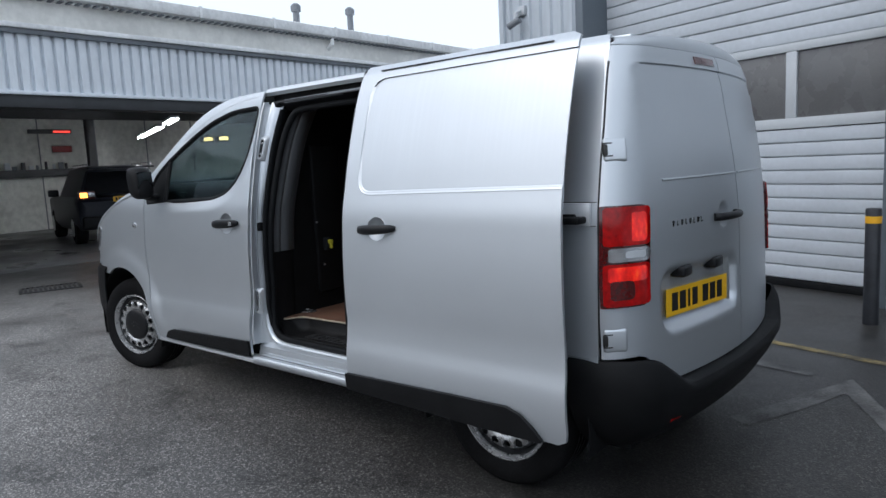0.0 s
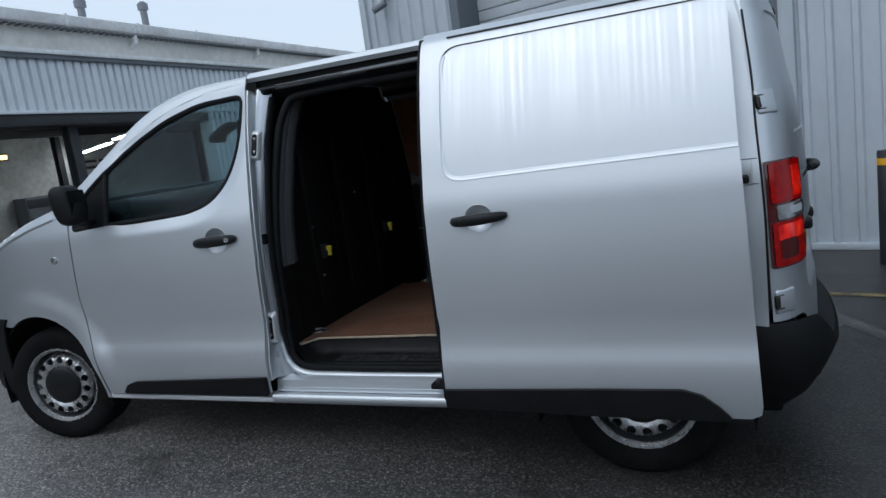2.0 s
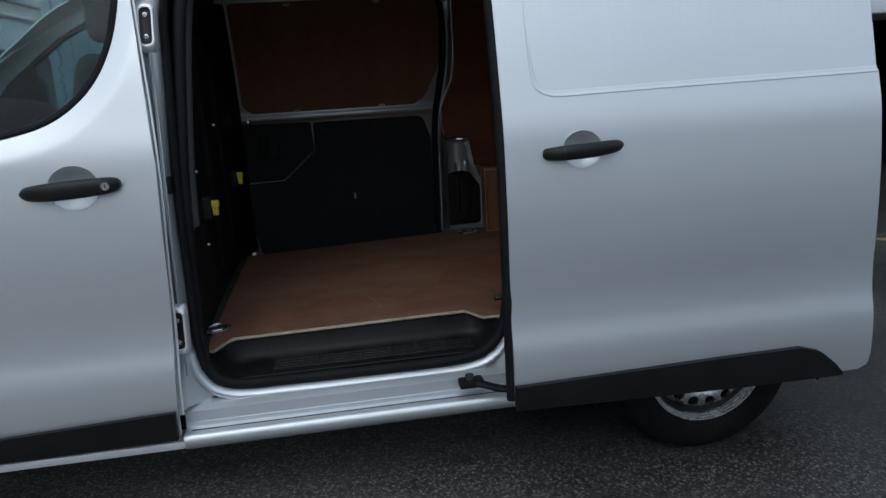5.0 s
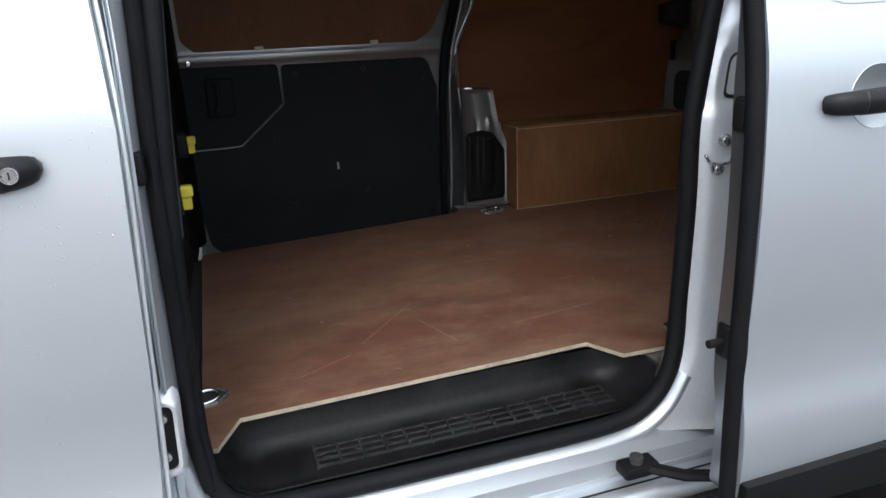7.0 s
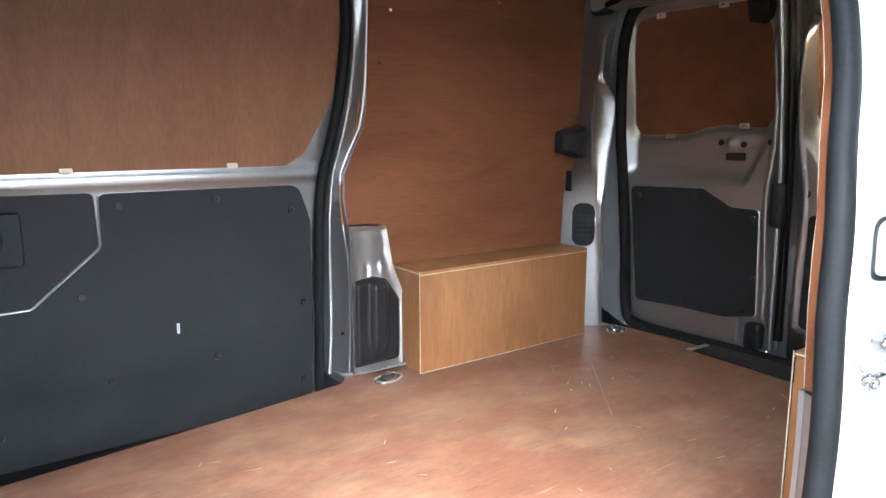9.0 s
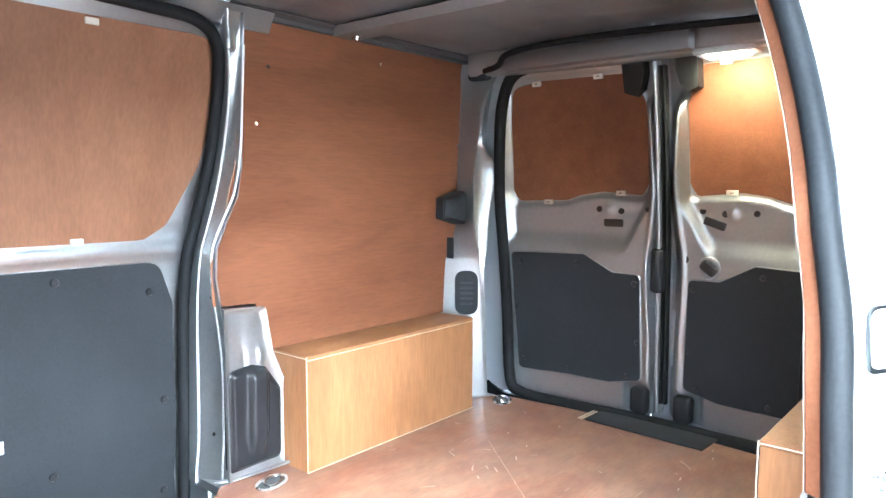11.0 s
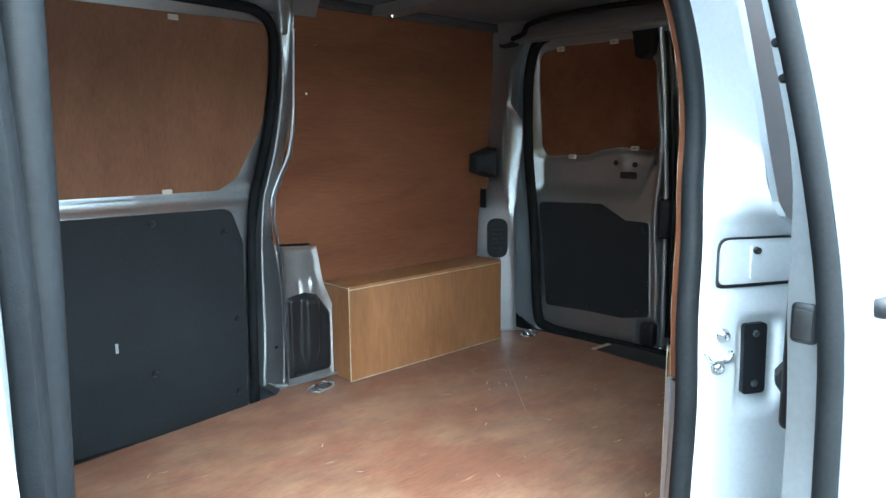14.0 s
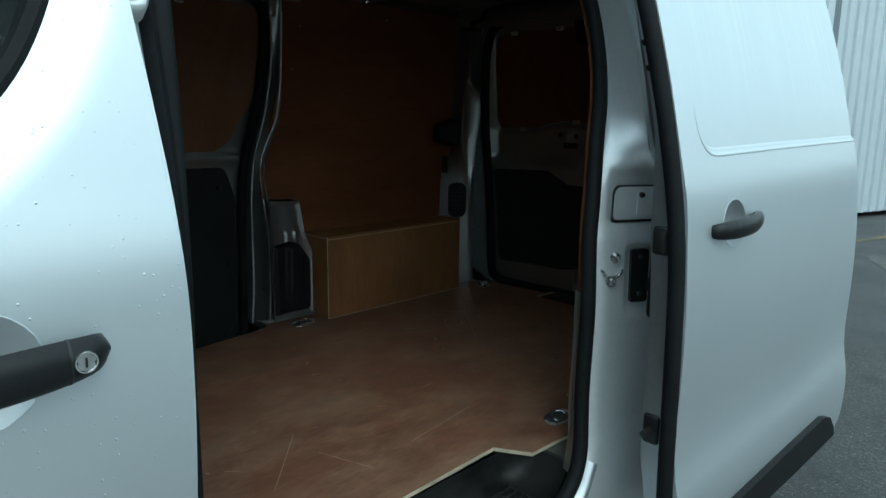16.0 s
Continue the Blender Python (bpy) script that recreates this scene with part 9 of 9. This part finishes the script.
for x, y, a, l in ((0.36, 1.14, 0.3, 0.008), (0.197, 1.24, 0.5, 0.006), (0.141, 1.13, 0.6, 0.008), (-0.075, 1.128, 0.9, 0.012), (-0.07, 1.10, 0.9, 0.016), (0.036, 1.10, 0.6, 0.014), (-0.115, 1.15, 0.2, 0.006), (-0.145, 1.108, 0.9, 0.008),
                   (0.325, 0.695, 0.9, 0.022), (0.302, 0.672, 0.4, 0.006), (0.213, 0.665, 0.2, 0.010), (0.144, 0.644, 0.1, 0.008), (0.484, 0.666, 0.3, 0.008), (0.42, 0.644, 0.2, 0.009), (-0.30, 1.02, 0.7, 0.012), (-0.36, 0.92, 0.5, 0.009)):
    d, n = Vector((math.cos(a), math.sin(a), 0)), Vector((-math.sin(a), math.cos(a), 0))
    c = Vector((x, y, FLOOR_Z + 0.0005))
    bm.faces.new([bm.verts.new(q) for q in (c - d * l - n * 0.002, c + d * l - n * 0.001, c + d * l + n * 0.0012, c - d * l + n * 0.0016)])
for x0, y0, x1, y1 in ((-1.30, 0.52, -1.12, 0.72), (-1.13, 0.60, -1.08, 0.44), (-0.92, 0.48, -0.66, 0.52), (-1.48, 0.40, -1.34, 0.47), (-0.2, 0.9, 0.1, 1.25)):
    a, b = Vector((x0, y0, FLOOR_Z + 0.0004)), Vector((x1, y1, FLOOR_Z + 0.0004))
    n = Vector((-(b - a).y, (b - a).x, 0)).normalized() * 0.0005
    bm.faces.new([bm.verts.new(q) for q in (a - n, b - n, b + n, a + n)])
tagged(part("floor_scratches", bm, SCUFF, van, "pale scratches and chips"), kind="stuff")

# ---- cabin seen through the side window ----
def seat(y0, y1):
    st = part("seat", box(bmesh.new(), (-2.52, y0, 0.72), (-2.0, y1, 0.90), 0.05, 4), FABRIC, van, "dark cloth cab seat")
    bm = bmesh.new()
    box(bm, (-0.07, y0 + 0.02, 0.0), (0.07, y1 - 0.02, 0.62), 0.05, 4, m=Matrix.Translation((-2.0, 0, 0.86)) @ Matrix.Rotation(radians(14), 4, "Y"))
    part("backrest", bm, FABRIC, st)
    bm = bmesh.new()
    c = (y0 + y1) / 2
    box(bm, (-1.90, c - 0.13, 1.50), (-1.80, c + 0.13, 1.68), 0.035, 4)
    part("headrest", bm, FABRIC, st)
    bm = bmesh.new()
    box(bm, (-2.45, y0 + 0.05, 0.45), (-2.05, y1 - 0.05, 0.73), 0.02)
    part("seat_base", bm, CABIN, st)


seat(0.18, 0.64)
seat(0.66, 1.06)
seat(1.20, 1.70)
bm = bmesh.new()
DASH = smooth_curve([(-3.10, 1.275), (-2.98, 1.300), (-2.85, 1.322), (-2.70, 1.326), (-2.60, 1.310), (-2.55, 1.275), (-2.52, 1.20), (-2.51, 1.10)])


def dash_top(u, v):
    end = max(0.0, 1 - min(u, 1 - u) / 0.05)
    x = -2.51 - 0.56 * v - 0.05 * end * end * (1 - v)
    return (x, 0.13 + 1.66 * u, DASH(x) - 0.05 * end ** 3 + 0.02 * math.exp(-((u - 0.75) / 0.13) ** 2) * math.sin(math.pi * min(1, v * 1.6)))


surf(bm, 28, 24, dash_top, -0.02)
dash = part("dashboard", bm, CABIN, van, "dark grey dashboard")
for y in (0.128, 1.766):
    bm = bmesh.new()
    box(bm, (-3.02, y, 0.80), (-2.53, y + 0.028, 1.29), 0.012)
    part("dash_end", bm, CABIN, dash)
bm = bmesh.new()
surf(bm, 14, 6, lambda u, v: (-2.52 - 0.10 * v * v, 0.14 + 1.64 * u, 1.14 - 0.45 * v), 0.02)
part("lower_dash", bm, CABIN, dash)
bm = bmesh.new()
WC = Matrix.Translation((-2.42, 1.42, 1.10)) @ Matrix.Rotation(radians(62), 4, "Y")
tube(bm, [WC @ Vector((0.18 * math.cos(a), 0.18 * math.sin(a), 0)) for a in [2 * math.pi * k / 32 for k in range(32)]], 0.014, 8, True)
for a in (0.0, 2.1, 4.2):
    tube(bm, [WC @ Vector((0, 0, -0.03)), WC @ Vector((0.18 * math.cos(a), 0.18 * math.sin(a), 0))], 0.016, 6)
part("steering_wheel", bm, CABIN, dash, "dark steering wheel")
bm = bmesh.new()
box(bm, (-2.60, 0.90, 1.605), (-2.57, 1.05, 1.655), 0.014)
im = part("rear_view_mirror", bm, CABIN, van)
bm = bmesh.new()
tube(bm, [(-2.58, 0.97, 1.63), (-2.54, 0.97, 1.68)], 0.014, 6)
part("mirror_stem", bm, CABIN, im)
bm = bmesh.new()
box(bm, (-0.07, -0.06, -0.04), (0.10, 0.06, 0.0), 0.015, m=Matrix.Translation((-2.545, 0.97, 1.682)) @ Matrix.Rotation(radians(-25.7), 4, "Y"))
part("sensor_cover", bm, CABIN, im, "black sensor cover on the windscreen")
for mir in (False, True):
    fl = (lambda p: Vector((p[0], VAN_W - p[1], p[2]))) if mir else Vector
    bm = bmesh.new()
    ruled(bm, [[fl((x, side_y(x, z) + o, z)) for x in [-2.86 + 1.1 * k / 8 for k in range(9)]] for z, o in ((0.40, 0.07), (0.8, 0.08), (1.15, 0.075), (1.225, 0.05), (1.23, 0.02))], 0.008)
    part("door_trim", bm, CABIN, van)
bm = bmesh.new()
box(bm, (-3.0, 0.12, 0.40), (-1.74, 1.80, 0.46), 0.01)
part("cabin_floor", bm, CABIN, van)
bm = bmesh.new()
surf(bm, 10, 8, lambda u, v: (-2.10 + 0.39 * u, 0.30 + 1.32 * v, 1.835 + 0.012 * (1 - (2 * v - 1) ** 2)), -0.006)
part("headlining", bm, TRIM_GREY, van)
bm = bmesh.new()
surf(bm, 6, 8, lambda u, v: (-2.98 - 0.02 * u, 0.13 + 1.66 * v, 0.40 + 0.86 * u), 0.01)
part("firewall", bm, BLACK, van)
